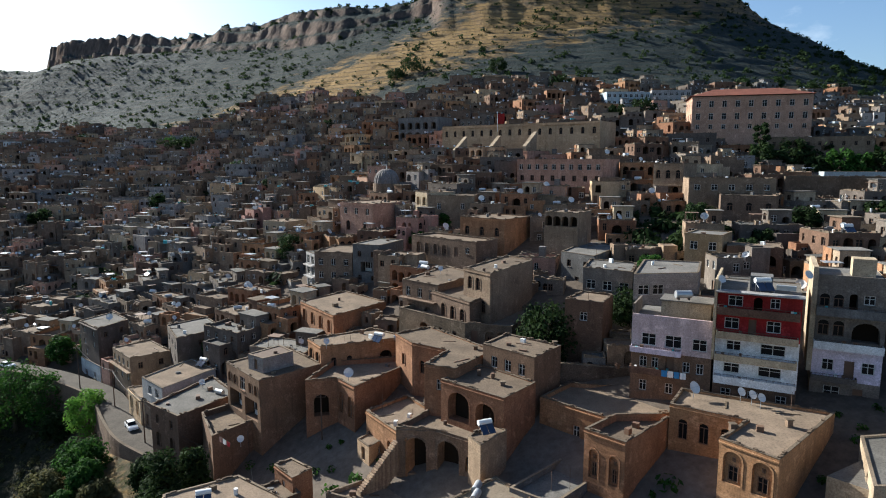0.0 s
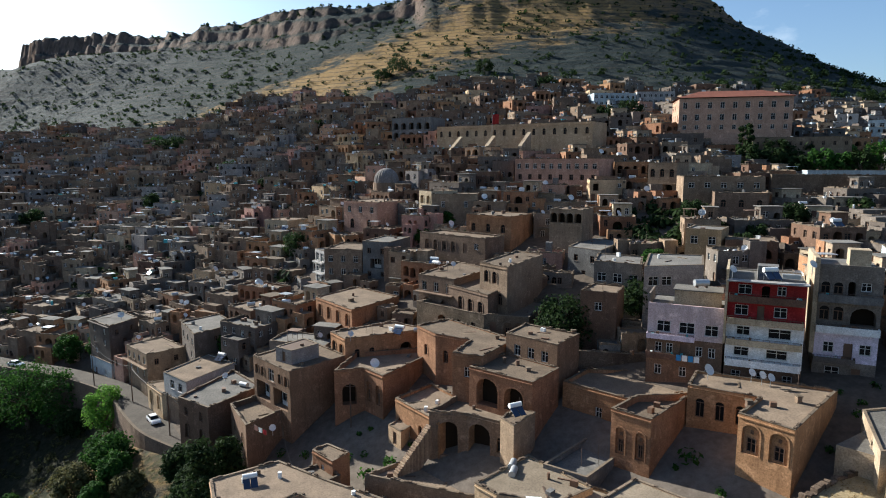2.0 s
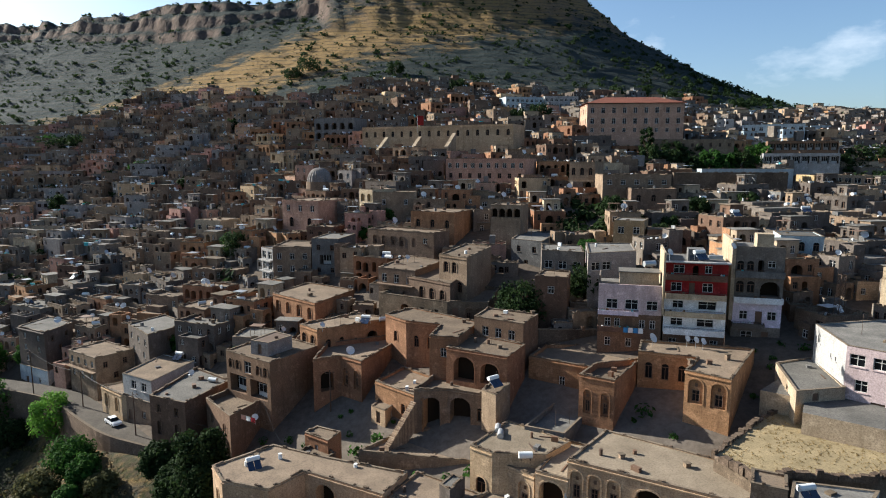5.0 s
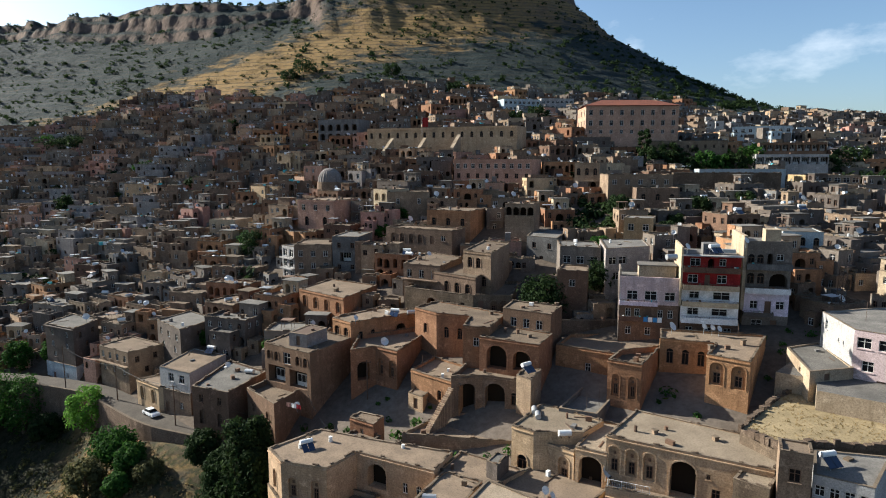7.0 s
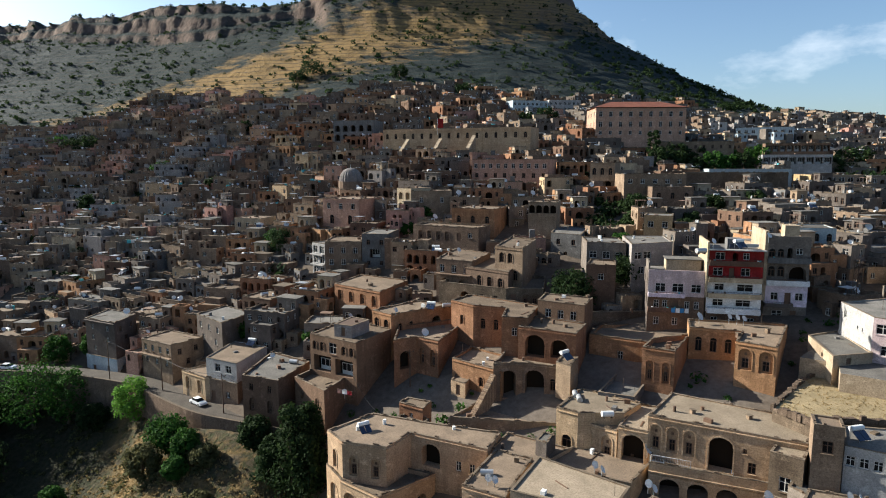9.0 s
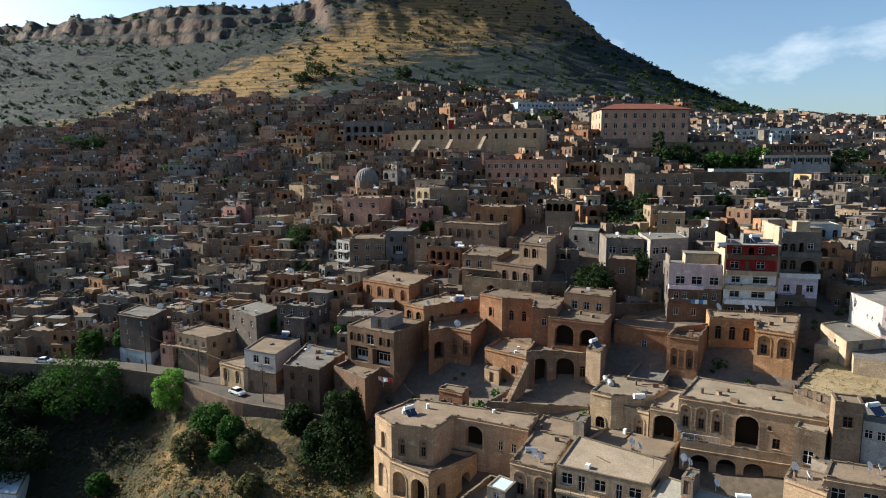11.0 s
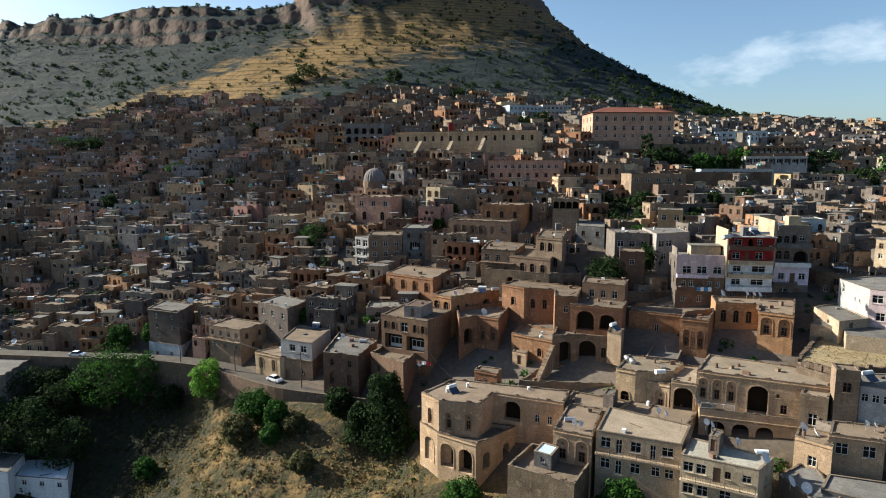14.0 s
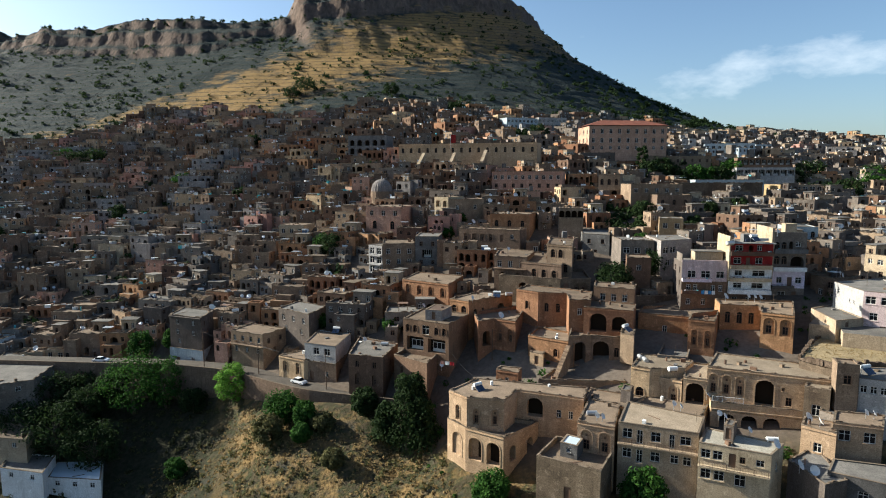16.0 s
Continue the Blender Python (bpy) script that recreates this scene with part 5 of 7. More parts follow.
tower("pink plastered block of flats with a roof terrace", (26.2, 84.0), (35.35, 79.25), 9,
      [(38, 49.2, "brown", [("w", 1, 0.8, 1.0, 1.6, 0.1, 0.22), ("w", 1, 0.8, 0.9, 1.5, 0.25, 0.37), ("d", 1, 0.7, 1.1, 2.3, 0.44, 0.56), ("w", 2, 0.9, 0.9, 1.5, 0.62, 0.95), ("w", 3, 4.2, 1.0, 1.5), ("d", 1, 4.2, 1.0, 2.2, 0.8, 0.95)]),
       (49.2, 53.7, "rose", [("w", 1, 2.0, 1.9, 1.7, 0.1, 0.34), ("w", 1, 2.0, 2.1, 1.7, 0.4, 0.66), ("w", 1, 2.1, 1.8, 1.6, 0.74, 0.96)])],
      [(46.2, 47.1, 0.0, 6.4, 1.2, "brown"), (49.15, 49.9, 0.0, 6.6, 1.2, "lilac")],
      [("parapet", 0.0, 0.0, -0.02, 10.3, 0.25, 0.55, WALLS["rose"]), ("roof_room", 3.4, 2.2, -0.1, 9.8, 6.0, 2.3, WALLS["cream"]), ("room_roof", 3.2, 1.9, 2.31, 10.0, 6.2, 2.48, CONCRETE), ("terrace_wall", 0.0, 0.26, -0.02, 0.25, 6.0, 1.9, WALLS["plaster"])], side="plaster")
tower("grey and lilac block of flats with arched windows", (47.8, 78.1), (54.5, 74.6), 11,
      [(37, 47.2, "plaster", [("w", 1, 0.8, 1.8, 2.0, 0.15, 0.5), ("d", 1, 0.8, 1.1, 2.2, 0.6, 0.8)]),
       (47.2, 51.6, "lilac", [("w", 1, 1.7, 1.3, 1.5, 0.1, 0.38), ("d", 1, 1.7, 1.1, 2.3, 0.46, 0.64), ("w", 1, 1.7, 1.4, 1.5, 0.68, 0.95)]),
       (51.6, 55.8, "plaster", [("a", 2, 0.8, 1.2, 2.0, 0.02, 0.46), ("A", 1, 0.8, 3.0, 2.6, 0.5, 0.98)]),
       (55.8, 60.3, "plaster", [("a", 2, 1.9, 1.1, 1.7, 0.02, 0.42), ("A", 1, 1.7, 1.0, 2.2, 0.46, 0.6), ("w", 1, 1.8, 1.2, 1.2, 0.64, 0.86)])],
      [(51.4, 52.4, 0.0, 7.5, 1.2, "bright"), (55.7, 56.8, 0.0, 7.5, 1.2, "grey"), (47.1, 47.9, 0.0, 5.0, 1.0, "plaster")],
      [("parapet", 0.0, 0.0, -0.02, 7.5, 0.2, 0.5, WALLS["plaster"]), ("party_wall", -0.6, -0.8, -12.0, -0.02, 10.0, 1.5, WALLS["cream"]), ("stair_head", 4.0, 4.0, -0.1, 6.6, 6.6, 2.2, WALLS["cream"])], side="cream")


# ---- palace roof, dome, yard ----
def hip_roof():
    """Low red tiled hip over the palace."""
    a, b = Vector((86.8, 222.0)), Vector((123.1, 212.0))
    d = (b - a).normalized()
    n = Vector((-d.y, d.x))
    c = [a - d * 0.8 - n * 0.8, b + d * 0.8 - n * 0.8, b + d * 0.8 + n * 18.8, a - d * 0.8 + n * 18.8]
    r0, r1 = a + d * 8 + n * 9, b - d * 8 + n * 9
    z0, z1 = 97.4, 100.4
    s = Shape()
    P = [(*q, z0) for q in c]
    R0, R1 = (*r0, z1), (*r1, z1)
    s.face([P[0], P[1], R1, R0]), s.face([P[1], P[2], R1]), s.face([P[2], P[3], R0, R1]), s.face([P[3], P[0], R0])
    s.face(P[::-1])
    ob = tagged(new("tiled_roof", s.mesh("tiled_roof", REDTILE)), "low hipped roof of red tiles on the palace", "roof")
    return ob


hip_roof()


def dome(x, y, z, r):
    """Ribbed stone dome on a drum."""
    home = tagged(new("mosque_dome"), "ribbed grey stone dome on a round drum", "dome")
    home.location = (x, y, z)
    s = Shape()
    ribs, rings = 24, 9
    pts = []
    for k in range(rings + 1):
        f = k / rings
        ang = f * math.pi / 2
        row = []
        for j in range(ribs * 2):
            rr = r * math.cos(ang) ** 0.9 * (1.0 if j % 2 else 0.955)
            row.append((rr * math.cos(j * math.pi / ribs), rr * math.sin(j * math.pi / ribs), 2.0 + 1.12 * r * math.sin(ang)))
        pts.append(row)
    for k in range(rings):
        for j in range(ribs * 2):
            i = (j + 1) % (ribs * 2)
            s.face([pts[k][j], pts[k][i], pts[k + 1][i], pts[k + 1][j]])
    part("shell", s.mesh("shell", WALLS["pale"]), home)
    d = Shape()
    d.bar((0, 0, -6), (0, 0, 2.0), r * 1.06, 16)
    part("drum", d.mesh("drum", WALLS["stone"]), home)
    f = Shape()
    f.bar((0, 0, 2.0 + 1.1 * r), (0, 0, 3.6 + 1.1 * r), 0.12, 5, 0, 0.03)
    part("finial", f.mesh("finial", METAL), home)


dome(-18.2, 203.0, 66.0, 4.2)


def prism(name, label, category, outline, top, base, mats, kind="structure"):
    s = Shape()
    n = len(outline)
    s.face([(*p, top) for p in outline], 0)
    for k in range(n):
        j = (k + 1) % n
        s.face([(*outline[k], base), (*outline[j], base), (*outline[j], top), (*outline[k], top)], 1)
    FOOT.append(outline)
    return tagged(new(name, s.mesh(name, *mats)), label, category, kind=kind)


YARD = [(24.6, 49.2), (25.6, 43.2), (30.0, 43.4), (38.0, 40.5), (55.5, 45.6), (47.5, 60.2), (38.2, 57.6)]
prism("yard", "raised yard of dry grass behind a stone wall", "yard", YARD, 40.3, 26, [STRAWGROUND, WALLS["rubble"]])
prism("yard_terrace", "plastered cream retaining wall and terrace above the yard", "terrace", [(39.2, 59.8), (42.8, 55.8), (39.0, 51.9), (45.2, 44.6), (71.0, 62.7), (54.3, 68.7)], 43.2, 38, [CONCRETE, WALLS["cream"]])

# ---- the road round the knoll ----
ROAD = [(-150.0, 170.0), (-128.0, 160.5), (-111.5, 153.0), (-97.0, 147.0), (-84.0, 139.5), (-74.5, 132.0), (-66.0, 120.6), (-59.0, 112.1), (-51.5, 106.2), (-44.4, 101.3), (-38.0, 96.5)]


def strip(name, label, category, line, lo, hi, top, base, mats):
    """A band along a line, from lo to hi metres to its left, smoothed between its corners."""
    pts = []
    for k in range(len(line) - 1):
        p0, p1, p2, p3 = (Vector(line[min(max(k + j, 0), len(line) - 1)]) for j in (-1, 0, 1, 2))
        for q in range(5):
            t = q / 5
            pts.append(0.5 * (2 * p1 + (p2 - p0) * t + (2 * p0 - 5 * p1 + 4 * p2 - p3) * t * t + (3 * p1 - p0 - 3 * p2 + p3) * t ** 3))
    pts.append(Vector(line[-1]))
    s = Shape()
    ring = []
    for k, p in enumerate(pts):
        d = (pts[min(k + 1, len(pts) - 1)] - pts[max(k - 1, 0)]).normalized()
        n = Vector((-d.y, d.x))
        ring.append((p + n * lo, p + n * hi))
    for (a, b), (c, d) in zip(ring, ring[1:]):
        s.face([(*a, top), (*c, top), (*d, top), (*b, top)], 0)
        s.face([(*a, base), (*c, base), (*c, top), (*a, top)], 1)
        s.face([(*d, base), (*b, base), (*b, top), (*d, top)], 1)
    for a, b in (ring[0], ring[-1]):
        s.face([(*a, base), (*b, base), (*b, top), (*a, top)], 1)
    return tagged(new(name, s.mesh(name, *mats)), label, category, kind="structure")


strip("road", "dusty paved lane curving along the valley edge", "road", ROAD, -2.6, 3.4, 23.3, 14, [ASPHALT, WALLS["rubble"]])
strip("retaining_wall", "rubble stone retaining wall below the lane", "wall", ROAD, -3.1, -2.6, 24.0, 11, [COPING, WALLS["stone"]])


# ---- the ordinary houses of the town ----
def in_outline(x, y, poly, grow=0.0):
    inside = False
    n = len(poly)
    for k in range(n):
        (x0, y0), (x1, y1) = poly[k], poly[(k + 1) % n]
        if (y0 > y) != (y1 > y) and x < (x1 - x0) * (y - y0) / (y1 - y0) + x0:
            inside = not inside
        if grow:
            L2 = (x1 - x0) ** 2 + (y1 - y0) ** 2
            t = max(0, min(1, ((x - x0) * (x1 - x0) + (y - y0) * (y1 - y0)) / L2))
            if (x - x0 - t * (x1 - x0)) ** 2 + (y - y0 - t * (y1 - y0)) ** 2 < grow * grow:
                return True
    return inside


rng = random.Random(7)
COOL = ["grey"] * 2 + ["plaster"] * 5 + ["stone"] * 5 + ["pale"] * 3 + ["brown", "cream", "white", "bluewhite"]
WARM = ["stone"] * 5 + ["orange"] * 4 + ["brown"] * 3 + ["sand"] * 3 + ["plaster"] * 2 + ["salmon"] * 3 + ["pink"]
KINDS = COOL + WARM + ["grey", "plaster", "stone", "brown", "rubble", "stone"]
SMALL = len(COOL) + len(WARM)
WORDS = {"pale": "pale grey stone", "salmon": "salmon coloured stone", "rubble": "rubble stone", "sand": "pale sandstone", "stone": "tan stone", "orange": "warm orange stone", "brown": "brown rendered", "plaster": "old plastered", "grey": "grey cement rendered", "cream": "cream plastered", "white": "white plastered", "pink": "faded pink plastered", "bluewhite": "pale blue plastered"}
SKIRT = 14.0


def prototype(k):
    """One ordinary house, its roof SKIRT over its origin, its walls carried down into the slope, with the lower and higher blocks that grew against it."""
    wall = KINDS[k % len(KINDS)]
    w, d = rng.uniform(5.6, 8.4) * rng.choice([1, 1.2, 1.5, 1.9]), rng.uniform(5.4, 8.4) * rng.choice([1, 1, 1.2])
    if k >= SMALL:
        w, d = rng.uniform(2.8, 4.8), rng.uniform(2.6, 4.2)
    a, b = w / 2, d / 2
    outline = [(-a, -b), (a, -b), (a, b), (-a, b)]
    shape = rng.random()
    if shape < 0.45 and k < SMALL:
        c, e = rng.uniform(0.25, 0.5) * w, rng.uniform(0.25, 0.45) * d
        outline = [(-a, -b), (a - c, -b), (a - c, -b + e), (a, -b + e), (a, b), (-a, b)] if shape < 0.22 else [(-a, -b + e), (-a + c, -b + e), (-a + c, -b), (a, -b), (a, b), (-a, b)]
    habit = rng.choice(["v", "v", "b", "w", "a", "a"])

    def rows_for(poly, deep, chance=0.85):
        """Openings as they came over the years: uneven places, sizes and kinds."""
        ops, n = {}, len(poly)
        for j in range(n):
            p, q = Vector(poly[j]), Vector(poly[(j + 1) % n])
            L, face = (q - p).length, (q - p).normalized()
            if face.x < -0.5 or L < 1.8:
                continue
            ops[j] = []
            for drop, kinds in ((rng.uniform(0.7, 1.1), [habit, habit, habit, "w", "A"]), (rng.uniform(3.5, 4.1), [habit, "w", "A", "A", "d"])):
                if drop > 3 and not deep:
                    continue
                slots = max(1, round(L / rng.uniform(2.0, 3.2)))
                for q in range(slots):
                    if rng.random() > chance:
                        continue
                    kind = rng.choice(kinds)
                    f0 = (q + rng.uniform(0.0, 0.25)) / slots
                    f1 = (q + rng.uniform(0.75, 1.0)) / slots
                    ww, hh = {"A": (rng.uniform(1.3, 2.8), 2.3), "d": (1.0, 2.1)}.get(kind, (rng.uniform(0.8, 1.35), rng.uniform(1.2, 1.7)))
                    ops[j].append((kind, 1, drop + rng.uniform(-0.15, 0.35), ww, hh, f0, f1))
        return ops

    lip = rng.choice([0.12, 0.2, 0.35, 0.5, 0.9])
    h = building(f"{WORDS[wall]} flat-roofed house on the terraced slope", outline, SKIRT, 0, wall, rows_for(outline, True), parapet=lip, group="houses of the old town")
    h.location = (0, 0, 0)
    cx = sum(p[0] for p in outline) / len(outline)
    cy = sum(p[1] for p in outline) / len(outline)
    if k >= SMALL:
        return h, w, d, lip
    kin = {"grey": "plaster", "plaster": "stone", "stone": "plaster", "pale": "stone", "brown": "orange", "orange": "brown", "sand": "stone", "salmon": "orange"}

    def block(name, x0, y0, x1, y1, top, mat, rim, chance):
        """A lower or higher block with its own parapet and roof."""
        poly = [(x0 - cx, y0 - cy), (x1 - cx, y0 - cy), (x1 - cx, y1 - cy), (x0 - cx, y1 - cy)]
        s, fills = Shape(), []
        ops = rows_for(poly, top < SKIRT + 0.5, chance)
        for j in range(4):
            fills += facade(s, poly[j], poly[(j + 1) % 4], 0, top, ops.get(j, ()))
        inn = inset(poly, 0.25)
        for j in range(4):
            i = (j + 1) % 4
            s.face([(*inn[j], top - rim), (*inn[i], top - rim), (*inn[i], top), (*inn[j], top)])
            s.face([(*poly[j], top), (*poly[i], top), (*inn[i], top), (*inn[j], top)])
        s.face([(*q, top - rim) for q in inn], 1)
        ob = part(name, s.mesh(name, WALLS[mat], ROOF if mat in ("stone", "orange", "sand", "salmon", "brown") else CONCRETE), h)
        for what, me, at in fills:
            part(what, me, h, at=at)
        return ob

    for j in range(rng.choice([1, 1, 2, 2, 3])):
        side = rng.choice(["front", "front", "left", "right", "back"])
        aw, ad = rng.uniform(2.4, 0.75 * w), rng.uniform(2.0, 4.2)
        mat = rng.choice([wall, wall, wall, kin.get(wall, "plaster")])
        rim = rng.choice([0.12, 0.4, 0.8, 1.0])
        if side == "front":
            x0 = rng.uniform(-a - 1.0, a - aw + 1.0)
            block("terrace_block", x0, -b - ad, x0 + aw, -b + 2.2, SKIRT - rng.choice([1.3, 2.2, 2.9, 3.3, 4.4]), mat, rim, 0.6)
        elif side == "back":
            x0 = rng.uniform(-a, a - aw)
            block("rear_block", x0, b - 1.2, x0 + aw, b + ad, SKIRT + rng.choice([-0.8, 0.9, 1.7, 2.6]), mat, 0.15, 0.6)
        else:
            y0 = rng.uniform(-b - 0.8, b - ad)
            x0 = -a - rng.uniform(1.2, 2.8) if side == "left" else a - 1.0
            block("side_block", x0, y0, x0 + rng.uniform(2.6, 3.8), y0 + ad, SKIRT - rng.choice([-1.6, -0.7, 0.7, 1.6, 2.6, 3.2]), mat, rim, 0.6)
    if rng.random() < 0.5:
        # an upper room set back on the roof, under a jutting slab
        rw, rd, rh = w * rng.uniform(0.3, 0.55), d * rng.uniform(0.3, 0.5), rng.uniform(2.1, 2.8)
        ux = rng.choice([-a + 0.05, a - rw - 0.05])
        room = [(ux - cx, b - rd - 0.05 - cy), (ux + rw - cx, b - rd - 0.05 - cy), (ux + rw - cx, b - 0.05 - cy), (ux - cx, b - 0.05 - cy)]
        s, fills = Shape(), []
        z0, z1 = SKIRT - 1.1, SKIRT + rh
        ops = rows_for(room, False)
        for j in range(4):
            fills += facade(s, room[j], room[(j + 1) % 4], z0, z1, ops.get(j, ()))
        part("upper_room", s.mesh("upper_room", WALLS[rng.choice([wall, wall, wall, "plaster", "cream"])]), h)
        for what, me, at in fills:
            part(what, me, h, at=at)
        r, grown = Shape(), inset(room, -0.3)
        r.face([(*p, z1 + 0.15) for p in grown])
        r.face([(*p, z1) for p in grown][::-1])
        for j in range(4):
            r.face([(*grown[j], z1), (*grown[(j + 1) % 4], z1), (*grown[(j + 1) % 4], z1 + 0.15), (*grown[j], z1 + 0.15)])
        part("upper_roof", r.mesh("upper_roof", rng.choice([CONCRETE, CONCRETE, COPING])), h)
    # a balcony, an awning, a shed or a pergola, as it comes
    front = [(p, q) for p, q in zip(outline, outline[1:] + outline[:1]) if q[0] - p[0] > 2.8]
    if front and rng.random() < 0.4:
        p, q = rng.choice(front)
        u0 = rng.uniform(p[0] + 0.2, q[0] - 2.4)
        u1, y0, z0 = rng.uniform(u0 + 1.8, q[0] - 0.1), p[1] - cy, SKIRT - rng.choice([3.1, 3.1, 6.0])
        u0, u1 = u0 - cx, u1 - cx
        s = Shape()
        s.box(u0, y0 - 1.1, z0 - 0.15, u1, y0 - 0.004, z0)
        slab = part("balcony", s.mesh("balcony", CONCRETE), h)
        rail = Shape()
        solid = rng.random() < 0.5
        if solid:
            rail.box(u0, y0 - 1.1, z0 + 0.004, u1, y0 - 1.0, z0 + 0.9)
            rail.box(u0, y0 - 1.0, z0 + 0.004, u0 + 0.1, y0 - 0.01, z0 + 0.9)
            rail.box(u1 - 0.1, y0 - 1.0, z0 + 0.004, u1, y0 - 0.01, z0 + 0.9)
        else:
            for zz in (0.5, 0.95):
                rail.bar((u0, y0 - 1.05, z0 + zz), (u1, y0 - 1.05, z0 + zz), 0.03, 4)
            for k in range(9):
                u = u0 + (u1 - u0) * k / 8
                rail.bar((u, y0 - 1.05, z0), (u, y0 - 1.05, z0 + 0.95), 0.018, 3)
        part("rail", rail.mesh("rail", WALLS[rng.choice([wall, "white", "cream"])] if solid else IRON), slab)
    if front and rng.random() < 0.3:
        p, q = rng.choice(front)
        u0, u1, y0, z0 = p[0] + 0.2 - cx, min(q[0], p[0] + rng.uniform(2, 4)) - 0.2 - cx, p[1] - cy, SKIRT - rng.uniform(3.4, 5)
        s = Shape()
        P = [(u0, y0 - 1.6, z0 - 0.35), (u1, y0 - 1.6, z0 - 0.35), (u1, y0 - 0.01, z0), (u0, y0 - 0.01, z0)]
        Q = [(x, y, z + 0.06) for x, y, z in P]
        s.face(Q), s.face(P[::-1])
        for k in range(4):
            s.face([P[k], P[(k + 1) % 4], Q[(k + 1) % 4], Q[k]])
        part("awning", s.mesh("awning", rng.choice([SHEET, IRON, IRON, METAL])), h)
    if rng.random() < 0.3 and shape >= 0.45:
        # thin posts carrying a sheet over part of the roof
        s = Shape()
        sx, sy, z0 = rng.uniform(-a, a - 2.6) - cx, -b * 0.6 - cy, SKIRT - lip
        for ux in (sx + 0.1, sx + 2.4):
            for uy in (sy + 0.1, sy + 1.9):
                s.bar((ux, uy, z0), (ux, uy, z0 + 2.1), 0.05, 4, 0)
        s.box(sx - 0.1, sy - 0.1, z0 + 2.1, sx + 2.6, sy + 2.1, z0 + 2.17, 1)
        part("roof_shelter", s.mesh("roof_shelter", IRON, rng.choice([METAL, IRON, SHEET, WOOD])), h)
    if rng.random() < 0.5 and shape >= 0.45:
        s = Shape()
        sx, sy = rng.uniform(-a, a - 2) - cx, rng.uniform(-b * 0.2, b - 2) - cy
        s.box(sx, sy, SKIRT - lip, sx + rng.uniform(1.2, 2.0), sy + rng.uniform(1.0, 1.8), SKIRT + rng.uniform(0.8, 1.9))
        part("roof_shed", s.mesh("roof_shed", WALLS[rng.choice(["grey", "plaster", "brown", wall])]), h)
    return h, w, d, lip


MOULDED[0] = False
taken, FOOT = FOOT, []
PROTOS = [prototype(k) for k in range(len(KINDS))]
FOOT = taken


def slope_dir(x, y):
    gx = float(ground_z(x + 14, y) - ground_z(x - 14, y))
    gy = float(ground_z(x, y + 14) - ground_z(x, y - 14))
    return gx, gy


FREE = [[(-40, 58), (-26, 60), (8, 40), (44, 28), (62, 60), (62, 79), (30, 82), (6, 112), (-28, 112), (-40, 100)], [(-60, 112), (-40, 100), (-36, 118), (-58, 132)], [(96, 192), (100, 176), (150, 168), (172, 186), (162, 210), (118, 216)], [(38, 131), (46, 127), (57, 131), (62, 146), (54, 156), (42, 152)]]
BOUNDS = [(min(p[0] for p in q) - 8, max(p[0] for p in q) + 8, min(p[1] for p in q) - 8, max(p[1] for p in q) + 8, q) for q in FOOT]


def town_spots():
    """Houses of many sizes packed side by side over the built-up slope, clear of those that stand already and of the courts."""
    out, cells = [], {}
    for turn in range(40000):
        big, small = turn < 9000, turn >= 25000
        px, py = rng.uniform(-440, 335), rng.uniform(46, 478)
        if px < -0.66 * py - 75 or px > 1.5 * py + 60 or py < 60 and px < 95:
            continue
        if py > upper_edge(px) + 10 * math.sin(px / 23) or py < lower_edge(px) + 5:
            continue
        # warm stone up the middle of the slope, greyer houses to both sides; left greys also carry haze
        bearing = math.degrees(math.atan2(px + 42, py + 21))
        warm = rng.random() < (0.85 if -5 < bearing < 27 else 0.38 if bearing < 0 else 0.2)
        k = rng.randrange(len(COOL), SMALL) if warm else rng.randrange(len(COOL))
        # far up on the left, paler walls put the brightness of haze into the colour
        if bearing < -3 and py > 200 and rng.random() < 0.65:
            k = rng.choice([j for j in range(SMALL) if KINDS[j] in ("pale", "cream", "salmon", "pink", "stone")])
        if small:
            k = rng.randrange(SMALL, len(KINDS))
        if py < (215 if px < -20 else 165) and KINDS[k] in ("white", "bluewhite", "pink", "pale") and rng.random() < 0.8:
            continue
        size = 0.5 * (PROTOS[k][1] + PROTOS[k][2])
        if big and size < 9 or not big and size > 10.5 or small and px < -30 and py < 120:
            continue
        c = (int(px // 14), int(py // 14))
        near = [q for i in (-1, 0, 1) for j in (-1, 0, 1) for q in cells.get((c[0] + i, c[1] + j), ())]
        if any(math.hypot(px - q[0], py - q[1]) < (0.42 if small else 0.45) * (size + q[2]) for q in near):
            continue
        if any(in_outline(px, py, q) for q in FREE) or any(b[0] < px < b[1] and b[2] < py < b[3] and in_outline(px, py, b[4], 0.5 * size) for b in BOUNDS):
            continue
        cells.setdefault(c, []).append((px, py, size))
        out.append((px, py, k))
    return out


def house_pose(px, py, small=False):
    gx, gy = slope_dir(px, py)
    turn = math.degrees(math.atan2(-gx, gy)) * 0.6 + rng.choice([-16, -7, 0, 6, 13]) + rng.uniform(-5, 5) + 9 * math.sin(px / 45) + 7 * math.sin(py / 38)
    gz = float(ground_z(px, py))
    up = rng.choice([3.0, 3.4, 4.0, 4.8, 5.8, 6.6]) + rng.uniform(-0.5, 0.5)
    if small:
        up = rng.uniform(1.9, 3.2)
    return gz + up, turn


SPOTS = town_spots()
SPOTS.sort(key=lambda p: math.hypot(p[0] + 20, 0.92 * (p[1] + 20)))
ROOFS = []
HUTS = [p for p in SPOTS if p[2] >= SMALL]
SPOTS = [p for p in SPOTS if p[2] < SMALL]
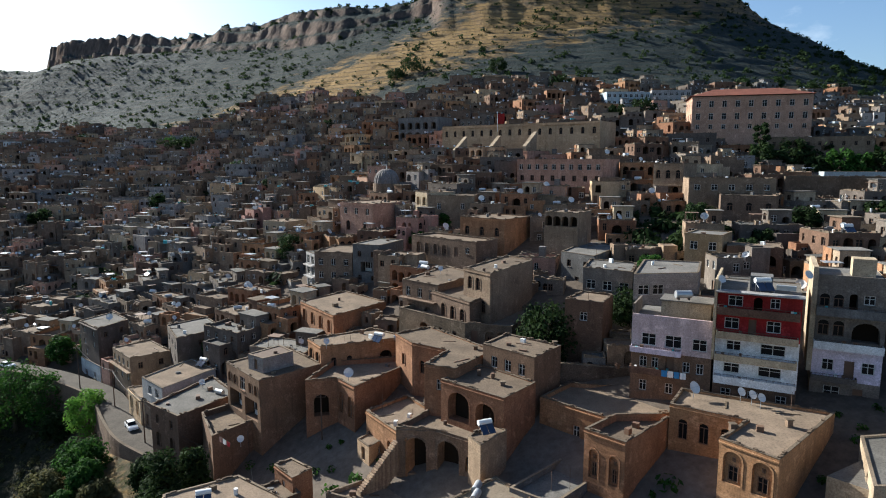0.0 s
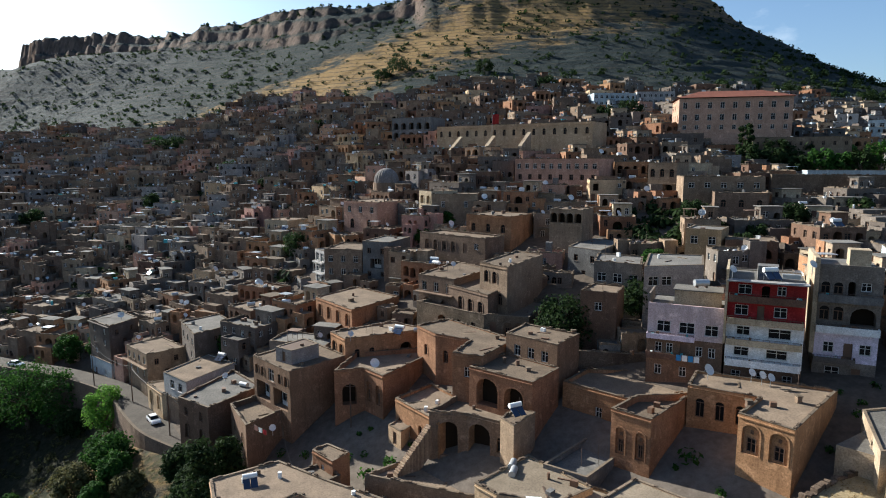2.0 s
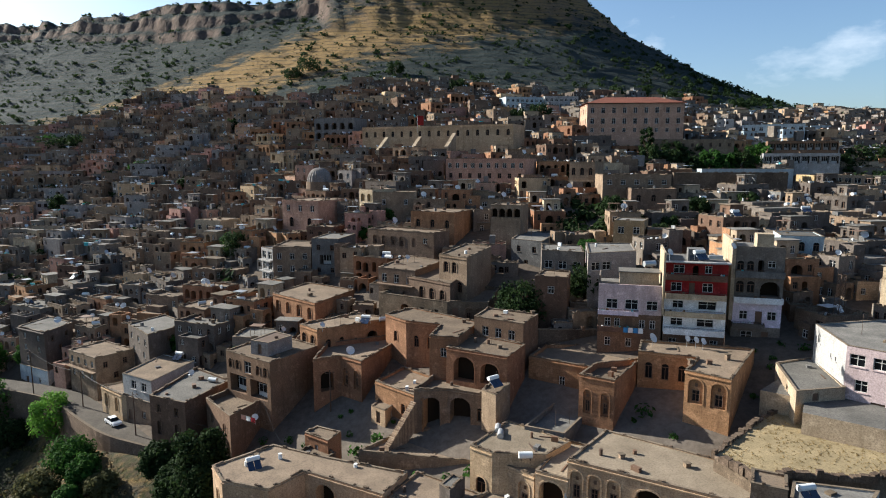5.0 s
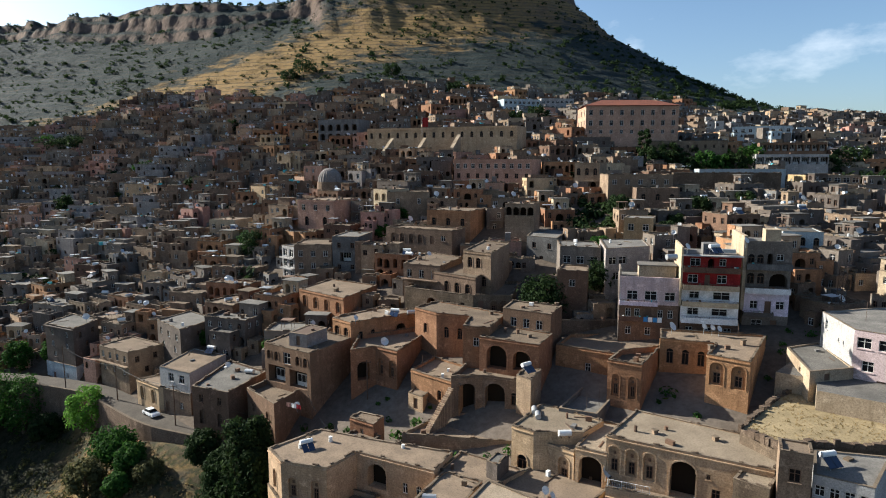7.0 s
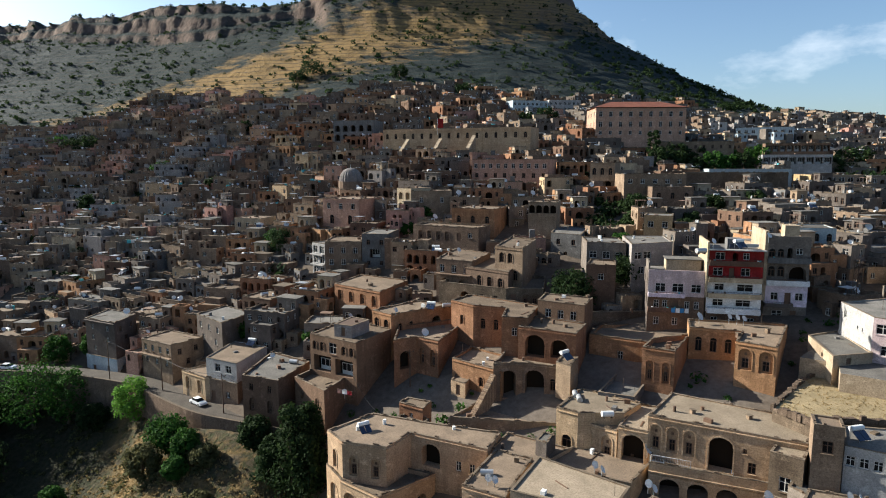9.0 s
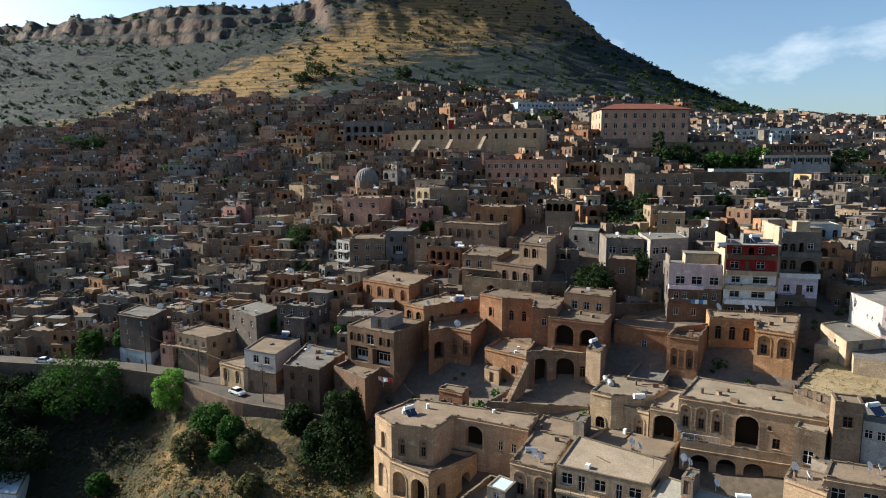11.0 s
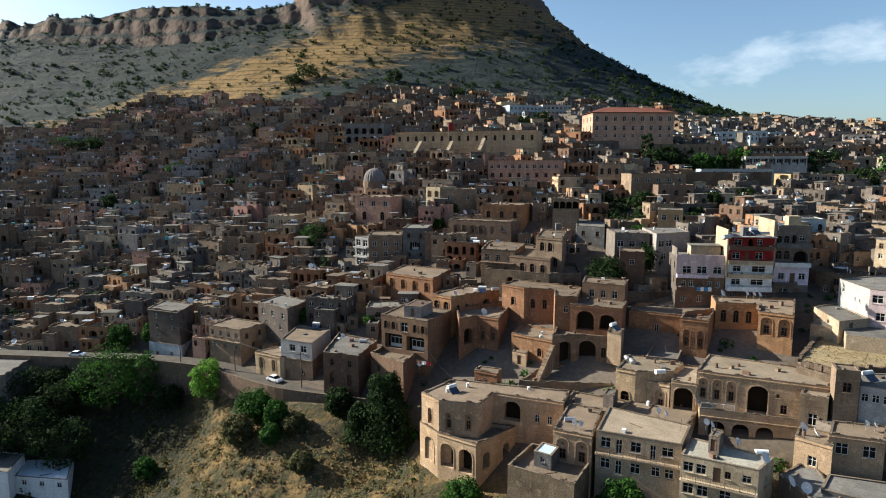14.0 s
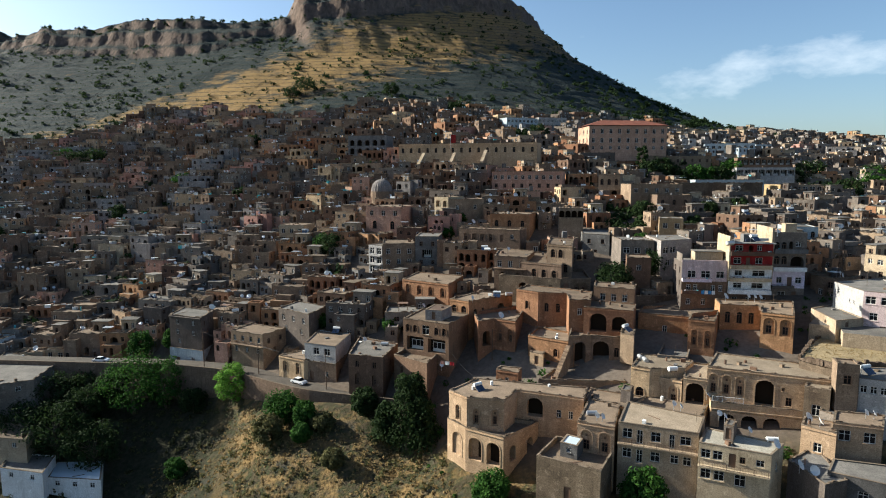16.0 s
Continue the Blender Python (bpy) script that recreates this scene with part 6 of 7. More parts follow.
for px, py, k in SPOTS[:150]:
    top, turn = house_pose(px, py)
    h, w, d, lip = PROTOS[k]
    copy_thing(h, pose(px, py, top - SKIRT, 0, 0, turn))
    ROOFS.append((px, py, top - lip, w, d, turn))


def house_arrays(h):
    """All faces of a prototype as points, faces and materials."""
    v, f, mats = [], [], []
    for o in h.children_recursive:
        m, n = np.array(o.matrix_basis), len(v)
        for q in o.data.vertices:
            v.append((m @ np.array([*q.co, 1]))[:3])
        for p in o.data.polygons:
            f.append([n + k for k in p.vertices])
            mats.append(o.data.materials[p.material_index])
    return np.array(v), f, mats


def far_town(spots, name, label, category):
    """The houses further up, too many to tell apart, as one mesh."""
    packed = [house_arrays(h) for h, w, d, lip in PROTOS]
    V, F, M, T, count, order = [], [], [], [], 0, {}
    for px, py, k in spots:
        top, turn = house_pose(px, py, k >= SMALL)
        v, f, mats = packed[k]
        m = np.array(pose(px, py, top - SKIRT, 0, 0, turn))
        V.append(v @ m[:3, :3].T + m[:3, 3])
        F += [[count + k for k in p] for p in f]
        M += [order.setdefault(k, len(order)) for k in mats]
        T.append(np.full(len(v), rng.random()))
        count += len(v)
        for j in range(0 if k >= SMALL else rng.choice([0, 1, 1, 2, 3])):
            # white dishes, tanks and heaters on the roof
            s = Shape()
            x, y, z = px + rng.uniform(-2.4, 2.4), py + rng.uniform(-2.4, 2.4), top - 0.4
            if rng.random() < 0.6:
                c, r = Vector((x, y, z + 1.3)), rng.uniform(0.35, 0.6)
                s.bar((x, y, z), (x, y, z + 1.1), 0.05, 3)
                s.bar(c, c + Vector((0.1, -0.2, 0.14)), r * 0.4, 7, 0, r)
            else:
                s.box(x - 0.8, y - 0.35, z, x + 0.8, y + 0.35, z + rng.uniform(0.7, 1.1))
            V.append(np.array(s.v))
            F += [[count + k for k in p] for p in s.f]
            M += [order.setdefault(rng.choice([DISH, TANK, METAL]), len(order))] * len(s.f)
            T.append(np.zeros(len(s.v)))
            count += len(s.v)
        for j in range(rng.choice([0, 1, 2, 3, 4]) if k < SMALL and math.hypot(px, py) < 330 else 0):
            # crates, boards, washing and rubble lying on the roof
            s = Shape()
            x, y, z = px + rng.uniform(-2.6, 2.6), py + rng.uniform(-2.6, 2.6), top - 0.5
            a, b, c = rng.uniform(0.15, 0.9), rng.uniform(0.15, 0.5), rng.uniform(0.6, 1.3)
            s.box(x - a, y - b, z, x + a, y + b, z + c)
            V.append(np.array(s.v))
            F += [[count + k for k in p] for p in s.f]
            M += [order.setdefault(rng.choice([WOOD, IRON, WALLS["grey"], WALLS["rubble"], WALLS["white"], COPING, TANK, TEAL]), len(order))] * len(s.f)
            T.append(np.full(len(s.v), rng.random()))
            count += len(s.v)
    me = bpy.data.meshes.new(name)
    me.from_pydata(np.concatenate(V).tolist(), [], F)
    for k in order:
        me.materials.append(k)
    me.polygons.foreach_set("material_index", M)
    me.attributes.new("tone", "FLOAT", "POINT").data.foreach_set("value", np.concatenate(T).astype(np.float32))
    me.update()
    tagged(new(name, me), label, category, kind="stuff")


far_town(SPOTS[150:], "distant_houses", "crowded flat-roofed stone houses climbing the upper slope", "houses")
far_town(HUTS, "lean_to_sheds", "small stone sheds and huts crammed between the houses", "sheds")
for h, w, d, lip in PROTOS:
    for o in [*h.children_recursive, h]:
        bpy.data.objects.remove(o)


# ---- trees and scrub ----
def leaf_cloud(s, centre, size, count, leaf, r, mat=0, flat=1.0):
    """Small leaf clumps scattered through a lobe."""
    for k in range(count):
        v = Vector((r.gauss(0, 1), r.gauss(0, 1), r.gauss(0, 1)))
        v = v.normalized() * (r.random() ** 0.45)
        p = Vector(centre) + Vector((v.x * size, v.y * size, v.z * size * flat))
        n = (v + Vector((r.uniform(-0.7, 0.7), r.uniform(-0.7, 0.7), r.uniform(-0.2, 0.9)))).normalized()
        q = n.to_track_quat("Z", "Y")
        a = r.uniform(0, 6.28)
        e = leaf * r.uniform(0.6, 1.3)
        u = q @ Vector((math.cos(a), math.sin(a), 0)) * e
        w = q @ Vector((-math.sin(a), math.cos(a), 0)) * e * 0.6
        s.face([p - u, p - w * 0.8, p + u, p + w * 0.8], mat)


def tree(label, x, y, h, spread, leaves, seed, lobes=16, leaf=0.42, tall=False, density=90):
    r = random.Random(seed)
    z = float(ground_z(x, y)) - 0.4
    home = tagged(new("tree"), label, "tree")
    home.location = (x, y, z)
    t = Shape()
    top = Vector((r.uniform(-0.3, 0.3), r.uniform(-0.3, 0.3), h * (0.8 if tall else 0.5)))
    t.bar((0, 0, 0), top * 0.5, 0.05 * h ** 0.8, 8, 0, 0.035 * h ** 0.8)
    t.bar(top * 0.5, top, 0.035 * h ** 0.8, 7, 0, 0.015 * h ** 0.8)
    c = Shape()
    for k in range(lobes):
        a = k * 2.4 + r.uniform(-0.4, 0.4)
        f = (k + 0.5) / lobes
        if tall:
            rad, zz = spread * (1.05 - 0.75 * f) * r.uniform(0.5, 0.9), h * (0.10 + 0.84 * f)
            size = spread * (0.66 - 0.3 * f)
        else:
            up = 0.96 - 1.85 * f if f < 0.92 else r.uniform(-0.3, 0.3)
            rad, zz = spread * 0.82 * math.sqrt(max(0.05, 1 - up * up)) * r.uniform(0.75, 1.08), h * (0.50 + 0.38 * up)
            size = spread * r.uniform(0.32, 0.5)
        p = Vector((rad * math.cos(a), rad * math.sin(a), zz))
        t.bar(top * r.uniform(0.35, 0.95), p, 0.02 * h ** 0.7, 5, 0, 0.01)
        leaf_cloud(c, p, size, density, leaf, r, 0, 0.8)
    part("trunk", t.mesh("trunk", BARK), home)
    part("crown", c.mesh("crown", leaves), home)
    return home


TREES = [
    (-101.5, 140.6, 18.0, 7.6, LEAF), (-93.6, 139.4, 15.0, 5.4, LEAF), (-106, 146, 10, 5, LEAF_DARK), (-122, 147, 13, 6.5, LEAF_DARK), (-114, 150, 9, 4.5, LEAF_DARK), (-86.5, 133.0, 7, 3.4, LEAF_DARK), (-76.6, 128.2, 11.4, 4.2, LEAF_BRIGHT),
    (-113.1, 139.8, 12, 5.2, LEAF_DARK), (-117.8, 131.9, 15, 7.5, LEAF_DARK), (-126.0, 137.6, 13, 7, LEAF_DARK), (-109.0, 126.5, 12, 6.5, LEAF_DARK),
    (-65.9, 107.0, 7.6, 4.2, LEAF), (-69.6, 101.8, 7.2, 3.2, SCRUB), (-48.7, 97.1, 7, 3.2, LEAF_DARK), (-57.6, 86.6, 4.6, 2.2, SCRUB), (-89.8, 114.5, 5.5, 2.4, LEAF), (-61.5, 100.5, 6.5, 2.6, LEAF), (-63.0, 96.0, 5.0, 2.0, LEAF), (-58.0, 97.5, 4.0, 2.4, SCRUB),
    (-33.2, 61.0, 6.6, 3.6, LEAF), (-12.6, 45.2, 8.0, 4.0, LEAF), (-92.6, 158.5, 7.5, 2.6, LEAF), (-101.3, 160.1, 9, 3.4, LEAF),
    (-42.4, 174.4, 9.5, 4.4, LEAF_DARK), (-0.6, 165.4, 5.6, 3.0, LEAF), (16.5, 97.5, 10.0, 5.0, LEAF_DARK), (32.0, 100.9, 8.2, 4.4, LEAF_DARK),
    (117.0, 220.2, 12, 4.4, LEAF_DARK), (110.6, 199.3, 9.4, 4.8, LEAF_DARK), (118.0, 197.7, 8.6, 4.6, LEAF_DARK), (126.0, 196.7, 7.8, 4.2, LEAF), (134, 198, 7.4, 3.8, LEAF), (152.8, 199.4, 9.4, 4.6, LEAF),
    (83.5, 266.0, 9, 5.4, LEAF_DARK), (72, 262, 7, 4.5, LEAF_DARK), (163.5, 149.7, 10, 5.6, LEAF_DARK), (193.2, 161.2, 11, 6, LEAF), (185, 155, 9, 5, LEAF), (201, 168, 10, 6, LEAF_DARK), (182.6, 182.0, 10, 5, LEAF_DARK),
    (-6.7, 160.0, 4.6, 2.8, LEAF), (-43.2, 182.1, 6, 4, LEAF), (-20.4, 414.4, 9.6, 8, LEAF_DARK), (-30, 410, 8, 6, LEAF_DARK), (32.5, 380, 9.3, 5.5, LEAF_DARK), (-51.2, 134.7, 5, 2.6, LEAF),
    (-227.7, 401.3, 8, 7, LEAF_DARK), (-160.8, 371.1, 8, 6, LEAF), (-143.1, 357.4, 9.3, 6.5, LEAF_DARK), (-152, 360, 8, 6, LEAF_DARK), (-120, 262, 8, 4, LEAF_DARK), (-95, 290, 7, 5, LEAF), (-70, 255, 6, 4, LEAF_DARK), (-165, 255, 9, 4.5, LEAF_DARK), (-60, 330, 7, 4, LEAF_DARK),
    (60, 330, 8, 6, LEAF_DARK), (170, 330, 9, 6, LEAF_DARK), (185, 326, 8, 6, LEAF_DARK), (200, 328, 9, 7, LEAF_DARK), (228, 322, 8, 6, LEAF_DARK), (150, 322, 8, 5, LEAF_DARK), (255, 300, 8, 5, LEAF_DARK), (270, 282, 7, 5, LEAF_DARK),
    (100.6, 200.0, 14.6, 2.6, LEAF_DARK), (96.9, 190.0, 9.1, 4.2, LEAF_DARK), (104.1, 188.0, 8.7, 4.0, LEAF_DARK), (109.4, 184.0, 7.5, 3.2, LEAF_DARK), (116.2, 184.0, 9.5, 4.0, LEAF), (121.6, 182.0, 9.0, 3.2, LEAF), (132.5, 181.0, 13.0, 5.0, LEAF), (126.3, 180.0, 10.7, 3.4, LEAF_DARK), (155.5, 168.0, 11.5, 4.5, LEAF_DARK), (165.1, 172.0, 13.1, 5.5, LEAF_DARK), (149.6, 150.0, 9.0, 6, LEAF_DARK), (156.4, 150.0, 8.3, 7, LEAF_DARK), (58.1, 142.0, 6.2, 3.4, LEAF_DARK), (60.9, 130.0, 5.0, 2.8, LEAF_DARK), (64.2, 124.0, 6.0, 2.8, LEAF_DARK), (59.2, 120.0, 5.6, 2.6, LEAF_DARK), (77.2, 132.0, 7.6, 3.4, LEAF_DARK),
    (40, 118, 5, 3, LEAF), (72, 126, 5, 3.0, LEAF_DARK), (98, 140, 6, 3.4, LEAF_DARK), (60, 142, 5, 3.5, SCRUB), (-36, 120, 5, 2.4, LEAF), (6, 150, 5, 2.4, LEAF_DARK), (-130, 150, 9, 5, LEAF_DARK), (-140, 142, 10, 6, LEAF_DARK), (-150, 150, 10, 6, LEAF),
]
LOOKS = {LEAF: "rounded tree with mid green leaves on the slope", LEAF_DARK: "dense dark green tree in shade", LEAF_BRIGHT: "young tree with bright yellow green leaves", SCRUB: "dry olive green shrub on the bank"}
for k, (x, y, h, w, leaves) in enumerate(TREES):
    near = math.hypot(x + 40, y) < 190
    tree(LOOKS[leaves], x, y, h, w, leaves, 100 + k, lobes=26 if near else 14, leaf=0.36 if near else 0.7, density=130 if near else 60)
for k, (x, y, h, w) in enumerate(((-41.6, 87.0, 17.5, 4.4), (-39.0, 84.0, 12, 3.6), (-45.5, 90.5, 9, 3.0), (-38.5, 90.5, 12, 3.4))):
    tree("tall dense dark green tree against the mansion", x, y, h, w, LEAF_DARK, 300 + k, lobes=34, leaf=0.36, tall=True, density=130)


def scatter(name, label, category, spots, mat, leaf, seed):
    """Low bushes or tufts, too many to count, as one mesh."""
    r = random.Random(seed)
    s = Shape()
    for x, y, size, count in spots:
        z = float(ground_z(x, y))
        leaf_cloud(s, (x, y, z + size * 0.45), size, count, leaf * max(0.5, size / 1.6), r, 0, 0.75)
    tagged(new(name, s.mesh(name, mat)), label, category, kind="stuff")


r = random.Random(21)
spots = []
while len(spots) < 3200:
    x, y = r.uniform(-520, 330), r.uniform(330, 700)
    if y < upper_edge(x) + 4 or y > np.interp(x, EDGE_X, EDGE_Y) - 6 or x < -0.72 * y + 0 and r.random() < 0.5:
        continue
    if ripple(x, y, 35, 3) < r.uniform(-0.9, 0.5):
        continue
    spots.append((x, y, r.choice([0.5, 0.6, 0.7, 0.9, 1.1, 1.4, 1.8, 2.6]), 22))
scatter("hillside_bushes", "dark green bushes dotted over the dry hillside", "bushes", spots, LEAF_DARK, 0.7, 5)
spots = []
for k in range(130):
    x = r.uniform(-330, 262)
    y = float(np.interp(x, EDGE_X, EDGE_Y)) + r.uniform(16, 34)
    spots.append((x, y, r.choice([1.2, 1.6, 2.2, 2.8]), 34))
scatter("ridge_pines", "dark pines and bushes along the cliff top", "trees", spots, LEAF_DARK, 0.7, 6)
spots = []
while len(spots) < 240:
    x, y = r.uniform(200, 330), r.uniform(300, 470)
    if y > upper_edge(x) + 3:
        spots.append((x, y, r.choice([1.4, 2.0, 2.6]), 30))
scatter("slope_scrub", "scrub along the lower right hillside", "bushes", spots, LEAF_DARK, 0.7, 7)
spots = []
while len(spots) < 2000:
    x, y = r.uniform(-96, -38), r.uniform(66, 122)
    if y > lower_edge(x) - 8 or ripple(x, y, 9, 4) < r.uniform(-1, 0.6):
        continue
    spots.append((x, y, r.uniform(0.2, 0.5), 10))
scatter("dry_grass", "tufts of straw coloured dry grass on the knoll", "grass", spots, STRAW, 0.45, 8)
spots = []
while len(spots) < 900:
    x, y = r.uniform(-135, -36), r.uniform(50, 140)
    if y > lower_edge(x) - 6 or ripple(x, y, 12, 9) < r.uniform(-0.6, 0.8):
        continue
    spots.append((x, y, r.uniform(0.4, 1.3), 26))
scatter("bank_scrub", "olive green scrub on the steep bank", "bushes", spots, SCRUB, 0.5, 9)


# ---- roof clutter ----
def dish_proto(size):
    home = tagged(new("satellite_dish"), "white satellite dish on a short mast on a flat roof", "satellite dish", "satellite dishes on the roofs")
    m = Shape()
    m.bar((0, 0, 0), (0, 0, 1.25), 0.045, 6)
    part("mast", m.mesh("mast", METAL), home)
    s = Shape()
    rings, n = 4, 14
    face = Vector((0.25, -0.8, 0.55)).normalized().to_track_quat("Z", "Y")
    rows = []
    for k in range(rings + 1):
        f = k / rings
        rows.append([Vector((0, 0, 1.35)) + face @ Vector((size * f * math.cos(j * math.tau / n), size * f * math.sin(j * math.tau / n), 0.28 * size * f * f)) for j in range(n)])
    for k in range(rings):
        for j in range(n):
            i = (j + 1) % n
            s.face([rows[k][j], rows[k][i], rows[k + 1][i], rows[k + 1][j]])
    part("bowl", s.mesh("bowl", DISH), home)
    a = Shape()
    a.bar(rows[-1][0], Vector((0, 0, 1.35)) + face @ Vector((0, 0, size * 0.9)), 0.025, 4)
    a.bar(rows[-1][7], Vector((0, 0, 1.35)) + face @ Vector((0, 0, size * 0.9)), 0.025, 4)
    part("receiver_arm", a.mesh("receiver_arm", METAL), home)
    return home


def heater_proto():
    home = tagged(new("solar_heater"), "solar water heater with a white tank and sloping panels", "water heater", "solar heaters on the roofs")
    t = Shape()
    t.bar((-0.95, 0.5, 1.35), (0.95, 0.5, 1.35), 0.36, 12)
    part("tank", t.mesh("tank", TANK), home)
    p = Shape()
    for x in (-0.92, 0.04):
        P = [(x, -0.9, 0.25), (x + 0.88, -0.9, 0.25), (x + 0.88, 0.35, 1.15), (x, 0.35, 1.15)]
        Q = [(a, b - 0.05, c + 0.07) for a, b, c in P]
        p.face(Q), p.face(P[::-1])
        for k in range(4):
            p.face([P[k], P[(k + 1) % 4], Q[(k + 1) % 4], Q[k]])
    part("panel", p.mesh("panel", PANEL), home)
    f = Shape()
    for x in (-0.85, 0.85):
        f.bar((x, 0.5, 0), (x, 0.5, 1.05), 0.03, 4), f.bar((x, -0.85, 0), (x, -0.85, 0.3), 0.03, 4), f.bar((x, -0.85, 0.28), (x, 0.5, 1.05), 0.03, 4)
    part("frame", f.mesh("frame", METAL), home)
    return home


def tank_proto(mat, label):
    home = tagged(new("water_tank"), label, "water tank", "water tanks on the roofs")
    b = Shape()
    b.bar((-0.9, 0, 0.62), (0.9, 0, 0.62), 0.45, 14)
    part("barrel", b.mesh("barrel", mat), home)
    f = Shape()
    for x in (-0.6, 0.6):
        f.box(x - 0.06, -0.4, 0, x + 0.06, 0.4, 0.25)
    part("cradle", f.mesh("cradle", IRON), home)
    return home


def chimney_proto():
    home = tagged(new("chimney"), "small stone chimney stub on a flat roof", "chimney", "chimneys on the roofs")
    s = Shape()
    s.box(-0.3, -0.3, 0, 0.3, 0.3, 0.8)
    part("shaft", s.mesh("shaft", WALLS["stone"]), home)
    c = Shape()
    c.box(-0.38, -0.38, 0.804, 0.38, 0.38, 0.92)
    part("cap", c.mesh("cap", COPING), home)
    return home


CLUTTER = [dish_proto(0.55), dish_proto(0.8), heater_proto(), tank_proto(METAL, "grey metal water tank lying on a roof"), tank_proto(TANK, "white plastic water tank lying on a roof"), chimney_proto()]


def put(k, x, y, z, turn=0):
    copy_thing(CLUTTER[k], pose(x, y, z, 0, 0, turn))


cr = random.Random(33)
for x, y, z, w, d, turn in ROOFS[:170]:
    for k in range(cr.choice([0, 1, 1, 2])):
        q = pose(0, 0, 0, 0, 0, turn) @ Vector((cr.uniform(-0.36, 0.36) * w, cr.uniform(-0.4, -0.1) * d, 0))
        put(cr.choice([0, 0, 1, 2, 3, 4, 5]), x + q.x * 0.8, y + q.y * 0.8, z, cr.uniform(-50, 50))


# clutter of the nearer roofs
put(2, -30.4, 74.0, 31.85, 20)
put(3, 4.0, 69.3, 36.15, 70)
put(3, 3.8, 67.4, 36.15, 70)
put(4, 5.1, 60.6, 36.15, -10)
put(3, -15.4, 57.0, 31.15, -20)
put(0, -16.2, 54.2, 31.15, 0)
put(0, -15.5, 53.5, 31.15, 10)
put(1, 8.6, 55.0, 31.9, 20)
put(4, 10.6, 54.6, 31.9, -38)
put(0, -1.4, 52.2, 32.15, 0)
put(0, -1.1, 50.7, 32.15, 30)
put(0, 2.9, 45.8, 32.15, -20)
put(0, 2.9, 44.5, 32.15, 20)
put(4, 5.2, 36.7, 31.55, -25)
put(0, 3.4, 39.6, 31.55, 10)
put(1, 3.1, 34.1, 31.55, 0)
put(1, 14.6, 38.3, 32.75, 0)
put(1, 14.8, 36.2, 32.75, 30)
put(1, 6.0, 32.1, 28.50, 10)
put(1, 6.5, 30.0, 28.50, -30)
put(0, 22.2, 34.0, 34.15, 0)
put(0, 23.0, 33.2, 34.15, 20)
put(1, 31.7, 75.6, 45.30, 10)
put(0, 37.0, 74.2, 45.30, 0)
put(0, 37.9, 73.2, 45.30, 0)
put(0, 38.5, 72.2, 45.30, 0)
put(5, 32.2, 65.9, 45.30, 0)
put(5, 39.1, 67.0, 45.30, 0)
put(1, -15.3, 97.0, 39.80, 0)
put(2, -11.6, 107.5, 43.15, -30)
put(3, -7.9, 108.2, 43.15, 0)
put(0, 9.2, 84.1, 37.20, 0)
put(1, 10.8, 85.1, 37.20, 30)
put(5, 8.2, 82.4, 44.15, 0)
put(5, 5.1, 94.4, 45.55, 0)
put(0, -31.8, 92.8, 30.50, 0)
put(5, 16.7, 90.2, 47.55, 0)
put(0, -20.0, 103.5, 43.15, 20)
put(2, -50.1, 125.0, 32.85, -30)
put(0, -45.2, 112.2, 32.75, 0)
put(3, -40.8, 109.1, 32.75, -30)
put(5, -12.8, 115.2, 43.15, 0)
put(1, -81.2, 148.0, 36.15, 0)
put(3, 0.4, 116.4, 50.90, 0)
put(0, -0.5, 124.5, 52.15, 0)
put(2, 5.6, 76.2, 40.32, 25)
put(5, 15.5, 54.5, 37.95, 0)
put(5, 22.1, 50.7, 37.95, 0)
put(2, 28.2, 38.6, 39.86, 0)
put(3, 28.1, 71.4, 59.00, 0)
put(2, 39.9, 76.0, 58.95, 0)
put(0, 35.1, 77.3, 58.95, 0)
put(0, 43.7, 73.4, 60.20, 0)


# ---- low walls, courtyard green, stairs, washing ----
def garden_walls():
    s = Shape()
    g = random.Random(77)
    n = 0
    while n < 620:
        x, y = g.uniform(-300, 260), g.uniform(90, 410)
        if y > upper_edge(x) + 8 or y < lower_edge(x) + 4 or x < -0.6 * y - 60 or any(b[0] < x < b[1] and b[2] < y < b[3] for b in BOUNDS):
            continue
        gx, gy = slope_dir(x, y)
        a = math.atan2(-gx, gy) + g.choice([0, 0, 0, math.pi / 2]) + g.uniform(-0.3, 0.3)
        L, h = g.uniform(3, 9), g.uniform(0.8, 2.4)
        z = float(ground_z(x, y))
        m = Matrix.Translation((x, y, z)) @ Matrix.Rotation(a, 4, "Z")
        k = len(s.v)
        s.box(-L / 2, -0.25, -3, L / 2, 0.25, h)
        s.v[k:] = [tuple(m @ Vector(v)) for v in s.v[k:]]
        n += 1
    tagged(new("garden_walls", s.mesh("garden_walls", WALLS["rubble"])), "low rubble walls of yards and terraces between the houses", "walls", kind="stuff")


garden_walls()


spots, tufts = [], []
while len(spots) < 60:
    x, y = r.uniform(-40, 60), r.uniform(30, 115)
    if any(in_outline(x, y, q) for q in FREE[:2]) and not any(in_outline(x, y, q, 0.5) for q in FOOT):
        spots.append((x, y, r.choice([0.5, 0.7, 1.0, 1.5]), 40))
scatter("court_plants", "potted shrubs and vines in the stone courts", "plants", spots, LEAF, 0.5, 14)
s = Shape()
while len(tufts) < 700:
    x, y = r.uniform(25, 56), r.uniform(31, 60)
    if in_outline(x, y, YARD) and ripple(x, y, 4, 3) > r.uniform(-1.2, 0.5):
        tufts.append((x, y))
        leaf_cloud(s, (x, y, 40.3 + 0.06), r.uniform(0.12, 0.3), 7, 0.09, r, 0, 0.6)
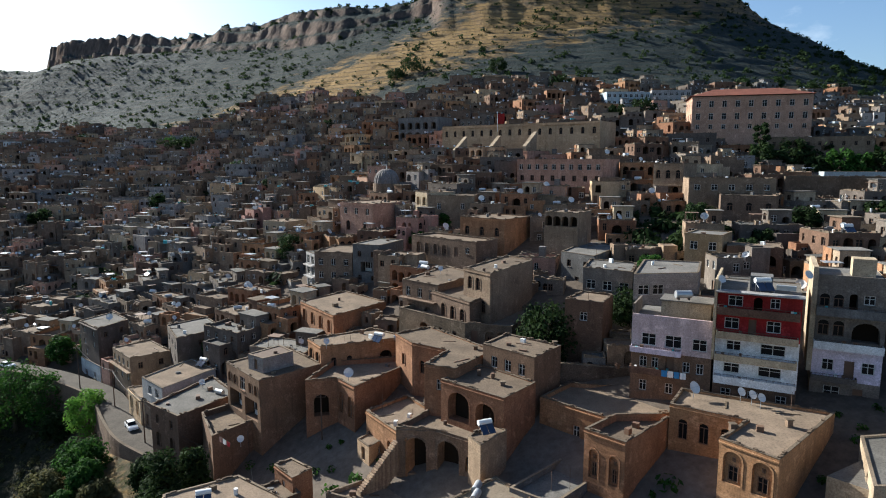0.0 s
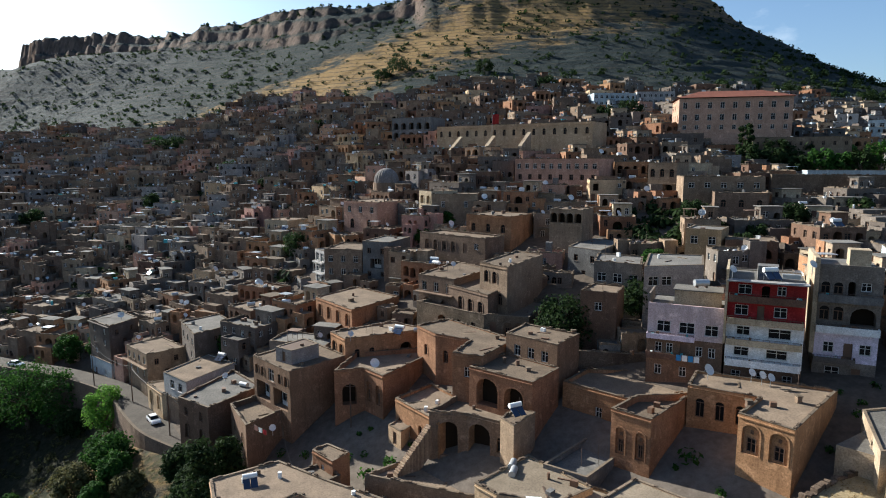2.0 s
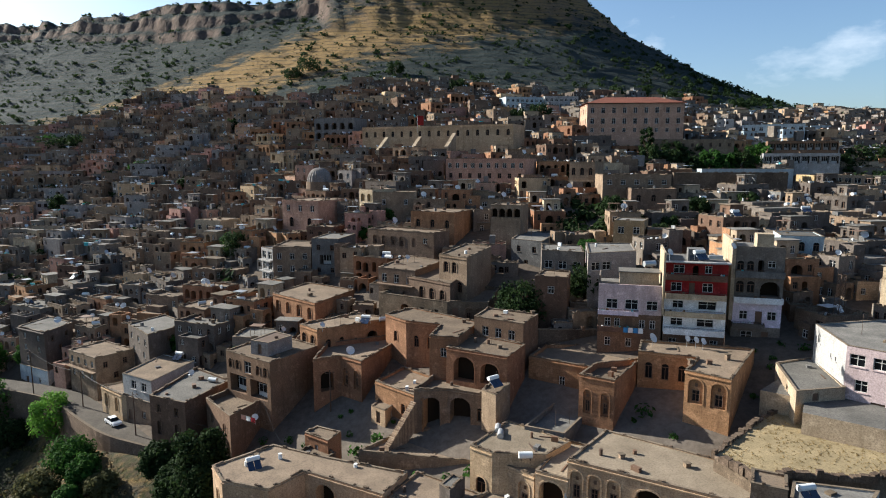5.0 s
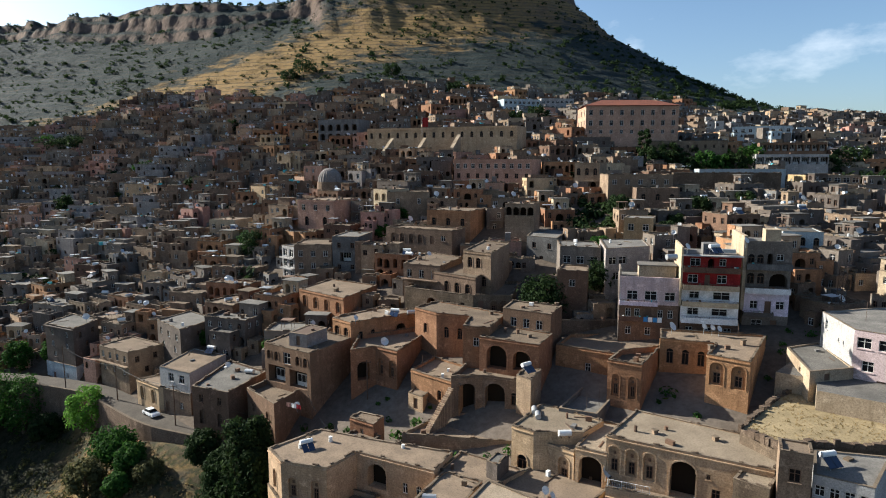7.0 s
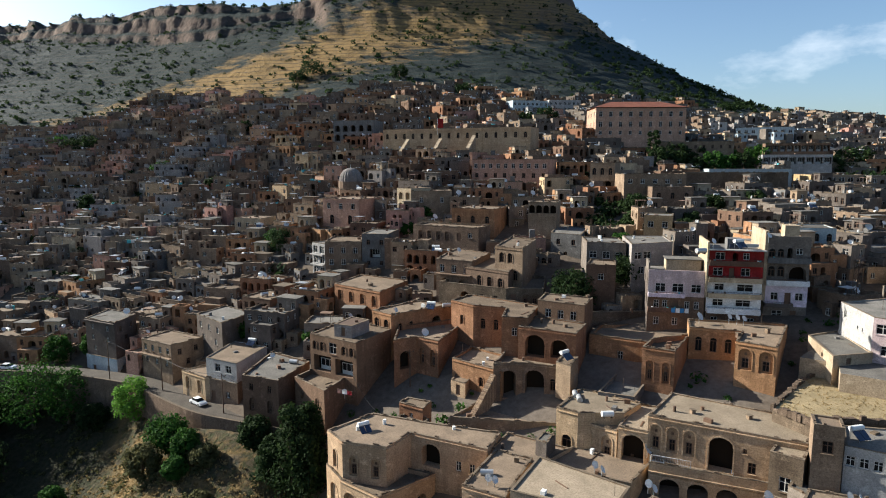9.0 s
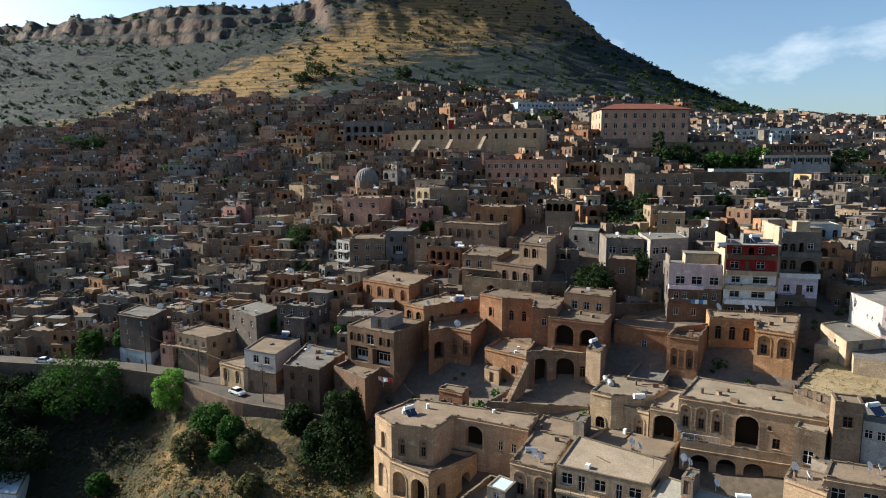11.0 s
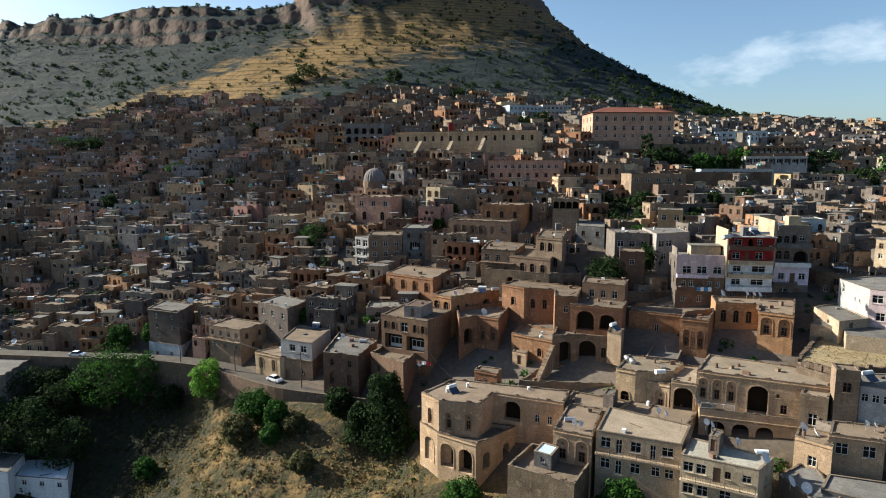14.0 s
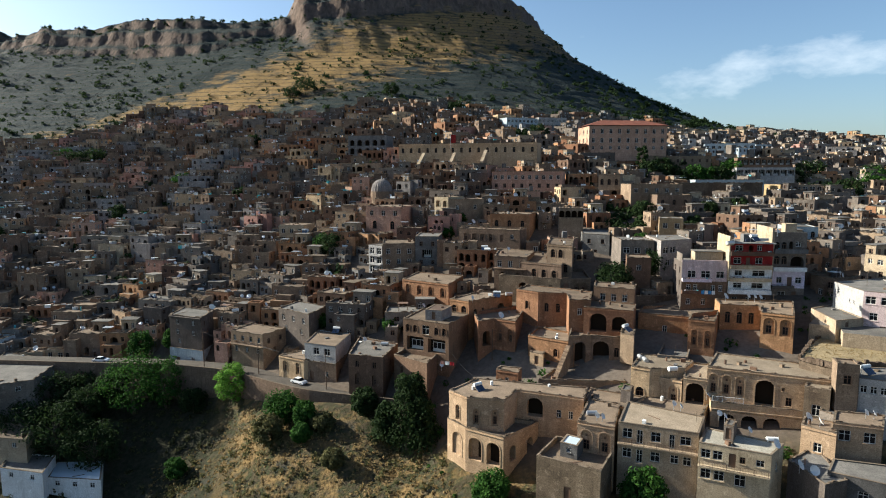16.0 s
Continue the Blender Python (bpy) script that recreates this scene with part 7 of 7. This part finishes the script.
tagged(new("yard_grass", s.mesh("yard_grass", STRAW)), "tufts of dry straw grass on the raised yard", "grass", kind="stuff")
s = Shape()
for k in range(len(YARD)):
    a, b = Vector(YARD[k]), Vector(YARD[(k + 1) % len(YARD)])
    L, u = (b - a).length, 0.0
    while u < L - 0.3:
        w = r.uniform(0.4, 1.0)
        p = a.lerp(b, min(1, (u + w / 2) / L))
        m = Matrix.Translation((p.x, p.y, 40.3)) @ Matrix.Rotation(math.atan2(b.y - a.y, b.x - a.x) + r.uniform(-0.2, 0.2), 4, "Z")
        n = len(s.v)
        s.box(-w / 2, -r.uniform(0.2, 0.4), -0.4, w / 2, r.uniform(0.2, 0.4), r.uniform(0.05, 0.7))
        s.v[n:] = [tuple(m @ Vector(v)) for v in s.v[n:]]
        u += w
tagged(new("yard_edge_stones", s.mesh("yard_edge_stones", WALLS["rubble"])), "loose rubble stones along the yard's broken edge", "stones", kind="stuff")
spots = []
while len(spots) < 400:
    x, y = r.uniform(-280, 250), r.uniform(110, 400)
    if y < upper_edge(x) and y > lower_edge(x) + 3 and x > -0.6 * y - 60 and not any(b[0] + 5 < x < b[1] - 5 and b[2] + 5 < y < b[3] - 5 for b in BOUNDS):
        spots.append((x, y, r.choice([1.0, 1.4, 2.0, 2.6, 3.2]), 44))
while len(spots) < 520:
    x, y = r.uniform(36, 64), r.uniform(126, 157)
    if in_outline(x, y, FREE[3]):
        spots.append((x, y, r.choice([0.5, 0.8, 1.2, 1.8, 2.4]), 34))
scatter("courtyard_bushes", "small green trees and vines in the courtyards", "bushes", spots, LEAF_DARK, 0.6, 12)


def stairs(x0, y0, z0, x1, y1, z1, width, n):
    home = tagged(new("stone_stair"), "worn outdoor stone stair between two terraces", "staircase")
    a, b = Vector((x0, y0, z0)), Vector((x1, y1, z1))
    home.location = a
    d = Vector((x1 - x0, y1 - y0, 0))
    turn = math.degrees(math.atan2(d.y, d.x))
    L, rise = d.length / n, (z1 - z0) / n
    s = Shape()
    s.box(0, -width / 2, -4, L + 0.04, width / 2, rise)
    me = s.mesh("step", WALLS["stone"])
    for k in range(n):
        q = (b - a) * (k / n)
        part("step", me, home, at=pose(q.x, q.y, q.z, 0, 0, turn))


stairs(-11.2, 77.6, 31.4, -6.4, 80.6, 37.2, 1.1, 22)


def washing(label, x, y, z, turn, colours, w=0.9, h=1.2):
    home = tagged(new("washing_line"), label, "laundry")
    home.matrix_basis = pose(x, y, z, 0, 0, turn)
    s = Shape()
    s.bar((0, 0, 0), (w * len(colours) + 0.2, 0, 0), 0.015, 4)
    part("cord", s.mesh("cord", IRON), home)
    for k, m in enumerate(colours):
        c = Shape()
        for j in range(4):
            u0, u1 = 0.1 + k * w + j * w / 4.4, 0.1 + k * w + (j + 1) * w / 4.4
            c.face([(u0, 0.05 * math.sin(j * 2.1 + k), -h), (u1, 0.05 * math.sin(j * 2.1 + 2.1 + k), -h), (u1, 0.02, 0), (u0, 0.02, 0)])
        part("cloth", c.mesh("cloth", m), home)


washing("blue and white washing hung on a balcony", 29.3, 80.9, 47.2, -27.5, [BLUE, TANK, BLUE, TANK], 0.8, 0.9)
washing("white and red sheets drying on a roof terrace", -33.6, 88.5, 34.3, -42, [WALLS["pink"], TANK, WALLS["red"]], 1.1, 0.8)

# ---- cars, poles, mast, flag ----
def car(x, y, z, turn):
    home = tagged(new("car"), "parked white saloon car with dark windows", "car", "parked cars")
    home.matrix_basis = pose(x, y, z, 0, 0, turn)
    b = Shape()
    prof = [(-2.1, 0.35), (-2.15, 0.75), (-1.9, 0.9), (-1.0, 0.98), (0.95, 0.98), (1.75, 0.86), (2.12, 0.68), (2.15, 0.35)]
    for w0, w1 in ((-0.84, 0.84),):
        for p, q in zip(prof, prof[1:]):
            b.face([(p[0], w0, p[1]), (p[0], w1, p[1]), (q[0], w1, q[1]), (q[0], w0, q[1])])
        b.face([(p[0], w0, p[1]) for p in prof]), b.face([(p[0], w1, p[1]) for p in prof[::-1]])
        b.face([(-2.1, w0, 0.35), (2.15, w0, 0.35), (2.15, w1, 0.35), (-2.1, w1, 0.35)])
    part("body", b.mesh("body", CARPAINT), home)
    c = Shape()
    lo, hi = [(-1.5, 0.95), (1.15, 0.95)], [(-0.95, 1.42), (0.45, 1.42)]
    P = [(lo[0][0], -0.78, 0.95), (lo[1][0], -0.78, 0.95), (lo[1][0], 0.78, 0.95), (lo[0][0], 0.78, 0.95)]
    Q = [(hi[0][0], -0.62, 1.42), (hi[1][0], -0.62, 1.42), (hi[1][0], 0.62, 1.42), (hi[0][0], 0.62, 1.42)]
    for k in range(4):
        c.face([P[k], P[(k + 1) % 4], Q[(k + 1) % 4], Q[k]])
    part("glasshouse", c.mesh("glasshouse", GLASS), home)
    r = Shape()
    r.box(hi[0][0], -0.63, 1.421, hi[1][0], 0.63, 1.47)
    part("car_roof", r.mesh("car_roof", CARPAINT), home)
    for wx in (-1.35, 1.35):
        for wy in (-0.8, 0.8):
            w = Shape()
            w.bar((wx, wy - 0.1, 0.32), (wx, wy + 0.1, 0.32), 0.32, 14)
            wheel = part("wheel", w.mesh("wheel", RUBBER), home)
            rim = Shape()
            rim.bar((wx, wy - 0.115, 0.32), (wx, wy + 0.115, 0.32), 0.18, 10)
            part("rim", rim.mesh("rim", METAL), wheel)


car(-61.0, 116.0, 23.3, -52)
car(-110.5, 152.4, 23.3, -22)


def pole(x, y, z, h):
    home = tagged(new("utility_pole"), "grey steel utility pole with a crossarm", "utility pole", "utility poles")
    home.location = (x, y, z)
    s = Shape()
    s.bar((0, 0, -1), (0, 0, h), 0.14, 8, 0, 0.09)
    part("post", s.mesh("post", IRON), home)
    a = Shape()
    a.bar((-0.8, 0, h - 0.5), (0.8, 0, h - 0.5), 0.05, 5)
    for k in (-0.7, 0, 0.7):
        a.bar((k, 0, h - 0.5), (k, 0, h - 0.25), 0.05, 6)
    part("crossarm", a.mesh("crossarm", IRON), home)
    return Vector((x, y, z + h - 0.3))


def cable(a, b, sag, label="thin dark overhead cable hanging between poles"):
    s = Shape()
    pts = [a.lerp(b, k / 10) - Vector((0, 0, sag * 4 * (k / 10) * (1 - k / 10))) for k in range(11)]
    for p, q in zip(pts, pts[1:]):
        s.bar(p, q, 0.03, 3)
    tagged(new("overhead_cable", s.mesh("overhead_cable", RUBBER)), label, "cable")


tops = [pole(-55.3, 109.6, 23.3, 8.5), pole(-83.5, 137.6, 23.3, 10), pole(-70.0, 127.0, 23.3, 8), pole(-19.1, 93.3, 30, 9)]
cable(tops[0], tops[2], 1.0), cable(tops[2], tops[1], 1.0)
cable(tops[0] + Vector((0, 0, 0.3)), tops[2] + Vector((0, 0, 0.3)), 1.3), cable(tops[2] + Vector((0, 0, 0.3)), tops[1] + Vector((0, 0, 0.3)), 1.2)
cable(tops[0], Vector((-36, 92, 30.5)), 1.5), cable(Vector((-30.5, 92, 36)), Vector((-26, 80, 31.5)), 1.6)


def mast(x, y, z, h):
    home = tagged(new("lattice_mast"), "rusty yellow lattice mast", "mast")
    home.location = (x, y, z)
    c = [(-0.7, -0.7), (0.7, -0.7), (0.7, 0.7), (-0.7, 0.7)]
    for p in c:
        s = Shape()
        s.bar((*p, 0), (p[0] * 0.6, p[1] * 0.6, h), 0.06, 5)
        part("leg", s.mesh("leg", IRON), home)
    b = Shape()
    n = 8
    for k in range(n):
        f0, f1 = 1 - 0.4 * k / n, 1 - 0.4 * (k + 1) / n
        for j in range(4):
            p, q = c[j], c[(j + 1) % 4]
            b.bar((p[0] * f0, p[1] * f0, h * k / n), (q[0] * f1, q[1] * f1, h * (k + 1) / n), 0.035, 4)
            b.bar((p[0] * f1, p[1] * f1, h * (k + 1) / n), (q[0] * f1, q[1] * f1, h * (k + 1) / n), 0.035, 4)
    part("bracing", b.mesh("bracing", IRON), home)


mast(63.1, 71.9, 44, 12.5)


def flag(x, y, z):
    home = tagged(new("flag"), "plain red cloth banner on a short pole", "flag")
    home.location = (x, y, z)
    s = Shape()
    s.bar((0, 0, -2.5), (0, 0, 4.2), 0.06, 5)
    part("pole", s.mesh("pole", METAL), home)
    c = Shape()
    for k in range(6):
        u0, u1 = 0.08 + k * 0.4, 0.08 + (k + 1) * 0.4
        w0, w1 = 0.12 * math.sin(k * 1.3), 0.12 * math.sin((k + 1) * 1.3)
        c.face([(u0, w0, 0.4), (u1, w1, 0.4), (u1, w1, 4.0), (u0, w0, 4.0)])
    part("cloth", c.mesh("cloth", WALLS["red"]), home)


flag(19.6, 228.0, 88.0)


def buttress(x, y, z, turn):
    """Sloping stone stair wall against the long hall."""
    s = Shape()
    s.face([(-0.7, 0, 0), (0.7, 0, 0), (0.7, 7, 5), (-0.7, 7, 5)])
    s.face([(-0.7, 0, 0), (-0.7, 7, 5), (-0.7, 7, -3), (-0.7, 0, -3)])
    s.face([(0.7, 0, -3), (0.7, 7, -3), (0.7, 7, 5), (0.7, 0, 0)])
    s.face([(-0.7, 0, -3), (0.7, 0, -3), (0.7, 0, 0), (-0.7, 0, 0)])
    ob = tagged(new("stone_buttress", s.mesh("stone_buttress", WALLS["cream"])), "pale sloping stone buttress against the long hall", "buttress", "buttresses of the long hall")
    ob.matrix_basis = pose(x, y, z, 0, 0, turn)


for x, y, z in ((4.0, 226.5, 79), (15.5, 218.0, 79), (27.0, 210.0, 80)):
    buttress(x, y, z, -38)


# ---- railings, corbels ----
def railing(label, a, b, z, out, mat, h=0.95, gap=0.22):
    """Posts, two rails and thin bars along an edge, moved outwards from it."""
    a, b = Vector(a), Vector(b)
    d = (b - a).normalized()
    a, b = a + Vector((d.y, -d.x)) * out, b + Vector((d.y, -d.x)) * out
    L = (b - a).length
    home = tagged(new("railing"), label, "railing")
    home.location = (a.x, a.y, z)
    turn = math.degrees(math.atan2(d.y, d.x))
    s = Shape()
    s.bar((0, 0, 0), (L, 0, 0), 0.03, 5)
    me = s.mesh("rail", mat)
    for zz in (0.12, h):
        part("rail", me, home, at=pose(0, 0, zz, 0, 0, turn))
    s = Shape()
    s.bar((0, 0, 0), (0, 0, h), 0.04, 5)
    me = s.mesh("post", mat)
    n = max(1, round(L / 2))
    for k in range(n + 1):
        p = d * (L * k / n)
        part("post", me, home, at=pose(p.x, p.y, 0))
    s = Shape()
    for k in range(1, int(L / gap)):
        s.bar((k * gap, 0, 0.12), (k * gap, 0, h), 0.014, 3)
    part("bars", s.mesh("bars", mat), home, at=pose(0, 0, 0, 0, 0, turn))


railing("white painted iron balustrade on the stone terrace", (7.4, 52.3), (11.6, 49.1), 32.78, -0.15, DISH, 1.0)
railing("thin iron railing along the row house balcony", (-14.3, 50.0), (-5.2, 41.9), 29.2, 0.93, IRON)
railing("thin iron railing along the pale row house balcony", (-6.2, 39.9), (0.6, 32.9), 28.5, 0.83, IRON)


def corbels(a, b, z):
    """A course of small stone brackets under a terrace edge."""
    a, b = Vector(a), Vector(b)
    d = (b - a).normalized()
    L = (b - a).length
    home = tagged(new("corbel_course"), "course of small carved stone brackets under the terrace edge", "corbels")
    home.location = (a.x, a.y, z)
    s = Shape()
    s.face([(-0.13, 0.02, 0), (-0.13, 0.02, -0.34), (-0.13, -0.24, 0)])
    s.face([(0.13, 0.02, 0), (0.13, -0.24, 0), (0.13, 0.02, -0.34)])
    s.face([(-0.13, -0.24, 0), (-0.13, 0.02, -0.34), (0.13, 0.02, -0.34), (0.13, -0.24, 0)])
    s.face([(-0.13, 0.02, 0), (-0.13, -0.24, 0), (0.13, -0.24, 0), (0.13, 0.02, 0)])
    me = s.mesh("corbel", WALLS["sand"])
    for k in range(int(L / 0.6)):
        p = d * (0.3 + 0.6 * k)
        part("corbel", me, home, at=pose(p.x, p.y, 0, 0, 0, math.degrees(math.atan2(d.y, d.x))))


corbels((7.2, 52.4), (20.6, 42.2), 31.28)


# ---- loose things on the roofs, broken parapet edges ----
def roof_junk():
    """Boards, crates, pots, pipes and rubble lying about on the flat roofs."""
    s, g = Shape(), random.Random(91)

    def item(x, y, z):
        n, kind = len(s.v), g.random()
        if kind < 0.45:
            s.box(-g.uniform(0.15, 0.6), -g.uniform(0.15, 0.4), -0.05, g.uniform(0.15, 0.6), g.uniform(0.15, 0.4), g.uniform(0.15, 0.8), g.choice([0, 0, 2, 2, 3, 4]))
        elif kind < 0.7:
            s.box(-g.uniform(0.6, 1.6), -0.1, -0.02, g.uniform(0.6, 1.6), 0.1, g.uniform(0.06, 0.14), g.choice([0, 1, 4]))
        elif kind < 0.85:
            s.bar((0, 0, -0.05), (0, 0, g.uniform(0.4, 0.9)), g.uniform(0.18, 0.35), 8, g.choice([1, 3, 0]))
        else:
            s.bar((0, 0, -0.05), (0, 0, g.uniform(1.5, 3.0)), 0.03, 4, 1)
        m = Matrix.Translation((x, y, z)) @ Matrix.Rotation(g.uniform(0, 3.1), 4, "Z")
        s.v[n:] = [tuple(m @ Vector(v)) for v in s.v[n:]]

    for outline, top, low, wall in ROOFTOPS:
        xs, ys = [p[0] for p in outline], [p[1] for p in outline]
        area = (max(xs) - min(xs)) * (max(ys) - min(ys))
        inner = inset(outline, 0.9)
        for k in range(int(min(10, 2 + area / 22))):
            x, y = g.uniform(min(xs), max(xs)), g.uniform(min(ys), max(ys))
            if in_outline(x, y, inner):
                item(x, y, low)
    for x, y, z, w, d, turn in ROOFS:
        for k in range(g.choice([3, 5, 7, 9])):
            q = pose(0, 0, 0, 0, 0, turn) @ Vector((g.uniform(-0.4, 0.4) * w, g.uniform(-0.25, 0.3) * d, 0))
            item(x + q.x, y + q.y, z)
    tagged(new("roof_clutter", s.mesh("roof_clutter", WOOD, IRON, WALLS["grey"], TANK, WALLS["rubble"])), "boards, crates, pots and pipes lying on the flat roofs", "clutter", kind="stuff")


def parapet_stones():
    """Loose and broken stones that make the old roof edges uneven."""
    s, g = Shape(), random.Random(92)
    for outline, top, low, wall in ROOFTOPS:
        if wall not in ("sand", "orange", "stone", "rubble", "brown", "plaster", "salmon"):
            continue
        for p, q in zip(outline, outline[1:] + outline[:1]):
            p, q = Vector(p), Vector(q)
            L, d = (q - p).length, (q - p).normalized()
            u = g.uniform(0.2, 1.5)
            while u < L - 0.4:
                run = g.randint(1, 5)
                for k in range(run):
                    w = g.uniform(0.25, 0.6)
                    c = p + d * u + Vector((-d.y, d.x)) * g.uniform(0.1, 0.22)
                    n = len(s.v)
                    s.box(-w / 2, -0.13, -0.03, w / 2, 0.14, g.uniform(0.04, 0.24))
                    m = Matrix.Translation((c.x, c.y, top + 0.07)) @ Matrix.Rotation(math.atan2(d.y, d.x) + g.uniform(-0.15, 0.15), 4, "Z")
                    s.v[n:] = [tuple(m @ Vector(v)) for v in s.v[n:]]
                    u += w
                    if u > L - 0.4:
                        break
                u += g.uniform(0.6, 5.0)
    tagged(new("parapet_stones", s.mesh("parapet_stones", WALLS["rubble"])), "loose worn stones along the old roof edges", "stones", kind="stuff")


roof_junk()
parapet_stones()
for o in [q for k in CLUTTER for q in (*k.children_recursive, k)]:
    bpy.data.objects.remove(o)
